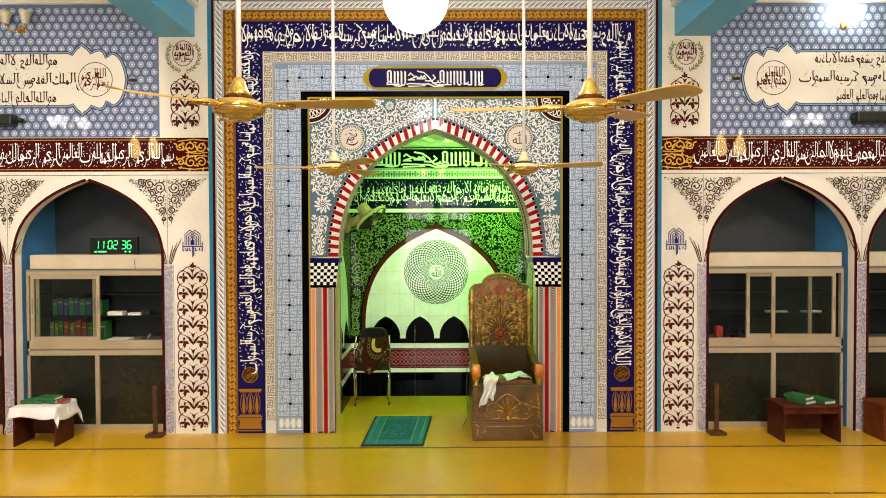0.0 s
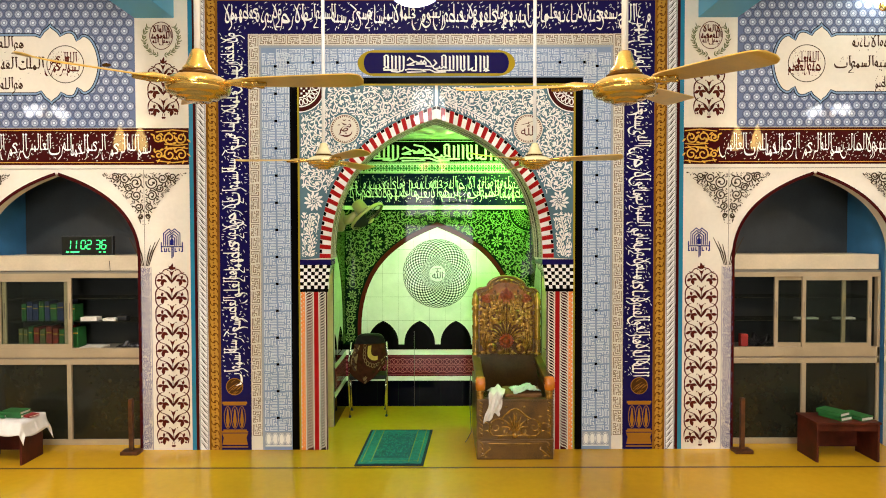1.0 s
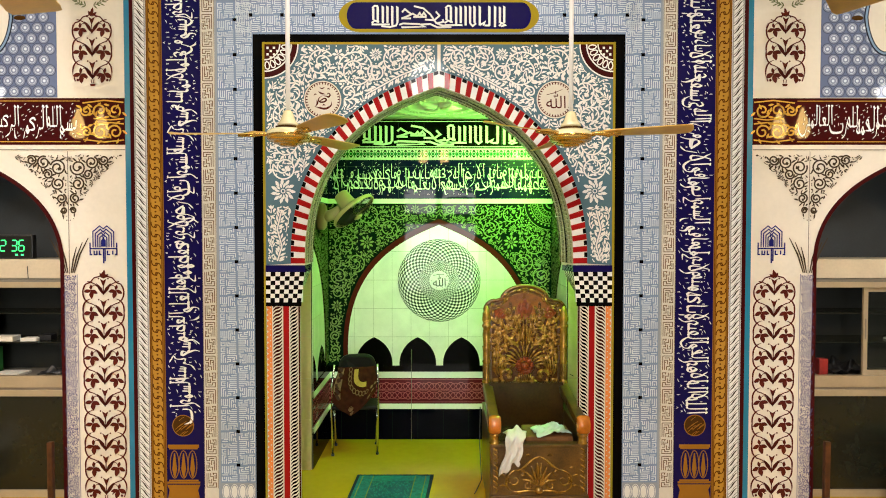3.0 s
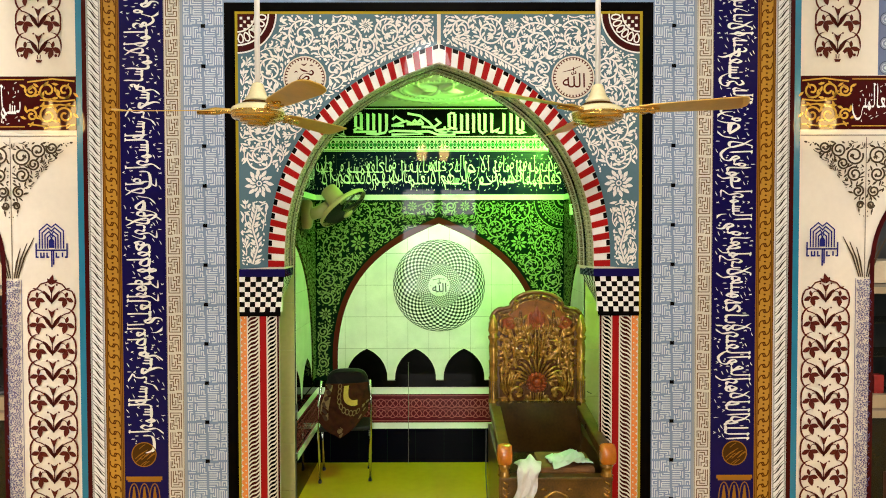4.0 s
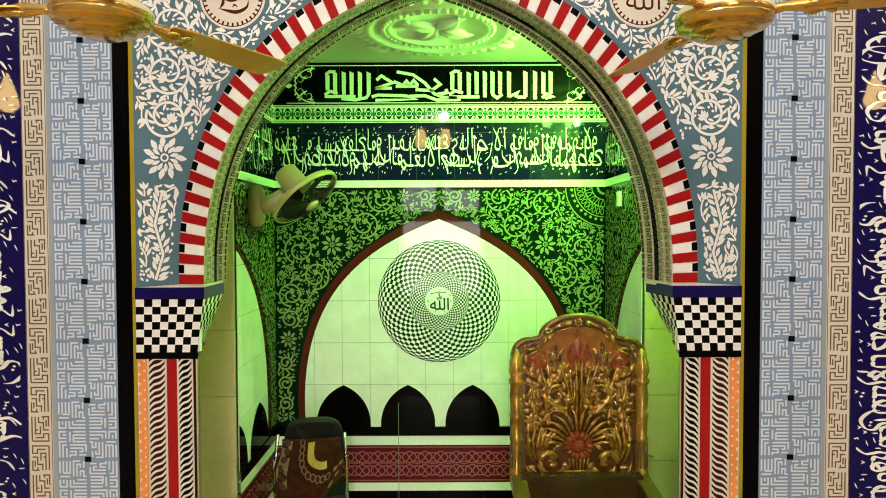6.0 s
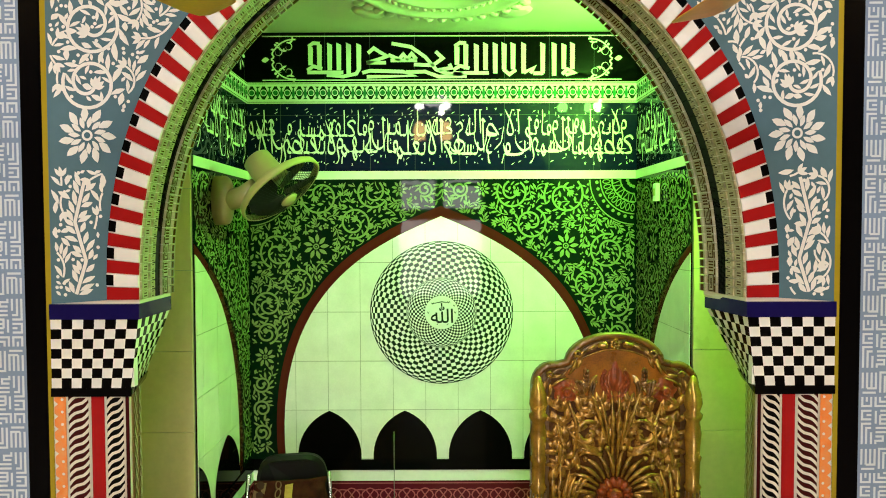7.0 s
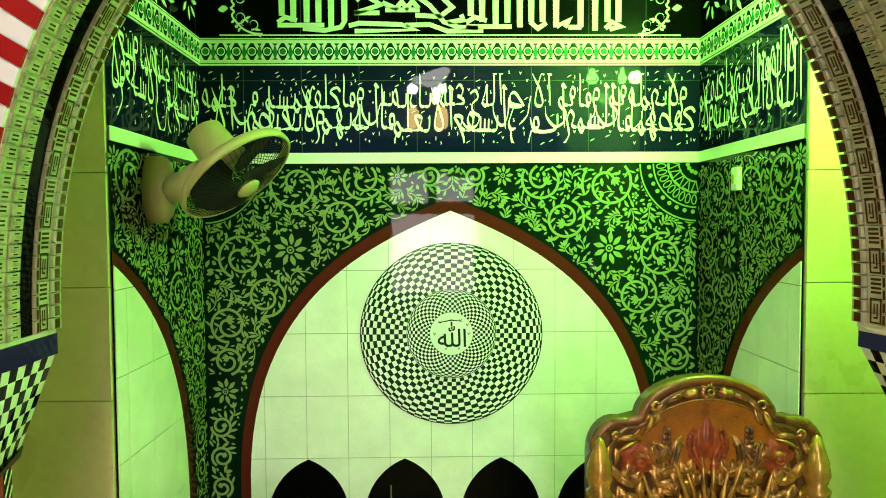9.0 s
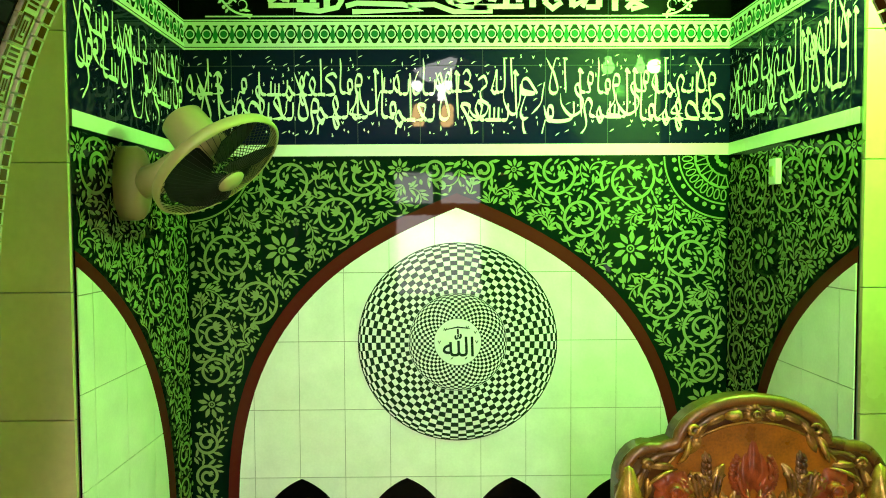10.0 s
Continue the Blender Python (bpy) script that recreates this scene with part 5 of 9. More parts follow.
def clip(poly, edge):
    """A polygon cut by a convex outline (counter-clockwise)."""
    for (ax, az), (bx, bz) in zip(edge, edge[1:] + edge[:1]):
        def side(p):
            return (bx - ax) * (p[1] - az) - (bz - az) * (p[0] - ax)
        out = []
        for p, q in zip(poly, poly[1:] + poly[:1]):
            sp, sq = side(p), side(q)
            if sp >= 0:
                out.append(p)
            if (sp < 0) != (sq < 0):
                t = sp / (sp - sq)
                out.append((p[0] + (q[0] - p[0]) * t, p[1] + (q[1] - p[1]) * t))
        poly = out
        if len(poly) < 3:
            return []
    return poly


def plaque_tile(F, pts, parent, thick=0.004, material=None):
    verts = [F.at(a, b, thick) for a, b in pts] + [F.at(a, b, 0) for a, b in pts]
    n = len(pts)
    faces = [tuple(range(n))] + [(i, i + n, (i + 1) % n + n, (i + 1) % n) for i in range(n)]
    mesh_part("tile", verts, faces, material or WHITE_TILE, parent)


def niche_wall(plane, host, u0, u1, centre, half_out, half_in, apex_out, apex_in, small, spirals, text, seed, frieze_text=False):
    """One wall of the chamber: dado, white arch with little black arches, foliage, inscription and frieze."""
    def P(h):
        f = plane()
        f.o = f.o + f.n * h
        return f

    out = [(centre + x, z) for x, z in arch_back(half_out, apex_out)]
    out_l = [(centre - x, z) for x, z in arch_back(half_out, apex_out)]
    inn = [(centre + x, z) for x, z in arch_back(half_in, apex_in)] + [(centre - x, z) for x, z in reversed(arch_back(half_in, apex_in)[:-1])]
    box4 = [(u0, 0.744), (u1, 0.744), (u1, 3.19), (u0, 3.19)]
    # foliage ground around the arch
    F = P(0.004)
    F.rect(u0, u1, 0.744, 2.358)
    ground = F.done("foliage_ground", DEEP_GREEN, host, "deep green tiles with pale foliage")
    hull = [p for p in out] + [p for p in reversed(out_l[:-1])]
    cut = clip(hull, box4)
    F = P(0.007)
    F.poly(cut)
    F.done("arch_border", mat_arch, ground, "dark red arch border")
    cut = clip(inn, box4)
    F = P(0.0095)
    F.poly(cut)
    panel = F.done("arch_panel", GROUT, host, "white tiled arch panel")
    F = P(0.0095)
    x = centre - 0.652 - 0.187 * 6
    while x < centre + 1.2:
        for k in range(-1, 6):
            zz = 0.744 + 0.005 + (k - 1) * 0.2835 + 0.282
            piece = clip(clip([(x + 0.0012, zz - 0.2825 + 0.0012), (x + 0.1858, zz - 0.2825 + 0.0012), (x + 0.1858, zz - 0.0012), (x + 0.0012, zz - 0.0012)], inn), box4)
            if len(piece) > 2:
                plaque_tile(F, piece, panel)
        x += 0.187
    # the small black arches and the ledge under them
    F = P(0.016)
    for c in small:
        half = bezier((0.183, 0.744), (0.190, 0.88), (0.11, 0.985), (0.0, 1.028), 12)
        pts = clip([(c + a, b) for a, b in half] + [(c - a, b) for a, b in reversed(half[:-1])], [(u0, 0.7), (u1, 0.7), (u1, 2), (u0, 2)])
        if len(pts) > 2:
            F.poly(pts)
    F.done("small_arch", DARK, panel, "small black tile arches")

    def inside(u, v):
        if not (u0 + 0.012 < u < u1 - 0.012 and 0.77 < v < 2.345):
            return False
        return abs(u - centre) > arch_x(arch_back(half_out, apex_out), v) + 0.022 if v < apex_out + 0.02 else True

    F = P(0.0065)
    foliage(F, inside, (u0, u1, 0.744, 2.358), spirals, 0.072, seed, rosettes=[(centre + s * x, z, r) for s in (-1, 1) for x, z, r in ((0.715, 1.975, 0.072), (1.015, 1.340, 0.058), (0.235, 2.302, 0.046), (0.93, 1.66, 0.030))], fill=16000, pen=0.165, petals=9)
    F.done("foliage", LEAF_PRINT, ground, "pale green scrolling foliage", "stuff")
    # line, inscription, diamond frieze and black panel
    rows = ((2.358, 2.405, WHITE, "white_line", 0.010, "white tile line"), (2.405, 2.789, NICHE_NAVY, "navy_panel", 0.004, "navy inscription tiles"), (2.789, 2.908, WHITE, "diamond_frieze", 0.008, "white diamond frieze"), (2.908, 3.19, DARK, "black_panel", 0.004, "black panel with square script"))
    made = {}
    for z0, z1, m, nm, h, lab in rows:
        F = P(h)
        F.rect(u0, u1, z0, z1)
        made[nm] = F.done(nm, m, host, lab)
    F = P(0.0065)
    F.stacked(text, u0 + 0.02, u1 - 0.02, 2.435, 2.765, 0, marks=int(60 * (u1 - u0) / 2.2), seed=seed, snug=0.72, pen=0.064, units=1.62, size=0.040, stems=(1.0, 0.84), step=0.90, body=1.1)
    F.done("inscription", WHITE, made["navy_panel"], "white cursive inscription")
    J = P(0.0052)
    x = u0 + (u1 - u0) / 2 - 0.255 * 6 + 0.10
    while x < u1:
        if x > u0 + 0.02:
            J.rect(x - 0.0010, x + 0.0010, 2.405, 2.789)
            J.rect(x - 0.0010, x + 0.0010, 2.908, 3.19)
        x += 0.255
    J.rect(u0, u1, 2.722, 2.724)
    J.done("tile_joint", JOINT, made["navy_panel"], "fine joints between the navy tiles")
    F, E, T = P(0.010), P(0.0115), P(0.0105)
    n = round((u1 - u0) / 0.068)
    p = (u1 - u0) / n
    for z in (2.797, 2.900):
        F.rect(u0, u1, z - 0.0015, z + 0.0015)
    for i in range(n):
        c = u0 + (i + 0.5) * p
        F.poly([(c - p * 0.40, 2.849), (c - p * 0.10, 2.812), (c + p * 0.10, 2.812), (c + p * 0.40, 2.849), (c + p * 0.10, 2.886), (c - p * 0.10, 2.886)])
        E.ring(c, 2.849, 0.0165, 0.0048, 14)
        T.disc(c, 2.849, 0.0125, 12, 0.0020)
        T.poly([(c + p * 0.5 - 0.011, 2.842), (c + p * 0.5, 2.814), (c + p * 0.5 + 0.011, 2.842), (c + p * 0.5, 2.884)])
        for q in (-0.5, 0.5):
            for z, e in ((2.884, -1), (2.814, 1)):
                F.poly([(c + q * p - 0.012, z), (c + q * p + 0.012, z), (c + q * p, z + e * 0.012)])
    T.done("frieze_spear", SPEAR, made["diamond_frieze"], "green spear leaves", "stuff")
    E.done("diamond_eyes", WHITE, made["diamond_frieze"], "white rings in the diamonds", "stuff")
    F.done("diamonds", INK_DARK, made["diamond_frieze"], "dark green diamonds", "stuff")
    # dado
    D = P(0.0)
    for z0, z1, m, nm, h, lab in ((0.684, 0.744, DARK, "black_ledge", 0.022, "black tile ledge"), (0.620, 0.684, WHITE, "white_line", 0.018, "white tile line"), (0.361, 0.620, PLUM, "plum_band", 0.012, "plum red dado with interlace"), (0.308, 0.361, WHITE, "white_line", 0.018, "white tile line"), (0.0, 0.308, NAVY_DARK, "dark_dado", 0.012, "blue black dado tiles")):
        F = P(h)
        F.rect(u0, u1, z0, z1)
        # upper lip
        base = len(F.verts)
        F.verts += [F.at(u0, z1, 0), F.at(u1, z1, 0), F.at(u1, z1, -h), F.at(u0, z1, -h)]
        F.faces.append(tuple(range(base, base + 4)))
        made[nm] = F.done(nm, m, host, lab)
    F = P(0.014)
    n = max(1, round((u1 - u0) / 0.108))
    p = (u1 - u0) / n
    for i in range(n):
        c = u0 + (i + 0.5) * p
        for zz in (0.445, 0.535):
            F.strip([(c + p * 0.36 * math.cos(a) * (1 + 0.25 * math.cos(2 * a)), zz + 0.040 * math.sin(a)) for a in np.linspace(0, math.tau, 17)[:-1]], 0.007, closed=True)
            F.strip([(c - p * 0.5, zz - 0.032), (c - p * 0.2, zz - 0.028), (c + p * 0.2, zz + 0.028), (c + p * 0.5, zz + 0.032)], 0.007, 0.0006)
            F.strip([(c - p * 0.5, zz + 0.032), (c - p * 0.2, zz + 0.028), (c + p * 0.2, zz - 0.028), (c + p * 0.5, zz - 0.032)], 0.007, 0.0012)
        F.strip([(c - p * 0.5, 0.49), (c, 0.500), (c + p * 0.5, 0.49)], 0.005)
    for z in (0.378, 0.604):
        F.rect(u0, u1, z - 0.003, z + 0.003)
    F.done("interlace", ROSE, made["plum_band"], "rose coloured interlace", "stuff")
    F = P(0.0135)
    x = u0 + 0.13
    while x < u1:
        F.rect(x - 0.0012, x + 0.0012, 0, 0.308)
        x += 0.255
    F.done("dado_joint", INK_DARK, made["dark_dado"])
    return made, panel


DEEP_GREEN = mat("deep_green_tile", (0.0022, 0.012, 0.0055), **TILE)
LEAF_PRINT = mat("pale_green_print", (0.22, 0.30, 0.105), **TILE)
JOINT = mat("joint_line", (0.05, 0.06, 0.08), 0.6)
SPEAR = mat("spear_green_print", (0.03, 0.20, 0.08), **TILE)
mat_arch = mat("arch_border_red", (0.085, 0.012, 0.008), **TILE)
INK_DARK = mat("dark_green_print", (0.012, 0.03, 0.015), **TILE)
# copy of NAVY with the niche's green light put into its tone
NICHE_NAVY = mat("niche_lit_navy", (0.005, 0.008, 0.036), **TILE)
NAVY_DARK = mat("blue_black_tile", (0.0014, 0.0014, 0.005), **dict(TILE, spec=0.05))


def back_plane():
    return Flat((0, BACK, 0), (1, 0, 0), (0, 0, 1))


made, white_panel = niche_wall(back_plane, niche, -NW, NW, -0.009, 0.946, 0.900, 2.206, 2.146, (-0.655, -0.22, 0.215, 0.65),
           [(sx * a, b, r, sx * t, (0 if sx > 0 else math.pi) + st) for sx in (-1, 1) for a, b, r, t, st in
            ((0.40, 2.285, 0.088, 1, 2.6), (0.70, 2.265, 0.118, -1, 3.6), (0.505, 2.108, 0.088, -1, 1.2), (0.945, 1.945, 0.098, 1, 1.2), (0.835, 1.765, 0.088, -1, 1.4), (1.005, 1.640, 0.078, 1, 1.6), (1.010, 1.475, 0.060, -1, 1.8), (0.10, 2.30, 0.042, -1, 0.9), (1.045, 1.18, 0.045, -1, 0), (1.045, 1.04, 0.045, 1, 1), (1.045, 0.90, 0.045, -1, 2))],
           "حفظهما ولا نوم له ما في السموات وما في الارض من ذا الذي يشفع عنده الا باذنه يعلم ما بين ايديهم وما خلفهم ولا يحيطون بشي من علمه الا بما " + VERSES[2], 21)
# quarter rosettes in the upper corners of the foliage
F, G = back_plane(), back_plane()
F.o, G.o = F.o + F.n * 0.0085, G.o + G.n * 0.0095
for s in (-1, 1):
    def corner(r, a):
        return s * (NW - 0.013 - r * math.cos(a)), 2.356 - r * math.sin(a)
    F.poly([corner(0.0, 0)] + [corner(0.268, a) for a in np.linspace(0, math.pi / 2, 16)])
    for r in (0.260, 0.200, 0.135, 0.085):
        G.strip([corner(r, a) for a in np.linspace(0.02, math.pi / 2 - 0.02, 16)], 0.007)
    for k in range(9):
        g = (k + 0.5) * math.pi / 18
        G.strip([corner(0.165 + 0.022 * math.cos(q), g + 0.065 * math.sin(q)) for q in np.linspace(0, math.tau, 9)], 0.005)
        G.disc(*corner(0.220, g), 0.010, 8)
        if k % 2 == 0:
            G.strip([corner(0.080, g), corner(0.130, g + 0.12), corner(0.130, g - 0.12), corner(0.080, g)], 0.005)
    for k in range(4):
        G.disc(*corner(0.045, (k + 0.5) * math.pi / 8), 0.010, 8)
F.done("corner_ground", DEEP_GREEN, niche, "deep green quarter rosette ground")
G.done("corner_lattice", LEAF_PRINT, niche, "pale green quarter rosette", "stuff")
F = back_plane()
F.o = F.o + F.n * 0.007
bold_script(F, -0.765, 0.765, 2.950, 3.135)
F.rect(-1.02, 1.02, 2.918, 2.924)
F.rect(-1.02, 1.02, 3.165, 3.171)
for s in (-1, 1):
    # scrolled end of the panel: a curling arc below and above, and a small leaf
    for e in (-1, 1):
        def end(x, z):
            return s * x, 3.038 + e * z
        F.strip(even([end(*q) for q in smooth_line([(0.830, 0.112), (0.875, 0.108), (0.915, 0.090), (0.945, 0.060), (0.964, 0.032), (0.954, 0.014), (0.970, 0.0)])], 26), 0.0085, 0.0004 * (e + 1))
        for cx, cz, r, g0, turns in ((0.872, 0.070, 0.025, 1.2, 5.4), (0.930, 0.040, 0.028, 1.0, 5.6), (0.912, 0.066, 0.018, 3.4, 4.6)):
            F.strip([end(cx + r * (1 - 0.5 * q) * math.cos(g0 + turns * q), cz + r * (1 - 0.5 * q) * math.sin(g0 + turns * q)) for q in np.linspace(0, 1, 16)], 0.0075, 0.0012 + 0.0003 * (e + 1), False, 1)
        for x, z, g, ln in ((0.872, 0.088, 2.7, 0.036), (0.850, 0.106, 1.9, 0.024), (0.912, 0.050, 3.4, 0.034), (0.950, 0.052, 0.4, 0.022), (0.925, 0.086, 0.7, 0.022)):
            a, b = end(x, z)
            g = g if e > 0 else -g
            F.leaf(a, b, g if s > 0 else math.pi - g, ln, 0.014, 0.2, 0.002)
        F.disc(*end(0.944, 0.080), 0.008, 8, 0.0025)
    F.leaf(s * 0.980, 3.038, 0 if s > 0 else math.pi, 0.045, 0.034)
F.done("bold_script", WHITE, made["black_panel"], "white upright square script")

# the medallion of black and white chequers
F, G, K = back_plane(), back_plane(), back_plane()
for f, h in ((F, 0.0155), (G, 0.0170), (K, 0.0185)):
    f.o = f.o + f.n * h
MC = (-0.007, 1.594)


def cells(f, r0, r1, n, m):
    """Chequers in rings, squeezed hard towards the outer rim."""
    def at(i, j):
        a = 2 * math.pi * i / n
        q0 = math.cos(0.28 * math.pi)
        r = r0 + (r1 - r0) * (q0 - math.cos(math.pi * (0.28 + 0.72 * j / m))) / (q0 + 1)
        return MC[0] + r * math.cos(a), MC[1] + r * math.sin(a)
    for j in range(m):
        for i in range(j % 2, n, 2):
            f.poly([at(i, j), at(i + 1.04, j), at(i + 1.04, j + 1), at(i, j + 1)])


F.disc(*MC, 0.411, 64)
medal = F.done("medallion", WHITE, white_panel, "round medallion of black and white chequers")
cells(G, 0.203, 0.408, 72, 14)
cells(G, 0.098, 0.200, 72, 12)
G.ring(*MC, 0.4085, 0.004, 64)
G.ring(*MC, 0.2005, 0.0025, 48)
G.ring(*MC, 0.0975, 0.0015, 40)
G.done("chequer_swirl", INK_DARK, medal, "dark green chequered rings", "stuff")
K.letter("\uFDF2", MC[0] - 0.062, MC[0] + 0.066, MC[1] - 0.060, MC[1] + 0.055, bold=0.01)
K.strip([(MC[0] - 0.06, MC[1] + 0.05), (MC[0], MC[1] + 0.062), (MC[0] + 0.05, MC[1] + 0.056)], 0.006, taper=2)
for x, z in ((-0.050, 0.052), (0.040, 0.060), (0.072, 0.040), (-0.076, 0.000), (0.078, 0.000)):
    K.strip([(MC[0] + x - 0.006, MC[1] + z + 0.006), (MC[0] + x, MC[1] + z - 0.004), (MC[0] + x + 0.006, MC[1] + z + 0.006)], 0.003)
for x in (-0.030, 0.028):
    K.leaf(MC[0] + x, MC[1] - 0.072, 0.6, 0.016, 0.005)
K.done("medallion_writing", INK_DARK, medal)

for sx in (-1, 1):
    def plane():
        return Flat((NW * sx, 0, 0), (0, 1 if sx < 0 else -1, 0), (0, 0, 1))
    u0, u1 = (NY, BACK) if sx < 0 else (-BACK, -NY)
    c = 6.955 if sx < 0 else -6.955
    e = 1 if sx < 0 else -1
    sp = [(c + e * a, b, r * 1.3, e * t, st) for a, b, r, t, st in ((0.33, 2.25, 0.070, 1, 0.4), (0.56, 2.22, 0.085, -1, 2.0), (0.82, 2.22, 0.085, 1, 1.0), (0.92, 1.98, 0.075, 1, 0.0), (0.72, 1.82, 0.060, 1, 1.0), (0.90, 1.76, 0.065, -1, 2.0), (0.92, 1.56, 0.060, -1, 0.4), (0.93, 1.16, 0.045, 1, 2.4), (0.93, 1.02, 0.040, -1, 0))]
    niche_wall(plane, niche_side[sx], u0, u1, c, 0.840, 0.770, 2.108, 2.066, tuple(c + e * q for q in (0.165, 0.585)), sp,
               VERSES[2] if sx < 0 else VERSES[0], 31 + sx)
    F = plane()
    F.o = F.o + F.n * 0.007
    m = (u0 + u1) / 2
    for k in range(12):
        a = k * math.tau / 12
        F.leaf(m + 0.13 * math.cos(a), 3.04 + 0.085 * math.sin(a), a + 1.0, 0.07, 0.024)
    F.ring(m, 3.04, 0.13, 0.008, 28, ry=0.085)
    for q in (-0.28, 0.28):
        for k in range(8):
            a = k * math.tau / 8
            F.leaf(m + q + 0.03 * math.cos(a), 3.04 + 0.03 * math.sin(a), a, 0.06, 0.024)
    F.done("panel_rosette", WHITE, niche_side[sx], "white rosette on the black panel")

# plaster ceiling rose
rose = thing("ceiling_rose", "round moulded plaster ceiling rose with leaves", "ceiling rose", at=pose(0, 7.22, 3.19))
v, f = lathe([(0.0, -0.012), (0.25, -0.012), (0.262, -0.030), (0.285, -0.034), (0.300, -0.014), (0.33, -0.012), (0.372, -0.040), (0.395, -0.044), (0.415, -0.022), (0.45, -0.016), (0.452, 0.0)], 64)
mesh_part("rose_disc", v, f, PLASTER, rose, smooth=True)
for ring, (r, n, ln, wd) in enumerate(((0.30, 44, 0.035, 0.030), (0.445, 40, 0.075, 0.055))):
    for k in range(n):
        a = math.tau * k / n
        v, f = lathe([(0.0, -0.5), (0.35, -0.42), (0.5, -0.1), (0.42, 0.3), (0.0, 0.45)], 8, pose(r * math.cos(a), r * math.sin(a), -0.022, 0, 0, math.degrees(a)) @ Matrix.Diagonal((ln, wd, 0.04, 1)))
        mesh_part("bead" if ring == 0 else "petal", v, f, PLASTER, rose, smooth=True)
for k in range(8):
    a = math.tau * k / 8 + 0.2
    pts = [(0.03 * math.cos(a), 0.03 * math.sin(a), -0.02)] + [((0.05 + 0.17 * q) * math.cos(a + 0.5 * q * (-1) ** k), (0.05 + 0.17 * q) * math.sin(a + 0.5 * q * (-1) ** k), -0.022) for q in np.linspace(0, 1, 7)]
    mesh_part("leaf", *tube(pts, [0.008, 0.02, 0.026, 0.03, 0.026, 0.02, 0.012, 0.004], 8), PLASTER, rose, smooth=True)
for k in range(4):
    a = math.tau * k / 4 + math.pi / 4
    v, f = lathe([(0.0, -0.5), (0.35, -0.42), (0.5, -0.1), (0.42, 0.3), (0.0, 0.45)], 10, pose(0.53 * math.cos(a), 0.53 * math.sin(a), -0.014, 0, 0, math.degrees(a)) @ Matrix.Diagonal((0.12, 0.20, 0.04, 1)))
    mesh_part("scroll", v, f, PLASTER, rose, smooth=True)


# ---------------------------------------------------------------- the side walls' tile work
def flower_panel(F, c, z0, z1, half, unit):
    """A stem of tulips with paired drooping sprigs, inside a scalloped frame of linked arcs."""
    top = z1 - 1.15 * half
    n = max(1, round((top - z0 - 0.05) / unit))
    step = (top - z0 - 0.05) / n
    F.poly([(c - 0.022, z0 + 0.018), (c + 0.022, z0 + 0.018), (c + 0.014, z0), (c - 0.014, z0)])
    for e in (-0.008, 0.008):
        F.strip([(c + e, z0 + 0.022), (c + e * 1.3, z0 + 0.05)], 0.006)

    def sprig(x, z, s, k):
        """A trefoil of leaves hanging from a stalk."""
        for ang, ln in ((-1.75, 0.40), (-0.35, 0.34), (-2.8, 0.34), (1.45, 0.26)):
            F.leaf(x, z, ang if s > 0 else math.pi - ang, k * ln * 1.12, k * ln * 0.66, 0.10)

    for i in range(n + 1):
        b = z0 + 0.05 + i * step
        k = step if i < n else step * 0.92
        # tulip cup on the stem
        F.strip([(c, b), (c, b + k * 0.55)], 0.0065)
        for s in (-1, 1):
            F.leaf(c, b + k * 0.02, math.pi / 2 - s * 0.45, k * 0.66, k * 0.19, -s * 0.12)
            F.strip(even(bezier((c, b + k * 0.02), (c + s * half * 0.15, b + k * 0.40), (c + s * half * 0.45, b + k * 0.62), (c + s * half * 0.80, b + k * 0.66), 10), 10), 0.0075)
            F.strip(even(bezier((c + s * half * 0.30, b + k * 0.40), (c + s * half * 0.42, b + k * 0.55), (c + s * half * 0.60, b + k * 0.46), (c + s * half * 0.60, b + k * 0.30), 8), 8), 0.0045)
            sprig(c + s * half * 0.62, b + k * 0.24, s, k * 0.95)
            F.disc(c + s * half * 0.24, b + k * 0.80, 0.0065, 8)
            if i < n:
                # linked arcs of the frame
                F.strip(even(bezier((c + s * half * 0.62, b + k * 0.62), (c + s * half * 1.02, b + k * 0.72), (c + s * half * 1.10, b + k * 1.05), (c + s * half * 0.98, b + k * 1.45), 12), 12), 0.0125, 0.0007, False, 2)
                F.strip(even(bezier((c + s * half * 0.60, b + k * 0.84), (c + s * half * 0.95, b + k * 0.80), (c + s * half * 1.10, b + k * 0.50), (c + s * half * 1.02, b + k * 0.10), 12), 12), 0.0125, 0.0012, False, 2)
        F.poly([(c - 0.026, b + k * 0.80), (c, b + k * 0.40), (c + 0.026, b + k * 0.80), (c, b + k * 0.70)])
    b = z0 + 0.05 + n * step
    for s in (-1, 1):
        F.leaf(c, b + step * 0.74, math.pi / 2 - s * 0.7, step * 0.30, step * 0.14)
        F.strip(even([(c, z1), (c + s * half * 0.16, z1 - half * 0.20), (c + s * half * 0.46, z1 - half * 0.28), (c + s * half * 0.66, z1 - half * 0.52), (c + s * half * 0.90, z1 - half * 0.60), (c + s * half * 1.04, z1 - half * 0.95), (c + s * half * 1.02, b + step * 0.10)], 22), 0.0095, 0.0012)
        F.strip(even(bezier((c + s * half * 0.30, z0 + 0.055), (c + s * half * 0.70, z0 + 0.12), (c + s * half * 1.15, z0 + 0.10), (c + s * half * 0.90, z0 + 0.035), 12), 12), 0.0085, 0.0012)
        F.disc(c + s * half * 0.78, z0 + 0.045, 0.010, 10)
    F.leaf(c, b + step * 0.78, math.pi / 2, step * 0.36, step * 0.16)


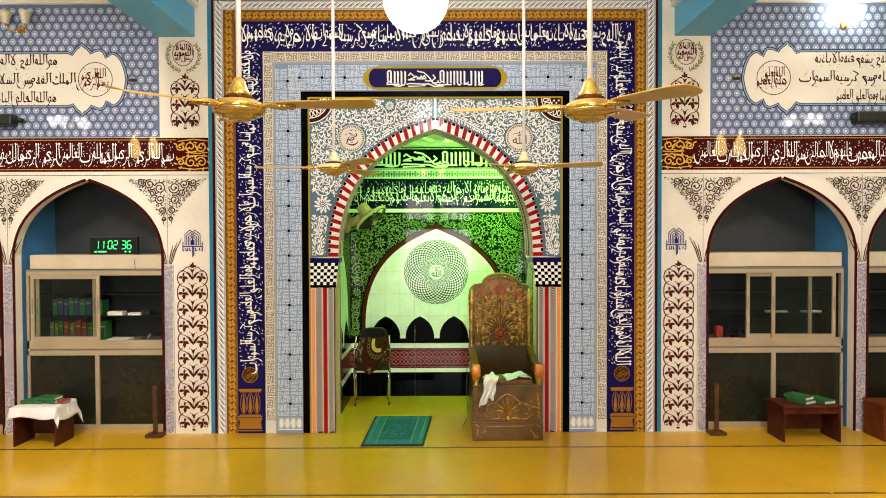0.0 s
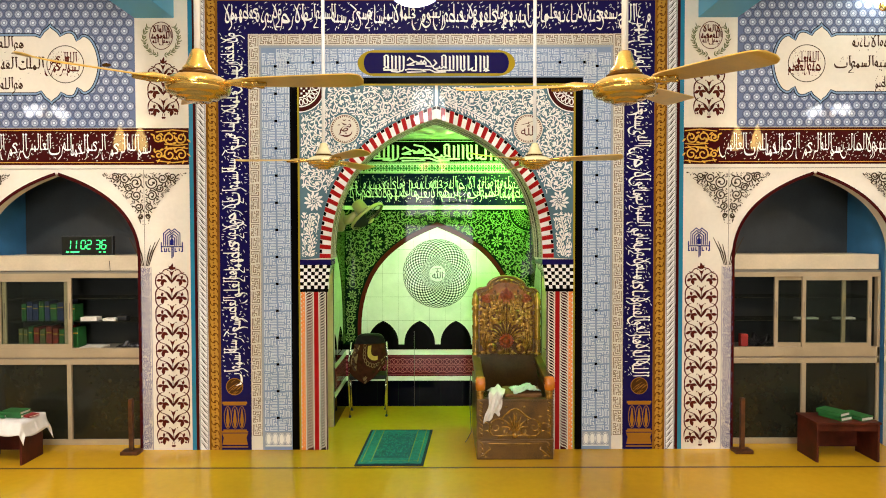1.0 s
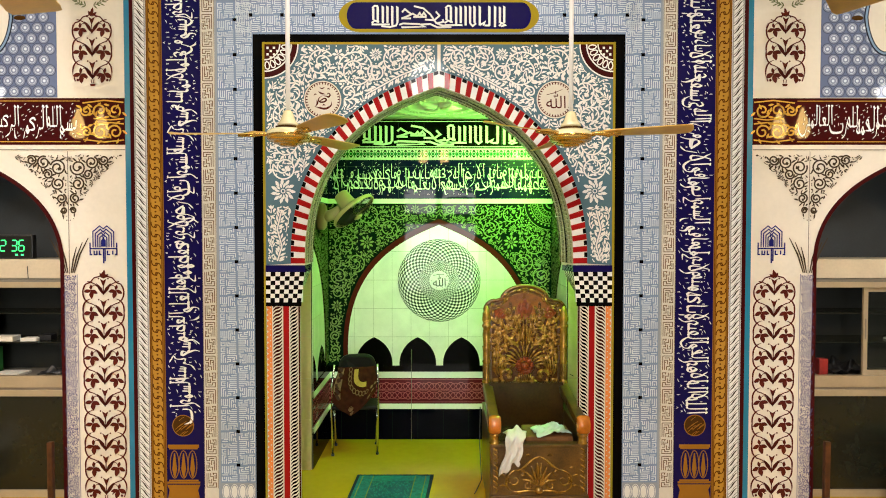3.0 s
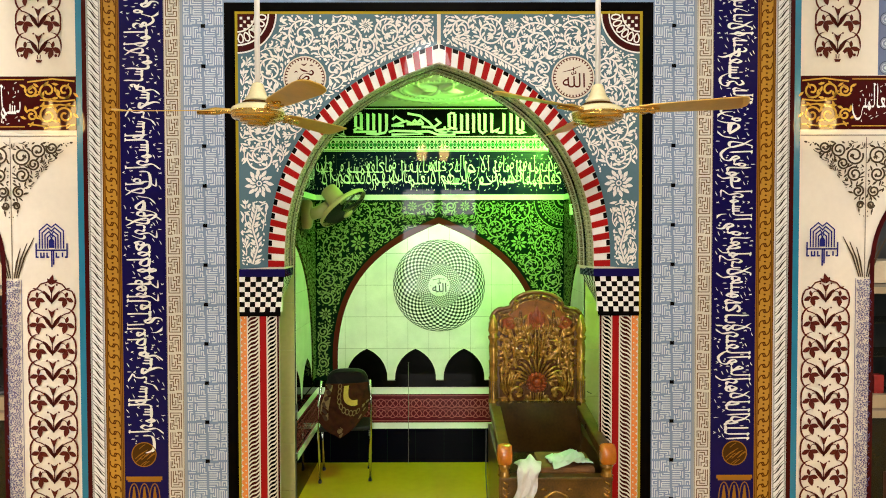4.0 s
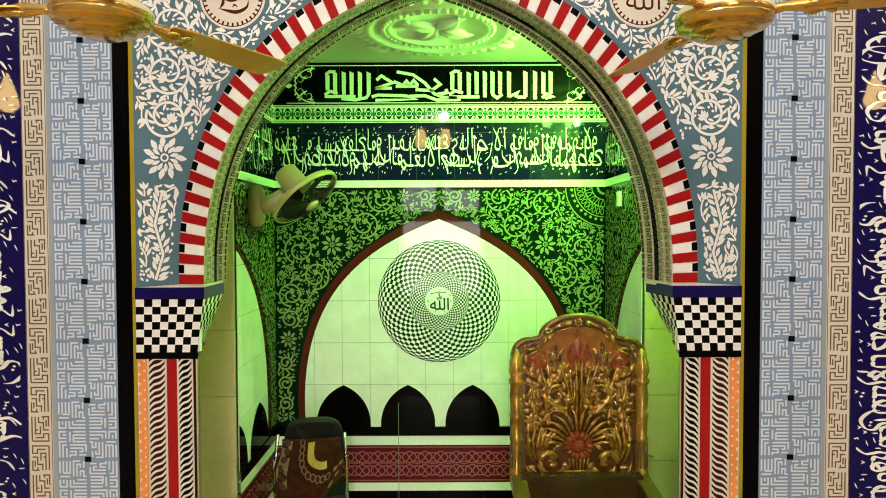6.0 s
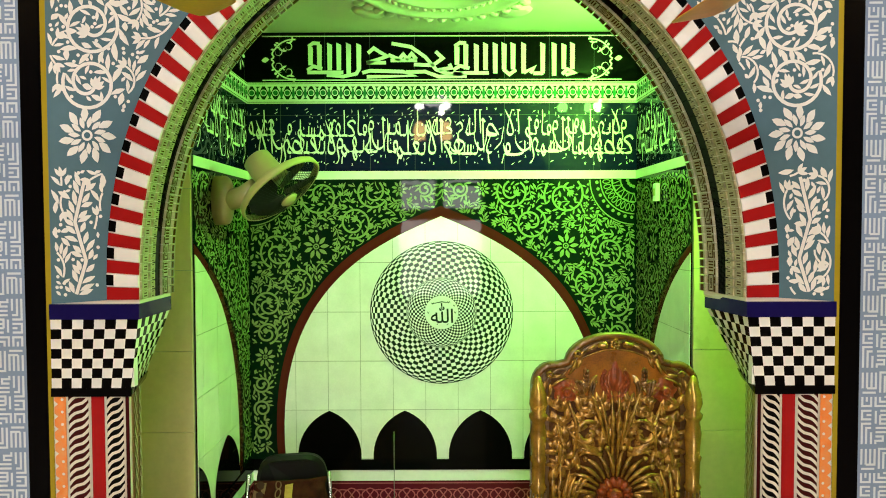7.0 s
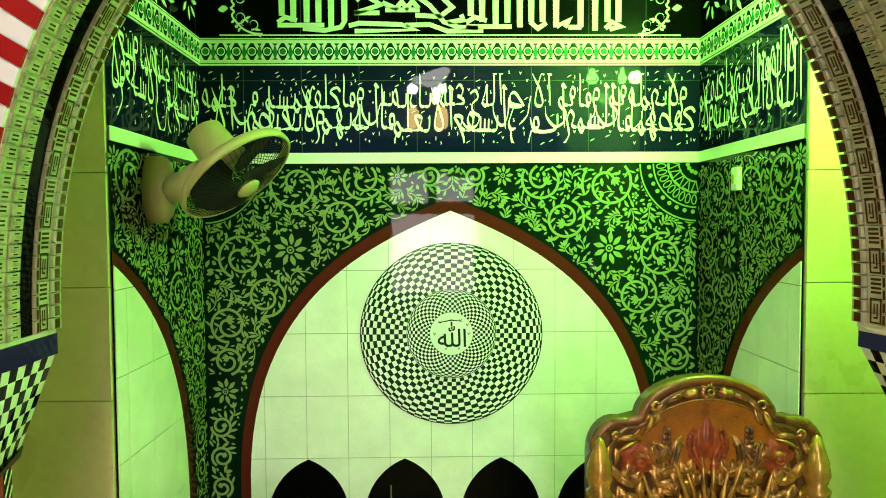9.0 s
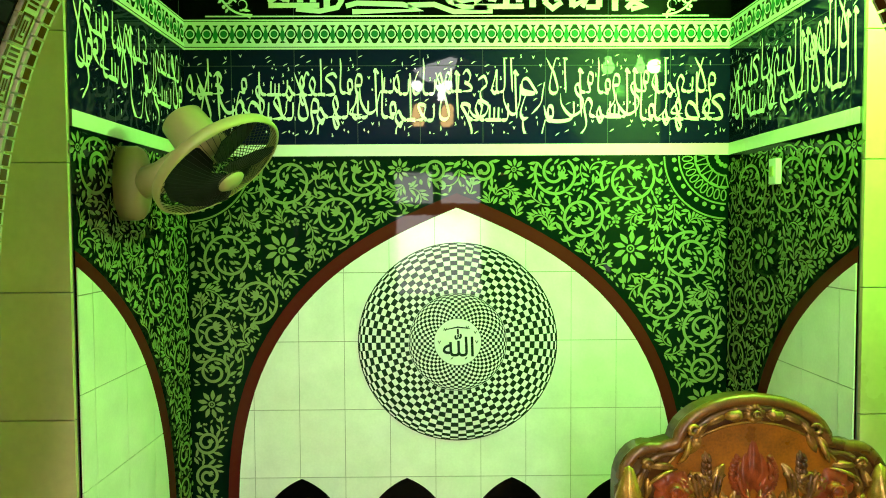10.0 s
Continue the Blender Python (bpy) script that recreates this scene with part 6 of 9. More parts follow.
def side_wall(sx):
    host = side_walls[sx]
    S = sx
    # stem panels on the pilaster, low and high
    F = front(0.0055, S)
    flower_panel(F, 2.527, 0.03, 1.775, 0.150, 0.178)
    flower_panel(F, 2.583, 3.165, 3.715, 0.140, 0.175)
    F.done("stem_panel", INK, host, "maroon stem and leaf panel")
    # lilac scroll strips beside the alcoves
    F = front(0.0055, S)
    for a, b in ((2.722, 2.836), (4.378, 4.490)):
        m, hw = (a + b) / 2, (b - a) / 2 * 0.86
        A = front(0.0055, S)
        foliage(A, lambda u, v: abs(u - m) < hw and 0.01 < v < 1.755, (a, b, 0.0, 1.76),
                [(m + (0.45 if k % 2 else -0.45) * hw, 0.05 + 0.0735 * k, 0.027, 1 if k % 2 else -1, 0.0 if k % 2 else math.pi) for k in range(24)], 0.030, 17, fill=3500)
        F.verts, F.faces = merge([(F.verts, F.faces), (A.verts, A.faces)])
        F.strip([(a, 0), (a, 1.76)], 0.004)
        F.strip([(b, 0), (b, 1.76)], 0.004)
    F.done("scroll_strip", LILAC, host, "lilac scrollwork strip", "stuff")
    # palm fans and hanging arabesques over the strips
    F = front(0.0055, S)
    rnd = random.Random(8)
    for m in (2.779, 4.434):
        F.strip([(m, 1.76), (m, 2.68)], 0.004)
        for s in (-1, 1):
            for k in range(3):
                ln = 0.17 + 0.03 * k
                F.strip([(m + s * (0.012 + 0.012 * k), 1.77), (m + s * (0.03 + 0.025 * k), 1.77 + ln * 0.6), (m + s * (0.055 + 0.045 * k), 1.77 + ln * 1.15)], 0.013, taper=2)
    for m in (2.779, 4.434):
        for e in (-1, 1):
            A = front(0.0055, S)

            def lace(u, v):
                d = (u - m) * e
                return 0.006 < d < 0.02 + 0.40 * max(0.0, (v - 2.08) / 0.57) ** 1.7 and 2.08 < v < 2.655 and u > 2.36
            foliage(A, lace, (m - 0.45, m + 0.45, 2.06, 2.67), [(m + e * x, z, r, e * tn, st) for x, z, r, tn, st in ((0.075, 2.56, 0.055, 1, 0.3), (0.18, 2.60, 0.045, -1, 2.0), (0.27, 2.615, 0.035, 1, 0.5), (0.075, 2.44, 0.045, -1, 1.0), (0.15, 2.51, 0.035, 1, 0.0), (0.05, 2.33, 0.035, 1, 2.0), (0.035, 2.24, 0.022, -1, 0.0))], 0.060, 5, fill=2600, pen=0.20)
            F.verts, F.faces = merge([(F.verts, F.faces), (A.verts, A.faces)])
    F.done("arabesque", INK_BROWN, host, "dark brown arabesque corner", "stuff")
    # blue square emblem on the pilaster
    F = front(0.0055)
    c, z0 = (-2.521 if sx < 0 else 2.50), 1.888
    for k, hw in enumerate((0.078, 0.060, 0.042, 0.026)):
        top = z0 + 0.235 - k * 0.024
        F.strip([(c - hw, z0 + 0.075), (c - hw, top - hw * 0.55), (c - hw * 0.35, top), (c, top - 0.022), (c + hw * 0.35, top), (c + hw, top - hw * 0.55), (c + hw, z0 + 0.075)], 0.0085)
    F.poly([(c - 0.018, z0 + 0.08), (c - 0.018, z0 + 0.125), (c, z0 + 0.15), (c + 0.018, z0 + 0.125), (c + 0.018, z0 + 0.08)])
    for spec in ("-.10,.11 -.10,.02 -.085,.02", "-.10,.065 .10,.065", ".10,.11 .10,.02 .085,.02", "-.07,.05 -.07,.02 -.05,.02 -.05,.05", "-.03,.05 -.03,.02 -.015,.02", ".03,.05 .03,.02 .05,.02", ".07,.05 .07,.02", "0,.065 0,-.045", ".012,.065 .012,-.03"):
        F.strip([(c + float(p.split(",")[0]), z0 + float(p.split(",")[1])) for p in spec.split()], 0.010, 0.0007)
    F.done("emblem", INK_BLUE, host, "dark blue square emblem")
    # dark edging round the alcoves
    for c in BAYS[sx]:
        F = front(0.006)
        for s in (-1, 1):
            F.strip([(c + s * (a + 0.012), b) for a, b in SIDE_HALF], 0.030)
        F.done("alcove_edging", MAROON, host, "dark maroon alcove edging")
    # maroon inscription band with gold ends
    x0, x1 = sorted((2.349 * sx, 6.05 * sx))
    b = slab("maroon_border", x0, x1, 2.730, 3.077, MAROON, host, "maroon inscription band")
    F = front(0.006)
    for z in (2.752, 3.055):
        F.rect(*sorted((2.68 * sx, 6.0 * sx)), z - 0.0025, z + 0.0025)
    G = front(0.006, S)
    for zc, e in ((2.825, 1), (2.985, -1)):
        for u, r, st, tn in ((2.42, 0.055, 0.3, 1), (2.53, 0.060, 2.0, -1), (2.635, 0.04, 0.5, 1)):
            G.strip([(u + r * (1 - 0.8 * q) * math.cos(st + tn * 8.2 * q), zc + e * r * (1 - 0.8 * q) * math.sin(st + tn * 8.2 * q)) for q in np.linspace(0, 1, 22)], 0.013)
            for k in range(5):
                G.leaf(u + r * math.cos(st + k * 1.3), zc + e * r * math.sin(st + k * 1.3), st + k * 1.3 + 0.8, 0.045, 0.020)
        G.strip([(2.355, zc - e * 0.06), (2.50, zc - e * 0.075), (2.66, zc - e * 0.055)], 0.010)
        G.strip([(2.355, zc + e * 0.06), (2.45, zc + e * 0.07), (2.58, zc + e * 0.06)], 0.010)
    F.verts, F.faces = merge([(F.verts, F.faces), (G.verts, G.faces)])
    F.done("gold_scroll", GOLD, b, "gold scroll ends and lines")
    F = front(0.006)
    if sx < 0:
        F.stacked("بسم الله الرحمن الرحيم الحمد لله رب العالمين الرحمن الرحيم مالك يوم الدين اياك نعبد واياك نستعين اهدنا الصراط المستقيم صراط الذين انعمت عليهم غير المغضوب عليهم", -5.95, -2.70, 2.768, 3.036, 0, marks=90, seed=4, rows=1, snug=0.62, pen=0.078, size=0.050, units=1.36, zig=0.14, stems=(1.05, 0.98), step=0.88, body=1.1)
    else:
        F.stacked("اهدنا الصراط المستقيم صراط الذين انعمت عليهم غير المغضوب عليهم ولا الضالين بسم الله الرحمن الرحيم الحمد لله رب العالمين الرحمن الرحيم", 2.72, 5.95, 2.768, 3.036, 0, marks=90, seed=5, rows=1, snug=0.62, pen=0.078, size=0.050, units=1.36, zig=0.14, stems=(1.05, 0.98), step=0.88, body=1.1)
    F.done("inscription", WHITE, b, "white cursive inscription")
    F = front(0.0055)
    F.rect(*sorted((2.349 * sx, 6.05 * sx)), 2.690, 2.695)
    F.done("thin_line", INK_BROWN, host)
    # upper roundel with laurel
    F = front(0.0055, S)
    c, z = 2.596, 3.944
    F.strip([(c + 0.108 * math.cos(a), z + 0.128 * math.sin(a)) for a in np.linspace(0, math.tau, 37)[:-1]], 0.007, closed=True)
    T = front(0.0055)
    for k, line in enumerate(("لا اله الا", "الله محمد", "رسول الله")):
        wide = (0.085, 0.100, 0.085)[k]
        T.stacked(line, sx * c - wide, sx * c + wide, z + 0.028 - 0.060 * k, z + 0.102 - 0.060 * k, marks=3, seed=50 + k, rows=1, snug=0.66, pen=0.15, zig=0, stems=(0.90, 0.90), body=1.25)
    T.done("roundel_script", INK, host, "maroon script in the roundel")
    F.done("roundel_print", INK, host, "maroon roundel ring")
    F = front(0.0055, S)
    for s in (-1, 1):
        arc = [(c + s * 0.165 * math.cos(a), z - 0.02 + 0.165 * math.sin(a)) for a in np.linspace(-1.4, 0.75, 16)]
        F.strip(arc, 0.005)
        for i in range(1, 16):
            (ax, az), (bx, bz) = arc[i - 1], arc[i]
            a = math.atan2(bz - az, bx - ax)
            for e in (-1, 1):
                F.leaf(ax, az, a + e * (0.55 + 0.25 * (i % 2)), 0.044 - 0.006 * (i % 3), 0.012)
    F.done("laurel", LEAFGREEN, host, "olive green laurel sprays")
    # blue upper wall with rows of rings
    x0, x1 = sorted((2.850 * sx, 8.0 * sx))
    up = slab("ring_tiles", x0, x1, 3.082, 4.447, RING_GAP, host, "grey blue tiles with rows of rings")
    F, G, D = front(0.006, S), front(0.0065, S), front(0.0068, S)
    for j in range(17):
        for i in range(24):
            u, v = 2.897 + (i + 0.5 * (j % 2)) * 0.0905, 3.126 + j * 0.0784
            F.disc(u, v, 0.0385, 16)
            D.ring(u, v, 0.0405, 0.0058, 16)
            G.ring(u, v, 0.0245, 0.0030, 14)
            G.disc(u, v, 0.0110, 8)
    F.done("ring_ground", RING_BLUE, up, "pale grey blue discs", "stuff")
    G.done("ring_print", PALE, up, "white rings", "stuff")
    D.done("ring_outline", RING_DARK, up, "dark blue ring outlines", "stuff")
    # cartouche with three lines
    def cart(inset):
        """The outline: a round end, a lobe, an ogee point and long straight sides; (outwards, up) from the round writing."""
        half = bezier((0.306, 0.0), (0.300, 0.09), (0.262, 0.235), (0.175, 0.258), 9)[:-1] + bezier((0.175, 0.258), (0.138, 0.264), (0.116, 0.244), (0.110, 0.216), 6)[:-1]
        half += bezier((0.110, 0.216), (0.104, 0.262), (0.074, 0.290), (0.040, 0.290), 7)[:-1] + bezier((0.040, 0.290), (0.006, 0.290), (-0.024, 0.282), (-0.033, 0.258), 6)[:-1]
        half += bezier((-0.033, 0.258), (-0.045, 0.304), (-0.090, 0.304), (-0.125, 0.353), 7)[:-1] + bezier((-0.125, 0.353), (-0.160, 0.304), (-0.205, 0.304), (-0.214, 0.248), 7)[:-1]
        half += [(-0.216, 0.248), (-0.240, 0.262), (-0.262, 0.266), (-2.5, 0.266)]
        m = np.array(half) * 1.10
        d = np.gradient(m, axis=0)
        d /= np.maximum(np.hypot(d[:, 0], d[:, 1]), 1e-9)[:, None]
        m = m + inset * np.stack([-d[:, 1], d[:, 0]], 1)
        m[0] = (0.3366 - inset, 0.002)
        m[-1] = (-2.75, 0.2926 - inset)
        m[:, 0] = np.minimum.accumulate(m[:, 0] - np.arange(len(m)) * 1e-6)
        return [(3.50 - a, 3.676, b) for a, b in m]

    def cart_face(F, inset):
        run = cart(inset)
        for (a, z, b), (a2, _, b2) in zip(run[:-1], run[1:]):
            base = len(F.verts)
            F.verts += [F.at(a, z - b, 0), F.at(a2, z - b2, 0), F.at(a2, z + b2, 0), F.at(a, z + b, 0)]
            F.faces.append((base, base + 1, base + 2, base + 3) if S > 0 else (base + 3, base + 2, base + 1, base))

    for inset, h, m, nm, lab in ((0.0, 0.0075, CART_LINE, "cartouche_outline", "dark outline of the cartouche"), (0.009, 0.0085, BLUE_EDGE, "cartouche_edge", "pale blue band round the cartouche"), (0.024, 0.0095, CART_LINE, "cartouche_line", "dark inner line")):
        F = front(h, S)
        cart_face(F, inset)
        F.done(nm, m, host, lab)
    F = front(0.0105, S)
    cart_face(F, 0.031)
    car = F.done("cartouche", CREAM, host, "cream scalloped cartouche with script")
    F = front(0.012, S)
    F.ring(3.50, 3.676, 0.174, 0.008, 40)
    F.done("cartouche_ring", INK_BROWN, car)
    F = front(0.012)
    lines = ("هو الله الذي لا اله الا هو عالم الغيب والشهادة", "الملك القدوس السلام المومن المهيمن العزيز", "هو الله الخالق البارئ المصور له الاسماء الحسنى") if sx < 0 else ("له ما في السموات وما في الارض من ذا الذي يشفع عنده الا باذنه", "ولا يحيطون بشي من علمه الا بما شاء وسع كرسيه السموات", "والارض ولا يوده حفظهما وهو العلي العظيم")
    for k, (line, ends) in enumerate(zip(lines, (((-5.4, -3.885), (-5.4, -3.70), (-5.4, -3.90)) if sx < 0 else ((3.92, 5.9), (3.77, 5.9), (4.15, 5.2))))):
        F.stacked(line, ends[0], ends[1], 3.770 - k * 0.19, 3.945 - k * 0.19, marks=10, seed=40 + k, rows=1, snug=0.70, pen=0.112, units=1.30, zig=0, stems=(0.96, 0.96), body=1.3)
    F.done("cartouche_lines", CART_INK, car)
    F = front(0.012)
    F.stacked("بسم الله الرحمن الرحيم" if sx < 0 else "صدق الله العلي العظيم", sx * 3.50 - 0.138, sx * 3.50 + 0.138, 3.556, 3.800, marks=14, seed=44, snug=0.80, pen=0.110, units=2.10, size=0.05, stems=(0.90, 0.80))
    F.done("cartouche_roundel", INK, car, "maroon round writing")


CART_INK = mat("cartouche_ink", (0.06, 0.028, 0.016), **TILE)
RING_GAP = mat("ring_ground_blue", (0.145, 0.185, 0.31), **TILE)
RING_BLUE = mat("ring_disc_blue", (0.25, 0.29, 0.40), **TILE)
RING_DARK = mat("ring_gap_blue", (0.075, 0.095, 0.155), **TILE)
BLUE_EDGE = mat("cartouche_blue", (0.22, 0.33, 0.48), **TILE)
CART_LINE = mat("cartouche_outline", (0.018, 0.022, 0.035), **TILE)
both(side_wall)


# ---------------------------------------------------------------- the carved seat
def carved_seat():
    t = thing("minbar_seat", "gilded carved wooden throne seat with red flowers", "throne", at=pose(0.7175, 6.18, 0))
    W, D = 0.352, 0.90      # half width, depth
    part("base", box_bm(-W, W, 0.0, D, 0.0, 0.175, 0.008), WOOD, t, "plain brown wooden base block")
    part("front_panel", box_bm(-W + 0.012, W - 0.012, 0.012, 0.06, 0.185, 0.545, 0.006), WOOD, t, "front panel with carved shell")
    part("front_ledge", box_bm(-W - 0.004, W + 0.004, -0.004, 0.05, 0.172, 0.188, 0.004), WOOD, t)
    part("front_rail", box_bm(-W + 0.005, W - 0.005, 0.0, 0.075, 0.535, 0.560, 0.006), WOOD, t)
    for s in (-1, 1):
        part("side_panel", box_bm(*sorted((s * W, s * (W - 0.045))), 0.03, D, 0.175, 0.62, 0.006), WOOD, t)
        # sloping arm ending in a round knob
        y0, y1 = 0.03, 0.80
        bm = box_bm(*sorted((s * (W + 0.002), s * (W - 0.075))), y0, y1, 0.60, 0.67, 0.012)
        for vv in bm.verts:
            q = (vv.co.y - y0) / (y1 - y0)
            vv.co.z += 0.055 + 0.10 * q + (0.03 * math.sin(q * math.pi) * -1)
        arm = part("armrest", bm, WOOD, t, "sloping brown armrest")
        v, f = lathe([(0.0, -0.050), (0.040, -0.050), (0.054, -0.042), (0.060, -0.025), (0.060, 0.025), (0.054, 0.042), (0.0, 0.048)], 32, pose(s * (W - 0.036), 0.012, 0.700, 0, 90, 0) @ Matrix.Diagonal((1.12, 0.95, 0.95, 1)))
        mesh_part("arm_knob", v, f, WOOD_KNOB, arm, "shiny orange rounded arm knob", True)
        v, f = lathe([(0.034, 0.0), (0.040, 0.008), (0.030, 0.020), (0.032, 0.055), (0.042, 0.066), (0.030, 0.078), (0.034, 0.100), (0.0, 0.105)], 20, pose(s * (W - 0.036), 0.035, 0.555))
        mesh_part("arm_post", v, f, WOOD_GOLD, t, smooth=True)
        # carved side borders of the front
        pieces = []
        for k in range(8):
            z = 0.21 + 0.04 * k
            pieces.append(tube([(s * (W - 0.040) + 0.016 * math.sin(q * 5), 0.008, z + 0.05 * q) for q in np.linspace(0, 1, 8)], [0.003, 0.006, 0.008, 0.008, 0.008, 0.007, 0.005, 0.003], 6))
        for k in range(3):
            pieces.append(tube([(s * (W - 0.045) + 0.014 * math.sin(q * 5), -0.002, 0.03 + 0.045 * k + 0.05 * q) for q in np.linspace(0, 1, 8)], [0.003, 0.006, 0.008, 0.008, 0.008, 0.007, 0.005, 0.003], 6))
        for piece in pieces:
            mesh_part("carved_scroll", *piece, WOOD_GOLD, t, smooth=True)
    # both boards get their shade from the darker wood colour
    part("seat_board", box_bm(-W + 0.045, W - 0.045, 0.06, 0.80, 0.44, 0.475), SEAT_WOOD, t, "olive brown seat board with the seat's shade in its colour")
    part("seat_back_board", box_bm(-W + 0.045, W - 0.045, 0.70, 0.76, 0.44, 0.83), SEAT_WOOD, t, "plain board under the backrest, shade put into its colour")
    # palmette on the front, framed by an ogee of two scrolls
    def swell(pts, fat, y=0.006):
        run = even(pts, 16)
        return tube([(float(x), y, float(z)) for x, z in run], [0.3 * fat + 0.7 * fat * math.sin(math.pi * (0.08 + 0.84 * i / 16)) for i in range(17)], 7)

    pieces = []
    for s in (-1, 1):
        pieces.append(swell(bezier((0.0, 0.470), (s * 0.075, 0.455), (s * 0.085, 0.385), (s * 0.165, 0.370), 14), 0.011))
        pieces.append(swell(bezier((s * 0.155, 0.375), (s * 0.245, 0.365), (s * 0.262, 0.255), (s * 0.195, 0.222), 14), 0.011))
        pieces.append(swell(bezier((s * 0.195, 0.222), (s * 0.130, 0.205), (s * 0.060, 0.245), (0.0, 0.212), 14), 0.010))
        for cx, cz, R0, st, tn in ((0.175, 0.300, 0.048, 0.6, -6.0), (0.085, 0.262, 0.034, 2.4, 5.6), (0.120, 0.345, 0.026, 1.2, 5.0)):
            pieces.append(tube([(s * (cx + R0 * (1 - 0.8 * q) * math.cos(st + tn * q)), 0.008, cz + R0 * (1 - 0.8 * q) * math.sin(st + tn * q)) for q in np.linspace(0, 1, 16).tolist()], [0.010 - 0.006 * q for q in np.linspace(0, 1, 16).tolist()], 6))
        for k in range(4):
            a = 0.10 + 0.34 * k
            pieces.append(swell([(s * 0.008, 0.262), (s * 0.075 * math.sin(a), 0.262 + 0.085 * math.cos(a)), (s * 0.145 * math.sin(a) * 0.9, 0.262 + 0.165 * math.cos(a) - 0.010 * k)], 0.012))
        for x, z in ((0.215, 0.385), (0.245, 0.330), (0.240, 0.255), (0.120, 0.200), (0.060, 0.475)):
            pieces.append(swell([(s * x, z), (s * (x + 0.020), z + 0.012), (s * (x + 0.038), z + 0.004)], 0.007))
        # leaf in the lower corner of the base
        for k in range(4):
            pieces.append(swell([(s * 0.325, 0.025), (s * (0.290 - 0.022 * k), 0.040 + 0.020 * k), (s * (0.255 - 0.004 * k), 0.030 + 0.030 * k)], 0.007, -0.003))
    pieces.append(swell([(-0.250, 0.150), (0.0, 0.146), (0.250, 0.150)], 0.006, -0.003))
    pieces.append(lathe([(0.0, -0.012), (0.022, -0.010), (0.032, 0), (0.02, 0.010), (0, 0.012)], 14, pose(0, 0.004, 0.225, 90)))
    for piece in pieces:
        mesh_part("palmette_lobe", *piece, WOOD_GOLD, t, "gilded carved palmette lobe", True)
    # backrest: three lobed slab with a raised rim
    YB = 0.80

    def lobes(k):
        right = [(0.345 * k, 0.80), (0.345 * k, 1.36)] + [((0.26 + 0.085 * math.cos(a)) * k, 1.40 + 0.105 * math.sin(a) * k) for a in np.linspace(0, 1.75, 8)] + [(0.200 * k * math.cos(a), 1.502 + 0.126 * math.sin(a) * k - 0.02 * (1 - k)) for a in np.linspace(0.10, math.pi / 2, 9)]
        return right + [(-x, z) for x, z in reversed(right[:-1])]

    def slab_mesh(pts, y0, y1):
        n = len(pts)
        verts = [(x, y0, z) for x, z in pts] + [(x, y1, z) for x, z in pts]
        return verts, [tuple(range(n)), tuple(range(2 * n - 1, n - 1, -1))] + [(i, i + n, (i + 1) % n + n, (i + 1) % n) for i in range(n)]

    back = mesh_part("backrest", *slab_mesh(lobes(1.0), YB, YB + 0.07), WOOD, t, "tall three lobed carved backrest")
    mesh_part("back_rim", *tube([(x, YB, z) for x, z in lobes(0.985)[1:-1]], 0.016, 8), BRONZE, back, smooth=True)
    mesh_part("inner_rim", *tube([(x, YB - 0.004, z) for x, z in [p for p in lobes(0.84)[2:-2]]], 0.008, 8), WOOD, back, smooth=True)
    # amber field inside the rim, darkened for the shade between the leaves
    mesh_part("back_field", *slab_mesh([(x * 0.97, 0.02 + z * 0.985) for x, z in lobes(0.82)], YB - 0.003, YB + 0.004), WOOD_PANEL, back, "amber lacquered field")

    crown = [(0.235 * math.cos(a) * (0.80 + 0.20 * abs(math.cos(a))), 1.40 + (0.165 if math.sin(a) > 0 else 0.055) * math.sin(a)) for a in np.linspace(0, math.tau, 33)[:-1].tolist()]
    mesh_part("crown_field", *slab_mesh(crown, YB - 0.006, YB + 0.003), WOOD_CROWN, back, "orange lacquered field round the crown flower")

    def frond(pts, fat, n=12, y=-0.008):
        """A fleshy leaf or stem along a few points, thick in the middle."""
        run = even(bezier(*pts, 16) if len(pts) == 4 else pts, n)
        return tube([(float(x), YB + y - 0.012 * math.sin(math.pi * i / n), float(z)) for i, (x, z) in enumerate(run)], [max(0.002, fat * math.sin(math.pi * (0.10 + 0.86 * i / n)) ** 0.8) for i in range(n + 1)], 7)

    def curl(cx, cz, R, start, turns, fat, s):
        run = [(s * (cx + R * (1 - 0.80 * q) * math.cos(start + turns * q)), cz + R * (1 - 0.80 * q) * math.sin(start + turns * q)) for q in np.linspace(0, 1, 22).tolist()]
        return tube([(x, YB - 0.014, z) for x, z in run], [fat * (0.45 + 0.65 * math.sin(math.pi * (0.1 + 0.8 * i / 21))) for i in range(22)], 7)

    def blade(x, z, ang, L, W, bend=0.25):
        """A carved leaf: raised lobes on both sides of a sunk midrib."""
        verts, faces, n = [], [], 7
        for i in range(n + 1):
            q = i / n
            wd = W * (math.sin(math.pi * (0.06 + 0.92 * q ** 0.8)) ** 0.8) * (1 + 0.16 * math.sin(q * 22))
            g = ang + bend * q
            cx, cz = x + L * q * math.cos(ang + bend * q * 0.5), z + L * q * math.sin(ang + bend * q * 0.5)
            rise = math.sin(math.pi * (0.15 + 0.8 * q))
            for e, up in ((-1, 0.0), (-0.55, 0.018), (0, 0.008), (0.55, 0.018), (1, 0.0)):
                verts.append((cx - e * wd / 2 * math.sin(g), YB - 0.003 - up * rise, cz + e * wd / 2 * math.cos(g)))
        for i in range(n):
            for k in range(4):
                a = i * 5 + k
                faces.append((a, a + 1, a + 6, a + 5))
        return verts, faces

    pieces = []
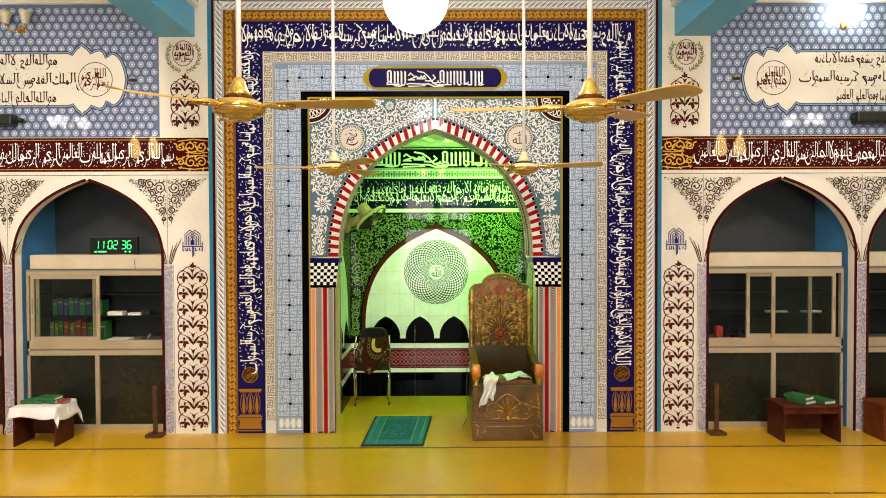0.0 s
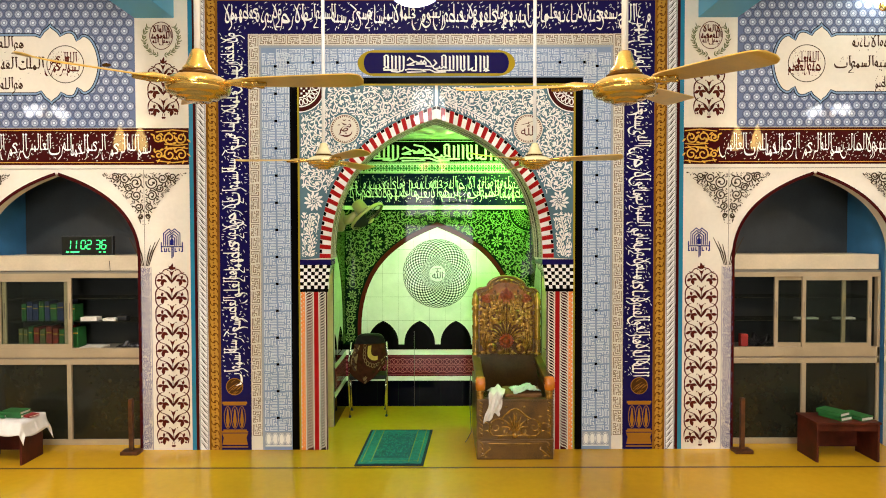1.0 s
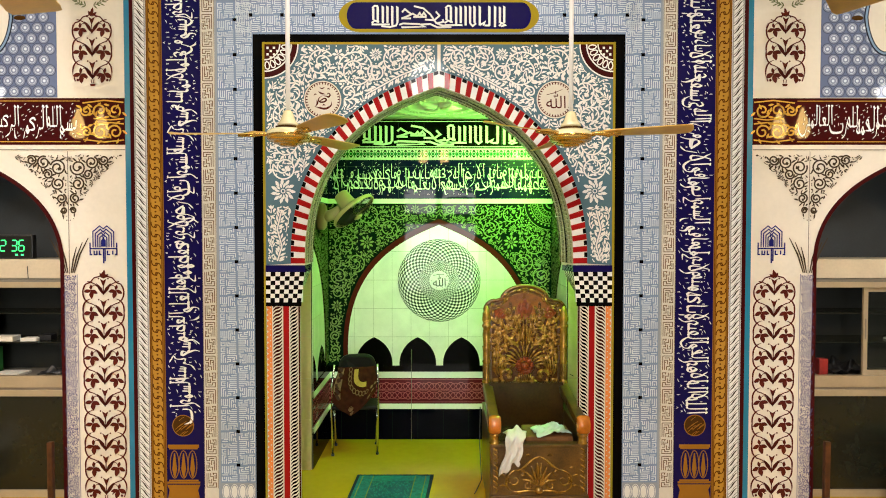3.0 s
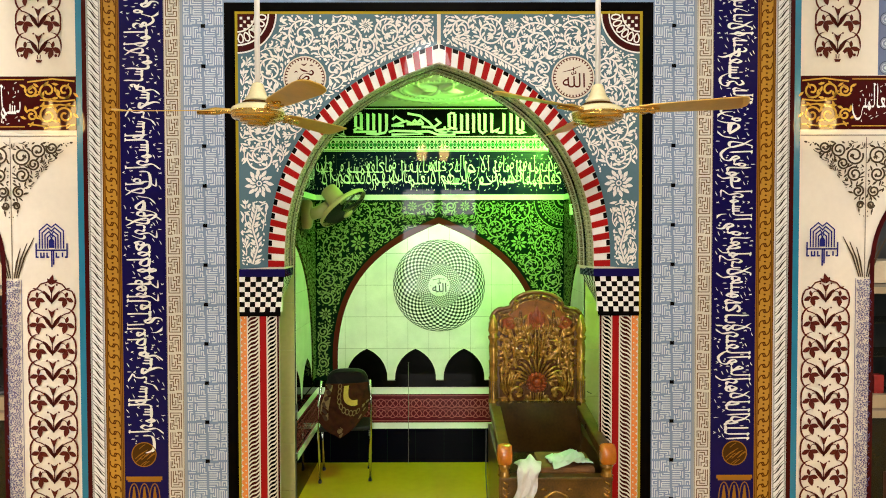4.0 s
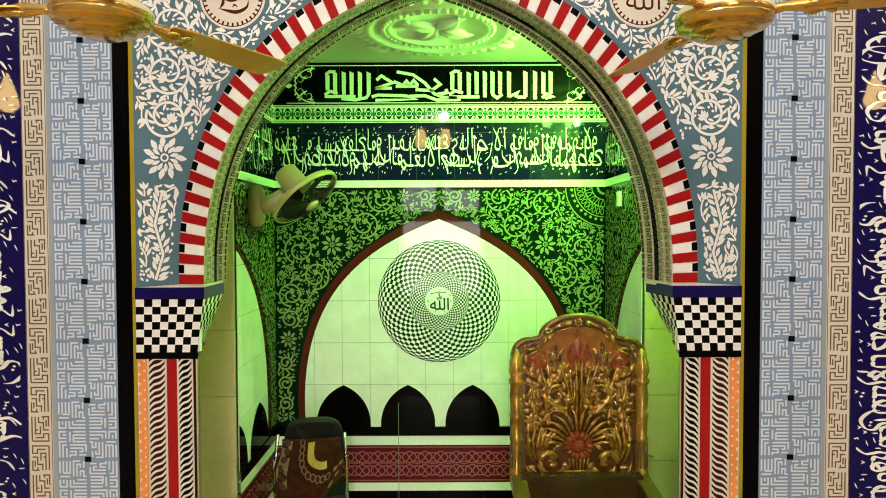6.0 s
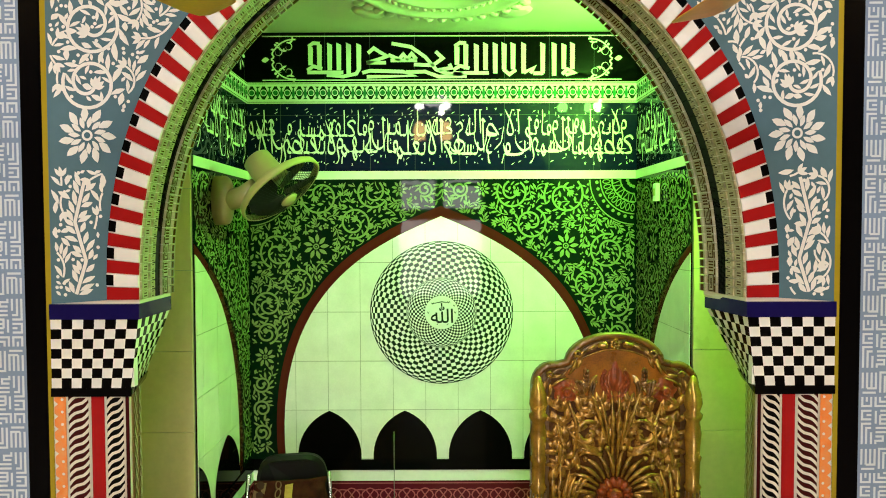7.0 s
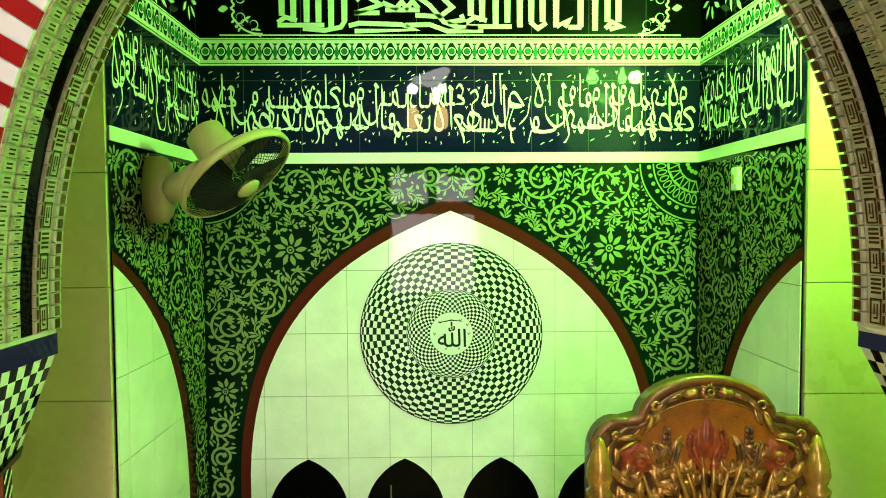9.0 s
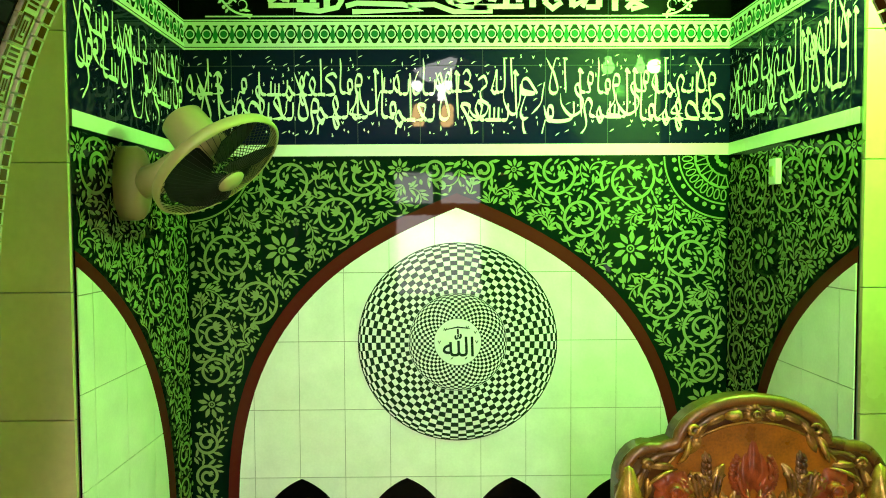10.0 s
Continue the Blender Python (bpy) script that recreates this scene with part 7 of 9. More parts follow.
    for s in (-1, 1):
        # great volutes at the foot and the leaves that sweep up from them
        pieces.append(curl(0.145, 0.875, 0.078, 3.6, 7.6, 0.017, s))
        pieces.append(curl(0.150, 0.885, 0.030, 0.5, 5.0, 0.014, s))
        for k in range(6):
            pieces.append(frond([(s * (0.225 - 0.012 * k), 0.86 + 0.012 * k), (s * (0.275 - 0.020 * k), 0.93 + 0.012 * k), (s * (0.255 - 0.030 * k), 1.00 + 0.012 * k), (s * (0.262 - 0.036 * k), 1.085 - 0.012 * k)], 0.0115))
        for k in range(4):
            pieces.append(frond([(s * (0.07 + 0.04 * k), 0.805), (s * (0.10 + 0.04 * k), 0.790), (s * (0.14 + 0.04 * k), 0.80), (s * (0.17 + 0.035 * k), 0.825 + 0.012 * k)], 0.009))
        # ribs that fan out over the great flower
        for k in range(7):
            g = 0.10 + k * 0.235
            c, d = math.sin(g), math.cos(g)
            pieces.append(frond([(s * 0.075 * c, 0.955 + 0.075 * d), (s * 0.12 * c, 0.97 + 0.12 * d), (s * 0.165 * c, 0.98 + 0.15 * d), (s * (0.205 * c + 0.02), 0.985 + 0.165 * d - 0.018 * k * 0.4)], 0.0105))
        # curled leaves at middle height
        pieces.append(curl(0.115, 1.215, 0.058, 2.2, -6.6, 0.014, s))
        for k in range(5):
            pieces.append(frond([(s * 0.050, 1.12 + 0.006 * k), (s * (0.09 + 0.012 * k), 1.13 + 0.01 * k), (s * (0.125 + 0.014 * k), 1.16 + 0.010 * k), (s * (0.150 + 0.014 * k), 1.115 + 0.034 * k)], 0.010))
        # stems to the crown, the tulip and the rose, and leaves along them
        for foot, bend, tip, fat in (((0.010, 1.10), (0.012, 1.28), (0.018, 1.42), 0.010), ((0.022, 1.14), (0.045, 1.30), (0.070, 1.38), 0.009), ((0.030, 1.16), (0.070, 1.30), (0.122, 1.44), 0.009), ((0.175, 1.10), (0.160, 1.25), (0.200, 1.37), 0.0095), ((0.245, 1.04), (0.225, 1.18), (0.250, 1.30), 0.009)):
            pieces.append(frond([(s * foot[0], foot[1]), (s * bend[0], bend[1]), (s * tip[0], tip[1])], fat, 14))
        for x, z, ang in ((0.045, 1.26, 0.5), (0.085, 1.30, 1.9), (0.050, 1.34, 1.0), (0.095, 1.36, 0.7), (0.150, 1.31, 2.2), (0.150, 1.24, 0.7), (0.195, 1.27, 0.8), (0.215, 1.31, 1.2), (0.195, 1.19, 0.5), (0.170, 1.16, 2.3), (0.235, 1.25, 1.9), (0.255, 1.20, 1.1), (0.205, 1.11, 1.9), (0.235, 1.13, 0.9), (0.262, 1.33, 1.7), (0.225, 1.075, 0.9), (0.020, 1.24, 1.0), (0.020, 1.18, 1.0), (0.105, 1.405, 1.3), (0.150, 1.375, 1.6)):
            for e in (-0.55, 0.55):
                g = ang + e
                pieces.append(blade(s * x, z, g if s > 0 else math.pi - g, 0.066, 0.030, s * e * 0.9))
        # small sprigs in the open field
        for x, z, ang in ((0.060, 1.20, 1.9), (0.070, 1.245, 0.4), (0.100, 1.285, 1.2), (0.130, 1.275, 0.3), (0.175, 1.225, 1.5), (0.140, 1.335, 1.5), (0.225, 1.205, 0.6), (0.255, 1.155, 1.7), (0.180, 1.07, 0.9), (0.240, 1.085, 1.5), (0.265, 1.265, 1.6), (0.235, 1.345, 2.4), (0.165, 1.40, 1.7), (0.075, 1.345, 1.5), (0.030, 1.315, 1.2), (0.085, 1.165, 0.2), (0.120, 1.150, 0.5), (0.205, 1.15, 1.2)):
            for e in (-0.75, 0.0, 0.75):
                g = ang + e
                pieces.append(blade(s * x, z, g if s > 0 else math.pi - g, 0.046, 0.020, s * e * 0.5))
        # broad acanthus round the volutes and the fan
        for x, z, ang, L, W in ((0.255, 0.90, 1.5, 0.10, 0.046), (0.265, 1.00, 1.65, 0.10, 0.042), (0.215, 0.965, 1.9, 0.10, 0.042), (0.175, 0.955, 1.2, 0.085, 0.038), (0.205, 1.03, 0.9, 0.080, 0.036), (0.130, 0.93, 2.4, 0.06, 0.030), (0.085, 0.86, 3.6, 0.06, 0.032), (0.215, 0.84, -0.3, 0.07, 0.034), (0.150, 1.07, 1.1, 0.08, 0.036), (0.085, 1.13, 0.7, 0.085, 0.036), (0.055, 1.15, 1.5, 0.085, 0.034), (0.020, 1.16, 1.45, 0.10, 0.032), (0.120, 1.19, 2.3, 0.06, 0.030), (0.160, 1.23, 2.6, 0.05, 0.026), (0.130, 1.255, 0.6, 0.05, 0.026)):
            pieces.append(blade(s * x, z, ang if s > 0 else math.pi - ang, L, W, s * 0.5))
        # beads above the ribs
        for k in range(5):
            pieces.append(lathe([(0.0, -0.013), (0.009, -0.010), (0.013, 0.0), (0.009, 0.010), (0.0, 0.013)], 10, pose(s * (0.035 + 0.030 * k), YB - 0.014, 1.155 - 0.010 * k * k * 0.5)))
        # sprays that lie along the rim: bud, long leaf, curl
        pieces.append(lathe([(0.0, -0.026), (0.008, -0.024), (0.015, -0.010), (0.013, 0.004), (0.016, 0.012), (0.006, 0.018), (0.0, 0.026)], 12, pose(s * 0.052, YB - 0.012, 1.588, 0, -s * 82, 0)))
        for x, z, g, L, W, b in ((0.030, 1.590, 0.5, 0.03, 0.012, 0.4), (0.030, 1.586, -0.4, 0.03, 0.012, -0.4), (0.072, 1.585, -0.22, 0.062, 0.018, -0.55), (0.120, 1.566, -0.60, 0.060, 0.018, -0.6), (0.140, 1.540, -1.35, 0.060, 0.022, 0.4), (0.165, 1.530, -0.75, 0.045, 0.016, -0.6), (0.205, 1.455, 0.15, 0.070, 0.018, -0.35), (0.262, 1.448, 0.55, 0.035, 0.014, 0.6), (0.285, 1.440, -1.10, 0.070, 0.020, -0.4), (0.272, 1.425, -1.75, 0.055, 0.018, 0.5)):
            pieces.append(blade(s * x, z, g if s > 0 else math.pi - g, L, W, s * b))
        pieces.append(curl(0.158, 1.548, 0.017, 2.6, -5.2, 0.0065, s))
        pieces.append(curl(0.276, 1.462, 0.016, 3.0, -5.0, 0.0065, s))
        pieces.append(frond([(s * 0.165, 1.528), (s * 0.172, 1.505), (s * 0.180, 1.480), (s * 0.196, 1.462)], 0.008))
        pieces.append(frond([(s * 0.196, 1.448), (s * 0.230, 1.446), (s * 0.258, 1.434), (s * 0.276, 1.400)], 0.006))
    # the small rose at the top of the rim
    for k in range(6):
        a = math.tau * k / 6 + 0.3
        pieces.append(blade(0.006 * math.cos(a), 1.592 + 0.006 * math.sin(a), a, 0.024, 0.022, 0.5))
    pieces.append(tube([(0.008 * math.cos(a), YB - 0.024, 1.592 + 0.008 * math.sin(a)) for a in np.linspace(0, 5.6, 12).tolist()], 0.004, 6))
    # bead that parts the rim from the field
    pieces.append(tube([(x, YB - 0.006, z + 0.004) for x, z in crown[1:16]], 0.0042, 6))
    pieces.append(tube([(-0.095, YB - 0.016, 0.822), (0.095, YB - 0.016, 0.822)], 0.010, 8))
    for k in range(7):
        g = math.pi + (k + 0.5) * math.pi / 7
        pieces.append(frond([(0.012 * math.cos(g), 0.815), (0.045 * math.cos(g), 0.812 + 0.02 * math.sin(g)), (0.062 * math.cos(g), 0.812 + 0.045 * math.sin(g))], 0.009, 6))
    for k in range(6):
        pieces.append(tube([(-0.04 + 0.016 * k, YB - 0.012, 0.832), (-0.05 + 0.020 * k, YB - 0.012, 0.89)], 0.006, 6))
    mesh_part("back_carving", *merge(pieces), WOOD_GOLD, back, "gilded carved foliage", True)

    # red flowers
    def flower(x, z, r, petals, m=WOOD_RED):
        pieces = [lathe([(0.0, -0.030), (r * 0.30, -0.027), (r * 0.44, -0.016), (r * 0.46, 0.0)], 20, pose(x, YB - 0.006, z, 90) @ Matrix.Diagonal((1, 1, -1, 1)))]
        pieces.append(tube([(x + r * 0.30 * math.cos(a), YB - 0.034, z + r * 0.30 * math.sin(a)) for a in np.linspace(0, 5.6, 16).tolist()], 0.0045, 6))
        for k in range(petals):
            a = math.tau * k / petals
            if petals > 9:
                pieces.append(lathe([(0.0, -0.5), (0.35, -0.42), (0.5, -0.1), (0.42, 0.3), (0.0, 0.5)], 8, pose(x + r * 0.74 * math.cos(a), YB - 0.010, z + r * 0.74 * math.sin(a), 0, -math.degrees(a), 0) @ Matrix.Diagonal((r * 0.62, 0.034, r * 0.40, 1))))
            else:
                pieces.append(blade(x + r * 0.18 * math.cos(a), z + r * 0.18 * math.sin(a), a, r * 0.95, r * 0.95, 0.35))
                pieces.append(blade(x, z, a + 0.45, r * 0.68, r * 0.60, 0.35))
        mesh_part("carved_flower", *merge(pieces), m, back, "red lacquered carved flower", True)
    flower(0, 0.955, 0.076, 15)
    flower(-0.205, 1.395, 0.050, 7)
    flower(0.205, 1.395, 0.050, 7)
    # the crown flower: a flame of petals in a ruffled bell
    pieces = []
    for s in (-1, 1):
        for x, z, ang, L, W, b in ((0.003, 1.395, 1.52, 0.128, 0.036, 0.10), (0.008, 1.390, 1.05, 0.100, 0.034, 0.85), (0.010, 1.385, 0.65, 0.078, 0.030, 1.2), (0.006, 1.400, 1.40, 0.075, 0.018, 0.3)):
            pieces.append(blade(s * x, z, ang if s > 0 else math.pi - ang, L, W, s * b))
        for k in range(11):
            q = k / 10
            x, z = 0.006 + 0.042 * math.sin(math.pi * (0.10 + 0.62 * q)), 1.372 + 0.098 * q
            g = -0.9 + 1.9 * q
            pieces.append(blade(s * x, z, g if s > 0 else math.pi - g, 0.019, 0.016, s * 0.5))
        run = [(s * (0.003 + 0.041 * math.sin(math.pi * (0.06 + 0.64 * q))), YB - 0.012, 1.366 + 0.100 * q) for q in np.linspace(0, 1, 12).tolist()]
        pieces.append(tube(run, [0.006 + 0.003 * math.sin(i * 2.2) for i in range(12)], 7))
    mesh_part("crown_flower", *merge(pieces), WOOD_RED, back, "red lacquered lotus flower in a ruffled bell", True)
    # tulips: a curling cup with a budding sprig
    for s in (-1, 1):
        pieces = []
        cx, cz = s * 0.122, 1.402
        for e in (-1, 1):
            for w in (1.0, 0.62):
                pieces.append(tube([(cx + e * w * px, YB - 0.014, cz + pz) for px, pz in bezier((0.003, -0.034), (0.040, -0.030), (0.020, 0.024), (0.046, 0.034), 12)], [0.0035 + 0.0042 * math.sin(math.pi * (0.1 + 0.8 * i / 12)) for i in range(13)], 7))
            for k in range(4):
                g = math.pi / 2 - e * (0.55 - 0.05 * k)
                pieces.append(blade(cx + e * 0.003, cz + 0.012 + 0.016 * k, g, 0.027, 0.011, e * 0.4))
        pieces.append(blade(cx, cz - 0.010, math.pi / 2, 0.050, 0.022, 0.0))
        pieces.append(blade(cx, cz + 0.066, math.pi / 2 + 0.1, 0.028, 0.012, 0.0))
        for piece in pieces:
            mesh_part("tulip_petal", *piece, WOOD_DARK, back, "dark bronzed tulip petal", True)
    # turned posts with pointed finials
    for s in (-1, 1):
        v, f = lathe([(0.0, 0.80), (0.030, 0.80), (0.032, 0.825), (0.024, 0.84), (0.025, 0.98), (0.031, 0.995), (0.024, 1.01), (0.027, 1.10), (0.031, 1.12), (0.024, 1.13), (0.030, 1.22), (0.024, 1.27), (0.032, 1.285), (0.034, 1.30), (0.024, 1.312), (0.033, 1.345), (0.029, 1.385), (0.010, 1.455), (0.0, 1.462)], 20, pose(s * 0.322, YB - 0.016, 0) @ Matrix.Diagonal((1.18, 1.18, 1, 1)))
        post = mesh_part("back_post", v, f, WOOD_POST, t, "turned gilded post with finial", True)
        pieces = [tube([(s * 0.322 + 0.031 * math.cos(a), YB - 0.016 - 0.031 * abs(math.sin(a)), 0.845), (s * 0.322 + 0.031 * math.cos(a), YB - 0.016 - 0.031 * abs(math.sin(a)), 0.975)], 0.0035, 5) for a in np.linspace(0.2, math.pi - 0.2, 6)]
        for piece in pieces:
            mesh_part("flute", *piece, WOOD, post, smooth=True)
    return t


carved_seat()


def crumpled(name, label, category, at, w, d, h, m, seed, drop=0.0, turn=0.0):
    """A loosely crumpled cloth."""
    t = thing(name, label, category, at=at)
    n = 26
    verts = []
    for i in range(n + 1):
        for j in range(n + 1):
            x, y = (i / n - 0.5), (j / n - 0.5)
            r = noise.noise(Vector((x * 3.1 + seed, y * 3.1, seed))) * 0.6 + noise.noise(Vector((x * 8 + seed, y * 8, 3))) * 0.3
            fall = max(0.0, -0.1 - y) * 2.6
            edge = 1 + 0.16 * noise.noise(Vector((x * 5, y * 5, seed + 9)))
            c, s = math.cos(turn), math.sin(turn)
            px, py, pz = x * w * edge, (y if drop == 0 else max(y, -0.1)) * d * edge, h * (0.45 + r) * max(0.15, 1 - 1.6 * (x * x + y * y)) - drop * fall * 0.24
            if drop:
                py -= 0.012 * (fall > 0) + 0.02 * math.sin(9 * x + 2 * r) * fall
            verts.append((c * px - s * py, s * px + c * py, max(pz, -10 if drop else 0.003)))
    faces = [(i * (n + 1) + j, (i + 1) * (n + 1) + j, (i + 1) * (n + 1) + j + 1, i * (n + 1) + j + 1) for i in range(n) for j in range(n)]
    ob = mesh_part("fabric", verts, faces, m, t, smooth=True)
    mod = ob.modifiers.new("thick", "SOLIDIFY")
    mod.thickness = 0.004
    return t


cush = thing("seat_cushion", "brown folded cushion lying on the throne seat", "cushion", at=pose(0.80, 6.42, 0.475))
part("cushion_body", box_bm(-0.17, 0.18, -0.15, 0.15, 0.055, 0.115, 0.025), CUSHION, cush)
part("folded_cloth", box_bm(-0.16, 0.19, -0.17, 0.15, 0.0, 0.055, 0.02), NAVY_CLOTH, cush, "dark blue folded cloth")
crumpled("folded_scarf", "pale mint cloth crumpled on the cushion", "cloth", pose(0.83, 6.36, 0.592, 0, 0, 12), 0.27, 0.20, 0.085, CLOTH_MINT, 4)
t = thing("white_towel", "white cloth hanging over the throne's front rail", "cloth", at=pose(0.535, 6.165, 0.56))
n, verts = 28, []
for i in range(n + 1):
    u = i / n
    # down the front: a broad bunch on the rail, a waist and a flared end that leans aside
    wide = 0.078 - 0.016 * math.sin(math.pi * min(1, max(0, u - 0.15) * 1.3)) ** 2 + 0.012 * noise.noise(Vector((u * 4, 1.7, 2)))
    cx = 0.012 - 0.035 * u + 0.012 * math.sin(5 * u)
    for j in range(n + 1):
        v = j / n * 2 - 1
        fold = 0.013 * math.sin(6.5 * v + 4 * u) + 0.024 * noise.noise(Vector((v * 2.2, u * 4.5, 3))) + 0.008 * noise.noise(Vector((v * 6, u * 11, 5)))
        if u < 0.3:
            q = u / 0.3
            y, z = 0.12 - 0.135 * q, 0.055 + 0.060 * math.sin(math.pi * q) * (1 - 0.8 * v * v)
        else:
            q = (u - 0.3) / 0.7
            y, z = -0.015 - 0.010 * q, 0.055 - 0.215 * q + 0.055 * v * q - 0.05 * noise.noise(Vector((v * 1.8, 4.0, 1))) * q
        verts.append((cx + wide * v + 0.006 * math.sin(12 * u), y + (fold - 0.012 if u > 0.25 else 0.4 * fold), z + (0.5 * fold if u < 0.3 else 0.15 * fold)))
ob = mesh_part("fabric", verts, [(i * (n + 1) + j, (i + 1) * (n + 1) + j, (i + 1) * (n + 1) + j + 1, i * (n + 1) + j + 1) for i in range(n) for j in range(n)], CLOTH_WHITE, t, smooth=True)
ob.modifiers.new("thick", "SOLIDIFY").thickness = 0.004

# ---------------------------------------------------------------- prayer rug
rug = thing("prayer_rug", "teal woven prayer rug with yellow lines on the floor", "rug", at=pose(0, 0, 0))
RX0, RX1, RY0, RY1 = -0.712, -0.050, 6.035, 7.027


def rug_layer(name, inset, h, m, label=""):
    bm = bmesh.new()
    n = 14
    grid = [[bm.verts.new((RX0 + inset + (RX1 - RX0 - 2 * inset) * i / n, RY0 + inset + (RY1 - RY0 - 2 * inset) * j / n, h + 0.0025 * (1 + noise.noise(Vector((i * 0.5, j * 0.5, 1)))))) for j in range(n + 1)] for i in range(n + 1)]
    for i in range(n):
        for j in range(n):
            bm.faces.new((grid[i][j], grid[i + 1][j], grid[i + 1][j + 1], grid[i][j + 1]))
    return part(name, bm, m, rug, label)


part("rug_base", box_bm(RX0, RX1, RY0, RY1, 0.0015, 0.009, 0.002), RUG_NAVY, rug, "dark blue rug edge")
rug_layer("rug_border", 0.026, 0.0095, RUG_TEAL, "teal patterned border")
rug_layer("rug_field", 0.155, 0.0145, RUG_BLUE, "blue rug field")
G = Flat((0, 0, 0.0165), (1, 0, 0), (0, 1, 0))
G.n = Vector((0, 0, 1))
for q in (0.060, 0.150):
    for x in (RX0 + q, RX1 - q):
        G.strip([(x, RY0 + 0.05), (x, RY1 - 0.05)], 0.008, 0.003)
G.strip([(RX0 + 0.05, RY0 + 0.07), (RX1 - 0.05, RY0 + 0.07)], 0.007, 0.003)
G.done("rug_line", RUG_YELLOW, rug, "thin yellow woven lines")
G = Flat((0, 0, 0.0185), (1, 0, 0), (0, 1, 0))
G.n = Vector((0, 0, 1))
rnd = random.Random(12)
for k in range(260):
    x, y = rnd.uniform(RX0 + 0.17, RX1 - 0.17), rnd.uniform(RY0 + 0.16, RY1 - 0.16)
    G.leaf(x, y, math.pi / 2 + rnd.uniform(-0.5, 0.5), 0.05, 0.013, 0.1, 0.003)
for k in range(90):
    for x in (RX0 + 0.105, RX1 - 0.105):
        G.leaf(x + rnd.uniform(-0.03, 0.03), RY0 + 0.08 + k * 0.0093, rnd.uniform(0, 6.28), 0.026, 0.012, 0.2, 0.003)
G.done("rug_motif", RUG_TEAL, rug, "teal woven motifs", "stuff")
pieces = []
for k in range(120):
    x = RX0 + 0.005 + (RX1 - RX0 - 0.01) * k / 119
    pieces.append(tube([(x, RY1 - 0.002, 0.005), (x + rnd.uniform(-0.006, 0.006), RY1 + rnd.uniform(0.012, 0.024), 0.003)], 0.0022, 4))
    pieces.append(tube([(x, RY0 + 0.002, 0.005), (x + rnd.uniform(-0.006, 0.006), RY0 - rnd.uniform(0.008, 0.018), 0.003)], 0.0022, 4))
fringe = tagged(mesh_part("fringe", *merge(pieces), RUG_NAVY, rug, "dark blue fringe"), kind="stuff")


# skew and taper the rug to fit the camera's view
for ob in rug.children:
    for vert in ob.data.vertices:
        q, r = (RY1 - vert.co.y) / (RY1 - RY0), (vert.co.x - RX0) / (RX1 - RX0)
        vert.co.x += 0.012 * (1 - q) * (1 - r) - q * (0.025 + 0.045 * r)


# ---------------------------------------------------------------- draped chair in the niche
chair = thing("visitor_chair", "chrome and black chair draped with a brown patterned cloth", "chair", at=pose(-0.785, 7.50, 0, 0, 0, 6))
for s in (-1, 1):
    mesh_part("rear_leg", *tube([(s * 0.205, 0.02, 0.008), (s * 0.215, 0.01, 0.42), (s * 0.215, -0.005, 0.62), (s * 0.195 + 0.012, -0.035, 0.86)], 0.0105, 10), CHROME, chair, "chrome tube leg", True)
    mesh_part("front_leg", *tube([(s * 0.195, 0.30, 0.008), (s * 0.205, 0.29, 0.22), (s * 0.205, 0.26, 0.43)], 0.0105, 10), CHROME, chair, "chrome tube leg", True)
    mesh_part("seat_rail", *tube([(s * 0.212, 0.01, 0.42), (s * 0.205, 0.26, 0.43)], 0.0095, 10), CHROME, chair, smooth=True)
    for y, z in ((0.02, 0.0), (0.30, 0.0)):
        v, f = lathe([(0.0, 0.0), (0.014, 0.0), (0.014, 0.02), (0.0, 0.02)], 10, pose(s * (0.205 if y < 0.1 else 0.195), y, 0))
        mesh_part("foot_cap", v, f, BLACK_PLASTIC, chair)
part("seat", box_bm(-0.21, 0.21, 0.0, 0.28, 0.425, 0.465, 0.015), BLACK_VINYL, chair, "black padded seat")
bm = bmesh.new()
ring = []
for k in range(40):
    a = math.tau * k / 40
    cx, cz = math.copysign(abs(math.cos(a)) ** 0.55, math.cos(a)), math.copysign(abs(math.sin(a)) ** 0.55, math.sin(a))
    ring.append((0.025 + cx * (0.178 - 0.018 * cz), 0.785 + 0.175 * cz))
layers = []
for y, k in ((0.012, 0.90), (0.0, 1.0), (-0.030, 1.0), (-0.045, 0.90)):
    layers.append([bm.verts.new((0.025 + (x - 0.025) * k, y - 0.030 * (z - 0.62) / 0.25 + 0.04 * (x / 0.2) ** 2, 0.785 + (z - 0.785) * k)) for x, z in ring])
for low, top in zip(layers, layers[1:]):
    for k in range(40):
        bm.faces.new((low[k], low[(k + 1) % 40], top[(k + 1) % 40], top[k]))
bm.faces.new(layers[0])
bm.faces.new(list(reversed(layers[-1])))
part("backrest", bm, BLACK_VINYL, chair, "black padded backrest")


def drape(u, v):
    """A point of the cloth over the backrest: u across, v from the top down."""
    low = float(np.interp(u, (0, 0.25, 0.45, 0.75, 1.0), (0.30, 0.40, 0.47, 0.34, 0.24)))
    x = -0.150 - 0.065 * v * (1 - u) + 0.350 * u + 0.010 * math.sin(9 * v + 3 * u)
    z = 0.850 - low * v - 0.012 * math.sin(11 * u) * v
    y = -0.104 + 0.03 * v - 0.020 * math.sin(7 * u + 2) * v - 0.03 * v + 0.012 * noise.noise(Vector((u * 6, v * 6, 2))) + 0.03 * (x / 0.2) ** 2
    return x, y, z


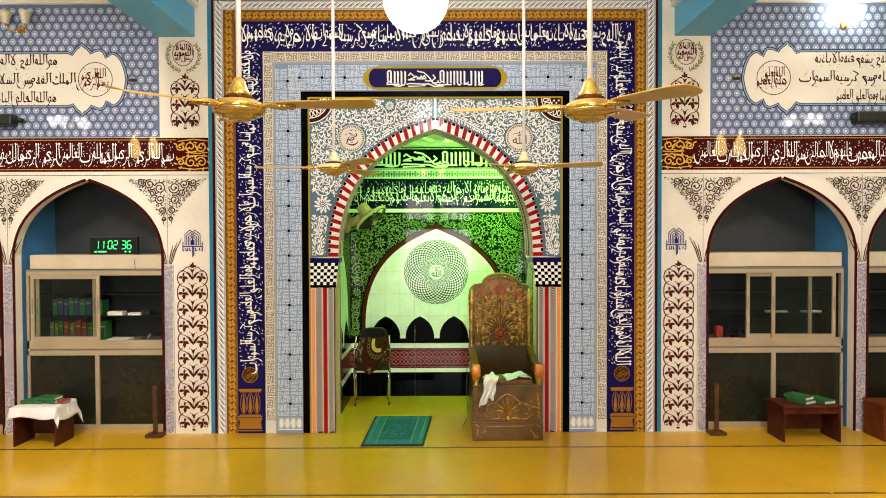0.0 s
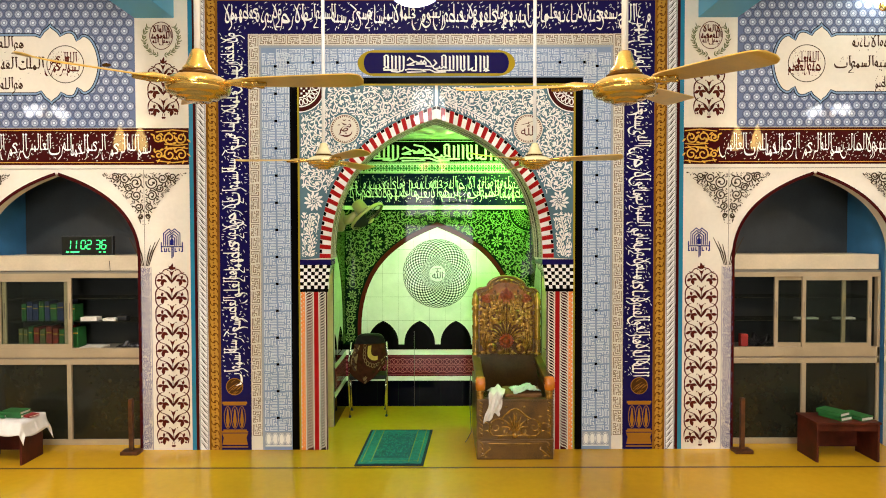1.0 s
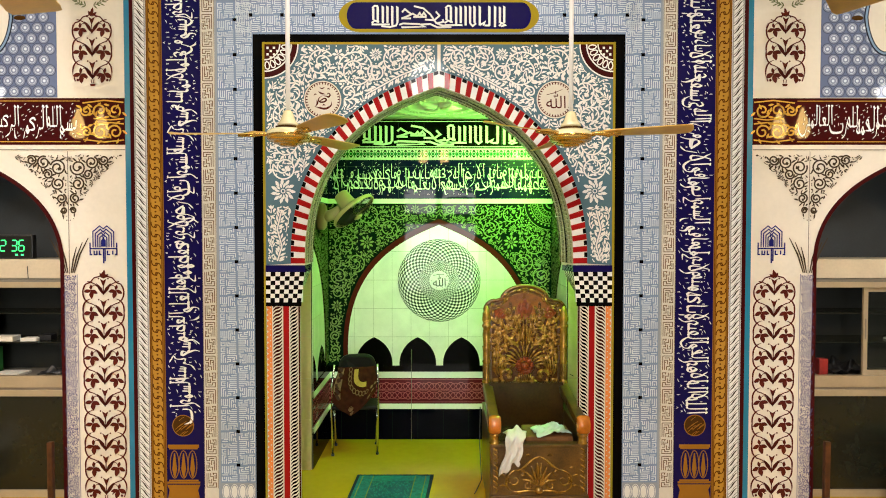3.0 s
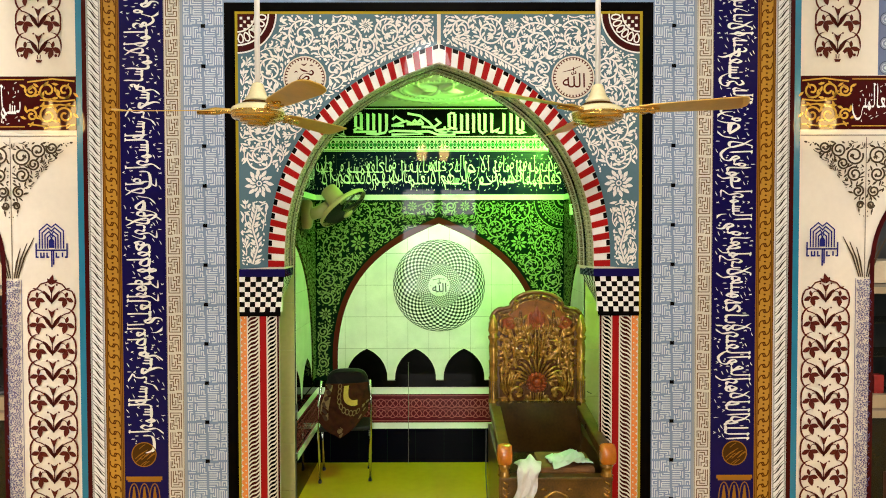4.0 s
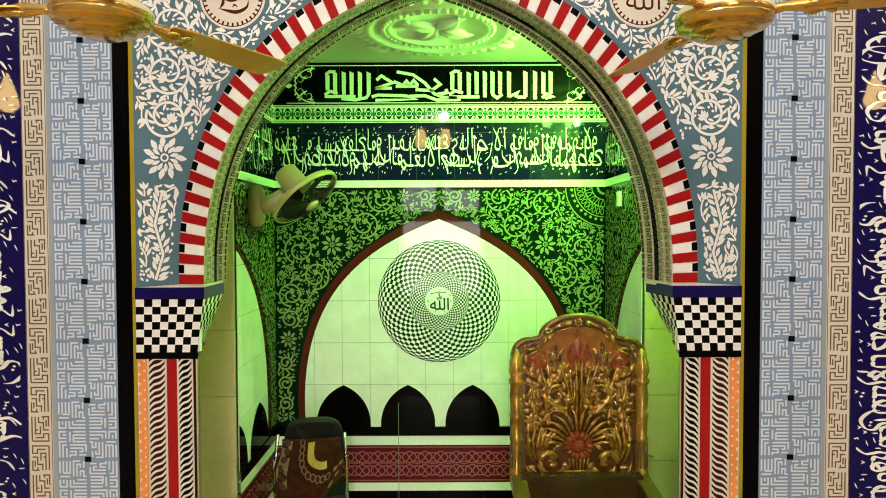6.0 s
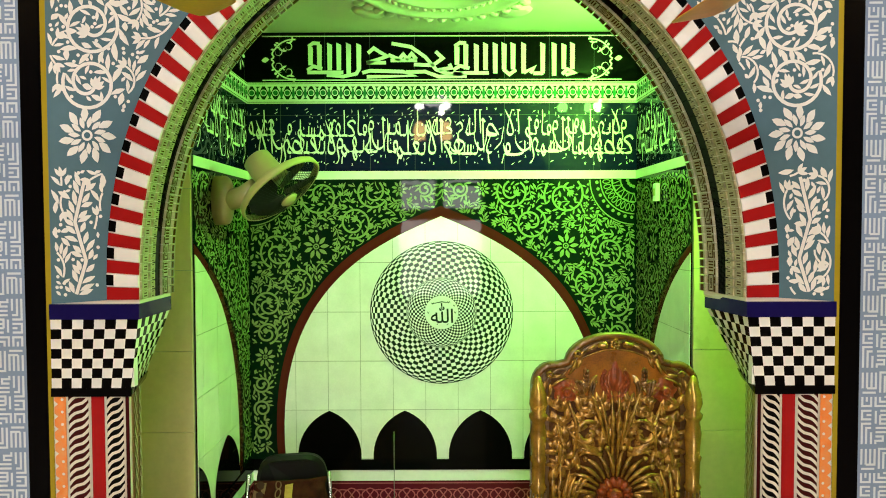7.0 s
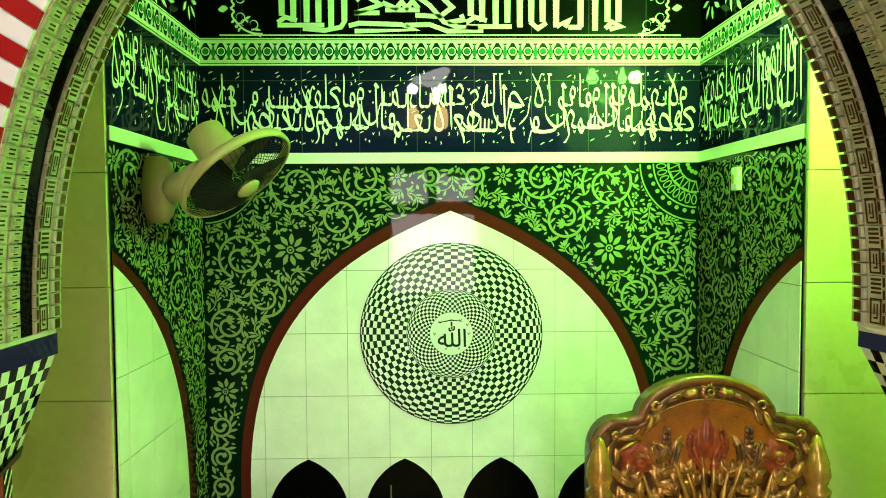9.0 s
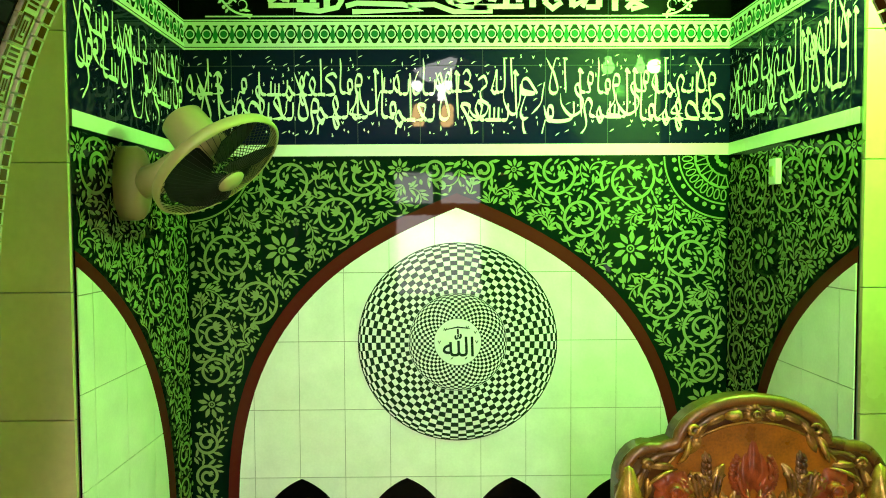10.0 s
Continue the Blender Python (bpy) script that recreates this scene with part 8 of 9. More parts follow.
n = 30
verts = [drape(i / n, j / n) for i in range(n + 1) for j in range(n + 1)]
cloth = thing("patterned_cloth", "brown patterned cloth hanging over the chair's back", "cloth", at=chair.matrix_world.copy())
faces = [(i * (n + 1) + j, (i + 1) * (n + 1) + j, (i + 1) * (n + 1) + j + 1, i * (n + 1) + j + 1) for i in range(n) for j in range(n)]
ob = mesh_part("fabric", verts, faces, CLOTH_BROWN, cloth, smooth=True)
ob.modifiers.new("thick", "SOLIDIFY").thickness = 0.004


class Draped(Flat):
    def at(self, a, b, h=0.0):
        x, y, z = drape(min(1, max(0, float(a))), min(1, max(0, float(b))))
        return Vector((x, y - 0.006 - float(h), z))


G = Draped((0, 0, 0), (1, 0, 0), (0, 0, 1))
G.strip([(0.09, 0.03), (0.095, 0.3), (0.10, 0.55), (0.085, 0.78)], 0.15)
arc = [(0.78 - 0.46 * math.cos(a), 0.02 + 0.62 * math.sin(a)) for a in np.linspace(0.05, 1.5, 10)]
for a, b in arc:
    G.strip([(a + 0.036 * math.cos(q), b + 0.052 * math.sin(q)) for q in np.linspace(0, math.tau, 11)[:-1]], 0.016, closed=True)
for x, y in ((0.86, 0.62), (0.92, 0.80), (0.84, 0.88), (0.95, 0.60), (0.40, 0.90), (0.46, 0.95), (0.43, 0.86)):
    G.disc(x, y, 0.035, 9)
    G.strip([(x - 0.03, y - 0.05), (x + 0.04, y - 0.02)], 0.012)
G.done("tan_motif", CLOTH_TAN, cloth, "tan printed motifs", "stuff")
G = Draped((0, 0, 0), (1, 0, 0), (0, 0, 1))
G.strip([(0.78 - 0.315 * math.cos(a), 0.02 + 0.42 * math.sin(a)) for a in np.linspace(0.05, 1.5, 12)], 0.11, 0.002)
G.done("yellow_motif", CLOTH_YELLOW, cloth, "yellow printed crescent")
G = Draped((0, 0, 0), (1, 0, 0), (0, 0, 1))
for k in range(6):
    G.disc(0.09 + 0.002 * k, 0.06 + 0.145 * k, 0.052, 12, 0.002, ry=0.060)
G.strip([(0.78 - 0.46 * math.cos(a), 0.02 + 0.62 * math.sin(a)) for a in np.linspace(0.05, 1.5, 14)], 0.11, -0.0035)
G.done("dark_motif", CLOTH_DARK, cloth, "dark printed rounds", "stuff")


# ---------------------------------------------------------------- ceiling fans
def ceiling_fan(x, y, z, angles, white, lean=0.0):
    t = thing("ceiling_fan", "golden three bladed ceiling fan on a white rod" if not white else "gold and ivory three bladed ceiling fan on a white rod", "ceiling fan", "hall ceiling fans", pose(x, y, z))
    v, f = lathe([(0.0, -0.064), (0.046, -0.063), (0.050, -0.060), (0.0505, -0.0595), (0.052, -0.052), (0.0525, -0.0515), (0.080, -0.049), (0.084, -0.045), (0.0843, -0.0445), (0.086, -0.037), (0.0865, -0.0365), (0.112, -0.033), (0.121, -0.026), (0.1245, -0.016), (0.1247, -0.0155), (0.1215, -0.012), (0.1217, -0.0115), (0.125, -0.008), (0.1253, -0.0075), (0.1253, 0.010), (0.125, 0.0105), (0.118, 0.020), (0.100, 0.031), (0.0995, 0.0315), (0.075, 0.038), (0.0, 0.040)], 48)
    mesh_part("motor", v, f, BRASS, t, "golden motor housing", True)
    if white:
        v, f = lathe([(0.1262, 0.002), (0.1264, 0.0108), (0.119, 0.0215), (0.1005, 0.033), (0.0765, 0.0395), (0.0, 0.0412)], 40)
        mesh_part("upper_housing", v, f, FAN_IVORY, t, "ivory upper housing", True)
    v, f = lathe([(0.0, 0.040), (0.070, 0.040), (0.074, 0.050), (0.060, 0.054), (0.0, 0.055)], 32)
    mesh_part("collar", v, f, UMBER, t, "dark collar", True)
    v, f = lathe([(0.0, 0.054), (0.058, 0.056), (0.060, 0.066), (0.045, 0.085), (0.034, 0.115), (0.026, 0.140), (0.012, 0.148), (0.0, 0.148)], 32)
    mesh_part("canopy", v, f, FAN_IVORY if white else BRASS, t, "bell shaped lower canopy", True)
    mesh_part("rod", *tube([(0, 0, 0.14), (0, 0, CEIL - z)], 0.0135, 12), FAN_WHITE, t, "white rod", True)
    v, f = lathe([(0.0, CEIL - z - 0.11), (0.02, CEIL - z - 0.11), (0.06, CEIL - z - 0.02), (0.06, CEIL - z), (0.0, CEIL - z)], 24)
    mesh_part("ceiling_cup", v, f, FAN_WHITE, t, smooth=True)
    for a in angles:
        prof = [(0.20, 0.036), (0.26, 0.052), (0.45, 0.064), (0.60, 0.071), (0.650, 0.066), (0.672, 0.050), (0.680, 0.024)]
        m = Matrix.Rotation(math.radians(lean), 4, "X") @ pose(0, 0, 0.004, 0, 0, a) @ pose(0, 0, 0, -11)
        top = [(r, w) for r, w in prof] + [(r, -w * 0.95) for r, w in reversed(prof)]
        verts = [m @ Vector((r, w, 0.003 + 0.010 * (1 - (w / 0.072) ** 2))) for r, w in top] + [m @ Vector((r, w, -0.001 + 0.010 * (1 - (w / 0.072) ** 2))) for r, w in top]
        k = len(top)
        strip_top = [(i, i + 1, k - 2 - i, k - 1 - i) for i in range(len(prof) - 1)]
        faces = strip_top + [tuple(q + k for q in reversed(p)) for p in strip_top] + [(i, i + k, (i + 1) % k + k, (i + 1) % k) for i in range(k)]
        blade = mesh_part("blade", verts, faces, BLADE, t, "gold painted metal blade")
        arm = [m @ Vector(p) for p in ((0.10, 0, 0.0), (0.15, 0.0, 0.006), (0.20, 0.0, 0.004), (0.29, 0.0, -0.004))]
        pv, pf = tube(arm, [0.016, 0.013, 0.020, 0.010], 8)
        pieces = [(pv, pf)]
        for e in (-1, 1):
            pieces.append(tube([m @ Vector((0.19 + 0.05 * q, e * 0.028 * math.sin(math.pi * q), -0.006)) for q in np.linspace(0, 1.6, 9)], 0.007, 6))
        mesh_part("blade_bracket", *merge(pieces), BRASS, blade, "ornate golden bracket", True)
    return t


FAN_IVORY = mat("fan_ivory_canopy", (0.80, 0.72, 0.42), 0.25, vary=0.1, coat=0.3)
ceiling_fan(-0.924, 3.03, 2.671, (112, 243, 350), False, 5.0)
ceiling_fan(0.783, 3.03, 2.662, (50, 172, 292), False, 5.0)
ceiling_fan(-0.880, 5.45, 2.645, (63, 183, 305), True)
ceiling_fan(0.790, 5.50, 2.648, (98, 219, 338), True)

# ---------------------------------------------------------------- lamps
g = thing("globe_lamp", "glowing white glass globe lamp hanging from the ceiling", "pendant lamp", at=pose(-0.115, 4.37, 3.70))
v, f = lathe([(0.0, -0.225)] + [(0.225 * math.sin(a), -0.225 * math.cos(a)) for a in np.linspace(0.12, 3.0, 20)], 36)
mesh_part("globe", v, f, GLOBE, g, "lit white glass globe", True)
mesh_part("stem", *tube([(0, 0, 0.22), (0, 0, CEIL - 3.70)], 0.012, 10), BRASS, g)
v, f = lathe([(0.0, 0.215), (0.07, 0.215), (0.06, 0.25), (0.015, 0.28), (0.0, 0.28)], 20)
mesh_part("gallery", v, f, BRASS, g, smooth=True)


def chandelier(x, y, z, r):
    t = thing("chandelier", "brass chandelier with lit white glass shades", "chandelier", "hall chandeliers", pose(x, y, z))
    mesh_part("stem", *tube([(0, 0, 0), (0, 0, CEIL - z)], 0.012, 8), BRASS, t)
    v, f = lathe([(0.0, -0.10), (0.03, -0.08), (0.05, 0.0), (0.03, 0.08), (0.0, 0.10)], 16)
    mesh_part("hub", v, f, BRASS, t, smooth=True)
    for k in range(5):
        a = math.tau * k / 5 + 0.3
        mesh_part("arm", *tube([(r * q * math.cos(a), r * q * math.sin(a), -0.06 * math.sin(math.pi * q)) for q in np.linspace(0.1, 1, 8)], 0.009, 6), BRASS, t, smooth=True)
        v, f = lathe([(0.0, 0.0), (0.035, 0.0), (0.055, 0.05), (0.065, 0.11), (0.060, 0.12), (0.0, 0.10)], 16, pose(r * math.cos(a), r * math.sin(a), 0.0))
        mesh_part("shade", v, f, SHADE_WHITE, t, "lit white glass shade", True)


t = thing("ceiling_pendant", "brass pendant with two lit amber glass shades", "pendant lamp", at=pose(-0.14, 2.0, 3.56))
mesh_part("stem", *tube([(0, 0, 0.05), (0, 0, CEIL - 3.56)], 0.012, 8), BRASS, t)
for s in (-1, 1):
    mesh_part("arm", *tube([(0, 0, 0.10), (s * 0.08, 0, 0.16), (s * 0.19, 0, 0.17), (s * 0.20, 0, 0.13)], 0.010, 8), BRASS, t, smooth=True)
    v, f = lathe([(0.0, 0.14), (0.05, 0.14), (0.075, 0.09), (0.09, 0.0), (0.085, -0.10), (0.07, -0.14), (0.0, -0.13)], 20, pose(s * 0.20, 0, 0))
    mesh_part("shade", v, f, SHADE, t, "lit amber glass shade", True)
    v, f = lathe([(0.0, -0.07)] + [(0.075 * math.sin(a), -0.07 * math.cos(a)) for a in np.linspace(0.2, 3.0, 10)], 16, pose(s * 0.20, 0, 0.40))
    mesh_part("white_bulb", v, f, WHITE_BULB, t, "lit white bulb", True)
def lantern_pair(x, y, z):
    t = thing("lantern_pendant", "brass pendant with two tall lit amber lanterns", "pendant lamp", "hall lanterns", pose(x, y, z))
    mesh_part("stem", *tube([(0, 0, 0.22), (0, 0, CEIL - z)], 0.012, 8), BRASS, t)
    mesh_part("crossbar", *tube([(-0.19, 0, 0.24), (0, 0, 0.26), (0.19, 0, 0.24)], 0.010, 8), BRASS, t, smooth=True)
    for s in (-1, 1):
        v, f = lathe([(0.0, 0.24), (0.02, 0.235), (0.035, 0.15), (0.06, 0.10), (0.085, 0.02), (0.105, -0.08), (0.10, -0.15), (0.06, -0.20), (0.0, -0.21)], 20, pose(s * 0.17, 0, 0))
        mesh_part("lantern_shade", v, f, SHADE, t, "tall amber glass shade", True)


for sx in (-1, 1):
    chandelier(5.08 * sx, 4.25, 3.58, 0.20)
    lantern_pair(5.17 * sx, 1.9, 3.66)
# unseen tube fittings built round the added fill lamps
for tx, ty in FILL_SPOTS:
    t = thing("tube_light", "added unseen batten lamp that fills the hall with light", "tube light", "hall tube lights", pose(tx, ty, CEIL))
    part("batten", box_bm(-0.035, 0.035, -0.64, 0.64, -0.06, 0.0, 0.006), FAN_WHITE, t)
    mesh_part("tube", *tube([(0, -0.60, -0.085), (0, 0.60, -0.085)], 0.014, 12), TUBE, t, "lit fluorescent tube", True)
    for y in (-0.61, 0.61):
        part("holder", box_bm(-0.02, 0.02, y - 0.012, y + 0.012, -0.105, -0.055, 0.003), FAN_WHITE, t)
t = thing("green_lamp", "twin green bulbs glowing under the niche ceiling", "bulb", at=pose(0.97, 7.02, 3.19))
part("batten", box_bm(-0.14, 0.13, -0.02, 0.02, -0.035, 0.0, 0.005), FAN_WHITE, t)
for bx, size in ((-0.10, 1.25), (0.08, 0.9)):
    v, f = lathe([(0.0, -0.03), (0.014, -0.03), (0.014, -0.05), (0.028, -0.075), (0.030, -0.095), (0.018, -0.118), (0.0, -0.122)], 16, pose(bx, 0, 0) @ Matrix.Diagonal((size, size, 1, 1)))
    mesh_part("flex", *tube([(bx, 0, -0.03), (bx, 0, -0.19)], 0.004, 6), FAN_WHITE, t)
    v = [(x, y, z - 0.155) for x, y, z in v]
    ob = mesh_part("bulb", v, f, BULB, t, "lit green glass", True)
    ob.visible_shadow = False


def sconce(x, z):
    t = thing("wall_sconce", "two armed wall lamp with frosted glass shades", "wall lamp", "front wall sconces", pose(x, WALL - 0.006, z))
    v, f = lathe([(0.0, 0.02), (0.035, 0.016), (0.045, 0.0)], 20, pose(0, 0, -0.05, 90))
    mesh_part("back_plate", v, f, BRASS, t, smooth=True)
    for s in (-1, 1):
        mesh_part("arm", *tube([(0, -0.01, -0.05), (s * 0.04, -0.05, -0.09), (s * 0.09, -0.09, -0.07), (s * 0.10, -0.10, -0.02)], 0.008, 8), BRASS, t, "curved brass arm", True)
        v, f = lathe([(0.0, 0.0), (0.030, 0.0), (0.038, 0.03), (0.052, 0.085), (0.062, 0.12), (0.058, 0.12), (0.044, 0.06), (0.0, 0.02)], 20, pose(s * 0.10, -0.10, -0.02))
        mesh_part("shade", v, f, SHADE_OFF if x < 0 else SCONCE_LIT, t, "frosted bell shade", True)


sconce(-4.25, 4.24)
sconce(4.22, 4.26)
for sx in (-1, 1):
    # dark oval of unknown use, built as a small cap
    t = thing("oval_vent", "small dark oval cap on the tiled wall", "vent", "oval wall vents", pose(3.118 * sx, WALL - 0.004, 3.67))
    v, f = lathe([(0.0, 0.012), (0.7, 0.010), (1.0, 0.0)], 24, pose(0, 0, 0, 90) @ Matrix.Diagonal((0.045, 0.020, 1, 1)))
    mesh_part("cap", v, f, UMBER, t, smooth=True)
    t = thing("wall_speaker", "black wall loudspeaker under the cartouche", "loudspeaker", "wall speakers", pose(4.52 * sx, WALL - 0.004, 3.25))
    part("cabinet", box_bm(-0.22, 0.22, -0.12, 0.0, -0.06, 0.06, 0.02), BLACK_PLASTIC, t)
    part("grille", box_bm(-0.20, 0.20, -0.128, -0.118, -0.045, 0.045, 0.006), FAN_DARK, t)
    v, f = lathe([(0.0, 0.0), (0.02, 0.0), (0.028, 0.03), (0.02, 0.06), (0.0, 0.06)], 14, pose(-0.25 * sx, -0.06, 0, 0, 90))
    mesh_part("bracket", v, f, FAN_DARK, t, smooth=True)

# ---------------------------------------------------------------- wall fan and switch in the niche
t = thing("wall_fan", "cream wall fan with dark blades tilted downwards", "wall fan", at=pose(-NW + 0.012, 7.43, 2.22))
v, f = lathe([(0.0, 0.0), (1.0, 0.0), (1.0, 0.05), (0.96, 0.062), (0.84, 0.074), (0.55, 0.082), (0.0, 0.084)], 36, Matrix.Translation((0, 0, -0.005)) @ Matrix(((0, 0, 1, 0), (0.062, 0, 0, 0), (0, 0.120, 0, 0), (0, 0, 0, 1))))
mesh_part("wall_bracket", v, f, FAN_CREAM, t, "tall rounded cream bracket", True)
mesh_part("neck", *tube([(0.05, 0.0, -0.01), (0.14, -0.02, 0.015), (0.21, -0.04, 0.055)], [0.052, 0.050, 0.048], 18), FAN_CREAM, t, smooth=True)
axis = Vector((0.64, -0.17, -0.76)).normalized()
turn = axis.to_track_quat("Z", "Y").to_matrix().to_4x4()
head = Matrix.Translation((0.335, -0.075, 0.045)) @ turn
v, f = lathe([(0.0, -0.20), (0.055, -0.20), (0.068, -0.19), (0.074, -0.08), (0.080, -0.05), (0.0, -0.045)], 28, head)
mesh_part("motor_cover", v, f, FAN_CREAM, t, "cream motor cover", True)
v, f = lathe([(0.205, -0.018), (0.214, -0.010), (0.216, 0.012), (0.208, 0.020), (0.200, 0.012), (0.200, -0.010), (0.205, -0.018)], 48, head)
cage = mesh_part("cage_rim", v, f, FAN_CREAM, t, "cream cage rim", True)
pieces = []
for k in range(64):
    a = math.tau * k / 64
    pieces.append(tube([head @ Vector((r * math.cos(a), r * math.sin(a), 0.016 + 0.055 * (1 - (r / 0.205) ** 2))) for r in (0.035, 0.09, 0.15, 0.205)], 0.0011, 4))
    pieces.append(tube([head @ Vector((r * math.cos(a), r * math.sin(a), -0.014 - 0.05 * (1 - (r / 0.205) ** 2))) for r in (0.07, 0.14, 0.205)], 0.0011, 4))
tagged(mesh_part("cage_wire", *merge(pieces), FAN_DARK, cage, "dark cage wires"), kind="stuff")
v, f = lathe([(0.0, 0.082), (0.030, 0.080), (0.044, 0.070), (0.044, 0.062), (0.0, 0.060)], 24, head)
mesh_part("centre_cap", v, f, FAN_CREAM, cage, "cream centre cap", True)
for k in range(4):
    a = math.tau * k / 4 + 0.4
    pts = [(0.03, -0.025), (0.09, -0.080), (0.15, -0.095), (0.192, -0.04), (0.192, 0.03), (0.16, 0.085), (0.09, 0.080), (0.03, 0.025)]
    c, s = math.cos(a), math.sin(a)
    vv = [head @ Vector((c * x - s * y, s * x + c * y, 0.010 + 0.30 * y)) for x, y in pts] + [head @ Vector((c * x - s * y, s * x + c * y, 0.006 + 0.30 * y)) for x, y in pts]
    n = len(pts)
    mesh_part("fan_blade", vv, [tuple(range(n)), tuple(range(2 * n - 1, n - 1, -1))] + [(i, i + n, (i + 1) % n + n, (i + 1) % n) for i in range(n)], FAN_BLADE, t, "dark green grey blade")
t = thing("wall_switch", "small white switch box on the niche wall", "switch", at=pose(NW - 0.012, 7.58, 2.257))
part("plate", box_bm(-0.022, 0.0, -0.024, 0.024, -0.045, 0.045, 0.004), FAN_WHITE, t)
part("rocker", box_bm(-0.027, -0.02, -0.010, 0.010, -0.018, 0.018, 0.002), FAN_CREAM, t)
t = thing("loose_cable", "thin dark cable along the niche wall", "cable")
mesh_part("strand", *tube([(NW - 0.02, 7.30, 0.93), (NW - 0.03, 7.24, 0.90), (NW - 0.02, 7.18, 0.86), (1.16, NY - 0.03, 0.83)], 0.003, 6), BLACK_PLASTIC, t)
mesh_part("lead", *tube([(0.345, 7.0, 0.60), (0.335, 6.9, 0.30), (0.345, 6.80, 0.06), (0.30, 6.72, 0.006), (0.28, 6.65, 0.006)], 0.004, 6), BLACK_PLASTIC, t)


t = thing("thin_rod", "thin pale rod leaning on the niche's back wall", "rod", at=pose(-0.283, BACK - 0.03, 0))
mesh_part("shaft", *tube([(0, -0.02, 0.002), (0, 0.0, 0.91)], 0.0020, 8), SHELF, t, smooth=True)


# ---------------------------------------------------------------- alcove cabinets
def cabinet(c, west):
    t = thing("alcove_cabinet", "beige aluminium cabinet with sliding glass doors in the alcove", "cabinet", "alcove cabinets", pose(c, 6.60, 0))
    X = 0.745
    F = 1 if west else -1
    part("back_panel", box_bm(-X, X, 0.42, 0.44, 0.0, 1.70), CAB_DARK, t, "cabinet back with the inner dimness in its colour")
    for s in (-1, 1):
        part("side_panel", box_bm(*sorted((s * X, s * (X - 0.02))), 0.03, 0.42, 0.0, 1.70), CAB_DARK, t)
    part("mid_shelf", box_bm(-X + 0.02, X - 0.02, 0.03, 0.42, 0.90, 0.93), SHELF, t)
    part("top_board", box_bm(-X, X, 0.0, 0.44, 1.69, 1.71), SHELF, t)
    part("top_box", box_bm(-X + 0.03, X - 0.01, 0.02, 0.44, 1.715, 1.865, 0.006), ALU_PALE, t, "cream boxed top")
    for z in (1.20, 1.43):
        ob = part("glass_shelf", box_bm(-X + 0.02, X - 0.02, 0.08, 0.40, z, z + 0.008), GREENGLASS, t, "dark glass shelf")
    # frame
    for nm, a in (("top_rail", (-X, X, 1.645, 1.69)), ("mid_rail", (-X, X, 0.865, 0.955)), ("lower_rail", (-X, X, 0.795, 0.845)), ("bottom_rail", (-X, X, 0.0, 0.055))):
        part(nm, box_bm(a[0], a[1], 0.0, 0.05, a[2], a[3], 0.003), ALU, t, "beige aluminium rail")
    part("rail_groove", box_bm(-X, X, 0.012, 0.05, 0.845, 0.865), ALU_SHADE, t)
    for s in (-1, 1):
        part("stile", box_bm(*sorted((s * X, s * (X - 0.028))), 0.0, 0.05, 0.055, 1.645, 0.003), ALU, t)
    part("lower_mullion", box_bm(-0.022, 0.022, -0.004, 0.045, 0.055, 0.795, 0.003), ALU, t)
    # lower panels
    for s in (-1, 1):
        part("lower_panel", box_bm(*sorted((s * 0.022, s * (X - 0.028))), 0.018, 0.026, 0.055, 0.795), GREENGLASS, t, "dark green glass panel")

    def door(x0, x1, y):
        z0, z1 = 0.955, 1.645
        bm = bmesh.new()
        for a in ((x0, x0 + 0.035, z0, z1), (x1 - 0.035, x1, z0, z1), (x0 + 0.035, x1 - 0.035, z0, z0 + 0.04), (x0 + 0.035, x1 - 0.035, z1 - 0.035, z1)):
            box_bm(a[0], a[1], y, y + 0.02, a[2], a[3], 0, bm)
        d = part("sliding_door", bm, ALU, t, "sliding glass door in a beige frame")
        ob = part("pane", box_bm(x0 + 0.035, x1 - 0.035, y + 0.008, y + 0.012, z0 + 0.04, z1 - 0.035), GLASS, d, "clear glass")
        ob.visible_shadow = False
        hx = x1 - 0.018 if west else x0 + 0.018
        for q in (x0 + 0.017, x1 - 0.017):
            part("handle", box_bm(q - 0.005, q + 0.005, y - 0.004, y + 0.002, 1.24, 1.40, 0.002), ALU_SHADE, d, "recessed grey handle")

    if west:
        door(-0.70, 0.03, 0.002)
        door(-0.66, -0.02, 0.026)
    else:
        door(-0.02, 0.66, 0.002)
        door(-0.28, 0.42, 0.026)
    return t


ALU_PALE = mat("cream_laminate", (0.58, 0.49, 0.34), 0.4, vary=0.1, scale=4)
for sx in (-1, 1):
    for c in BAYS[sx]:
        cabinet(c, sx < 0)


def book(x, y, z, w, d, h, m, turn=0, name="book", label="", group=""):
    t = thing(name, label, "book", group, pose(x, y, z, 0, 0, turn))
    part("page_block", box_bm(-w / 2 + 0.004, w / 2 - 0.006, -d / 2 + 0.005, d / 2 - 0.005, 0.004, h - 0.004), PAPER, t, "cream page block")
    bm = bmesh.new()
    for a in ((-w / 2, w / 2, 0, 0.004), (-w / 2, w / 2, h - 0.004, h)):
        box_bm(a[0], a[1], -d / 2, d / 2, a[2], a[3], 0, bm)
    box_bm(-w / 2, -w / 2 + 0.004, -d / 2, d / 2, 0, h, 0, bm)
    part("cover", bm, m, t)
    return t


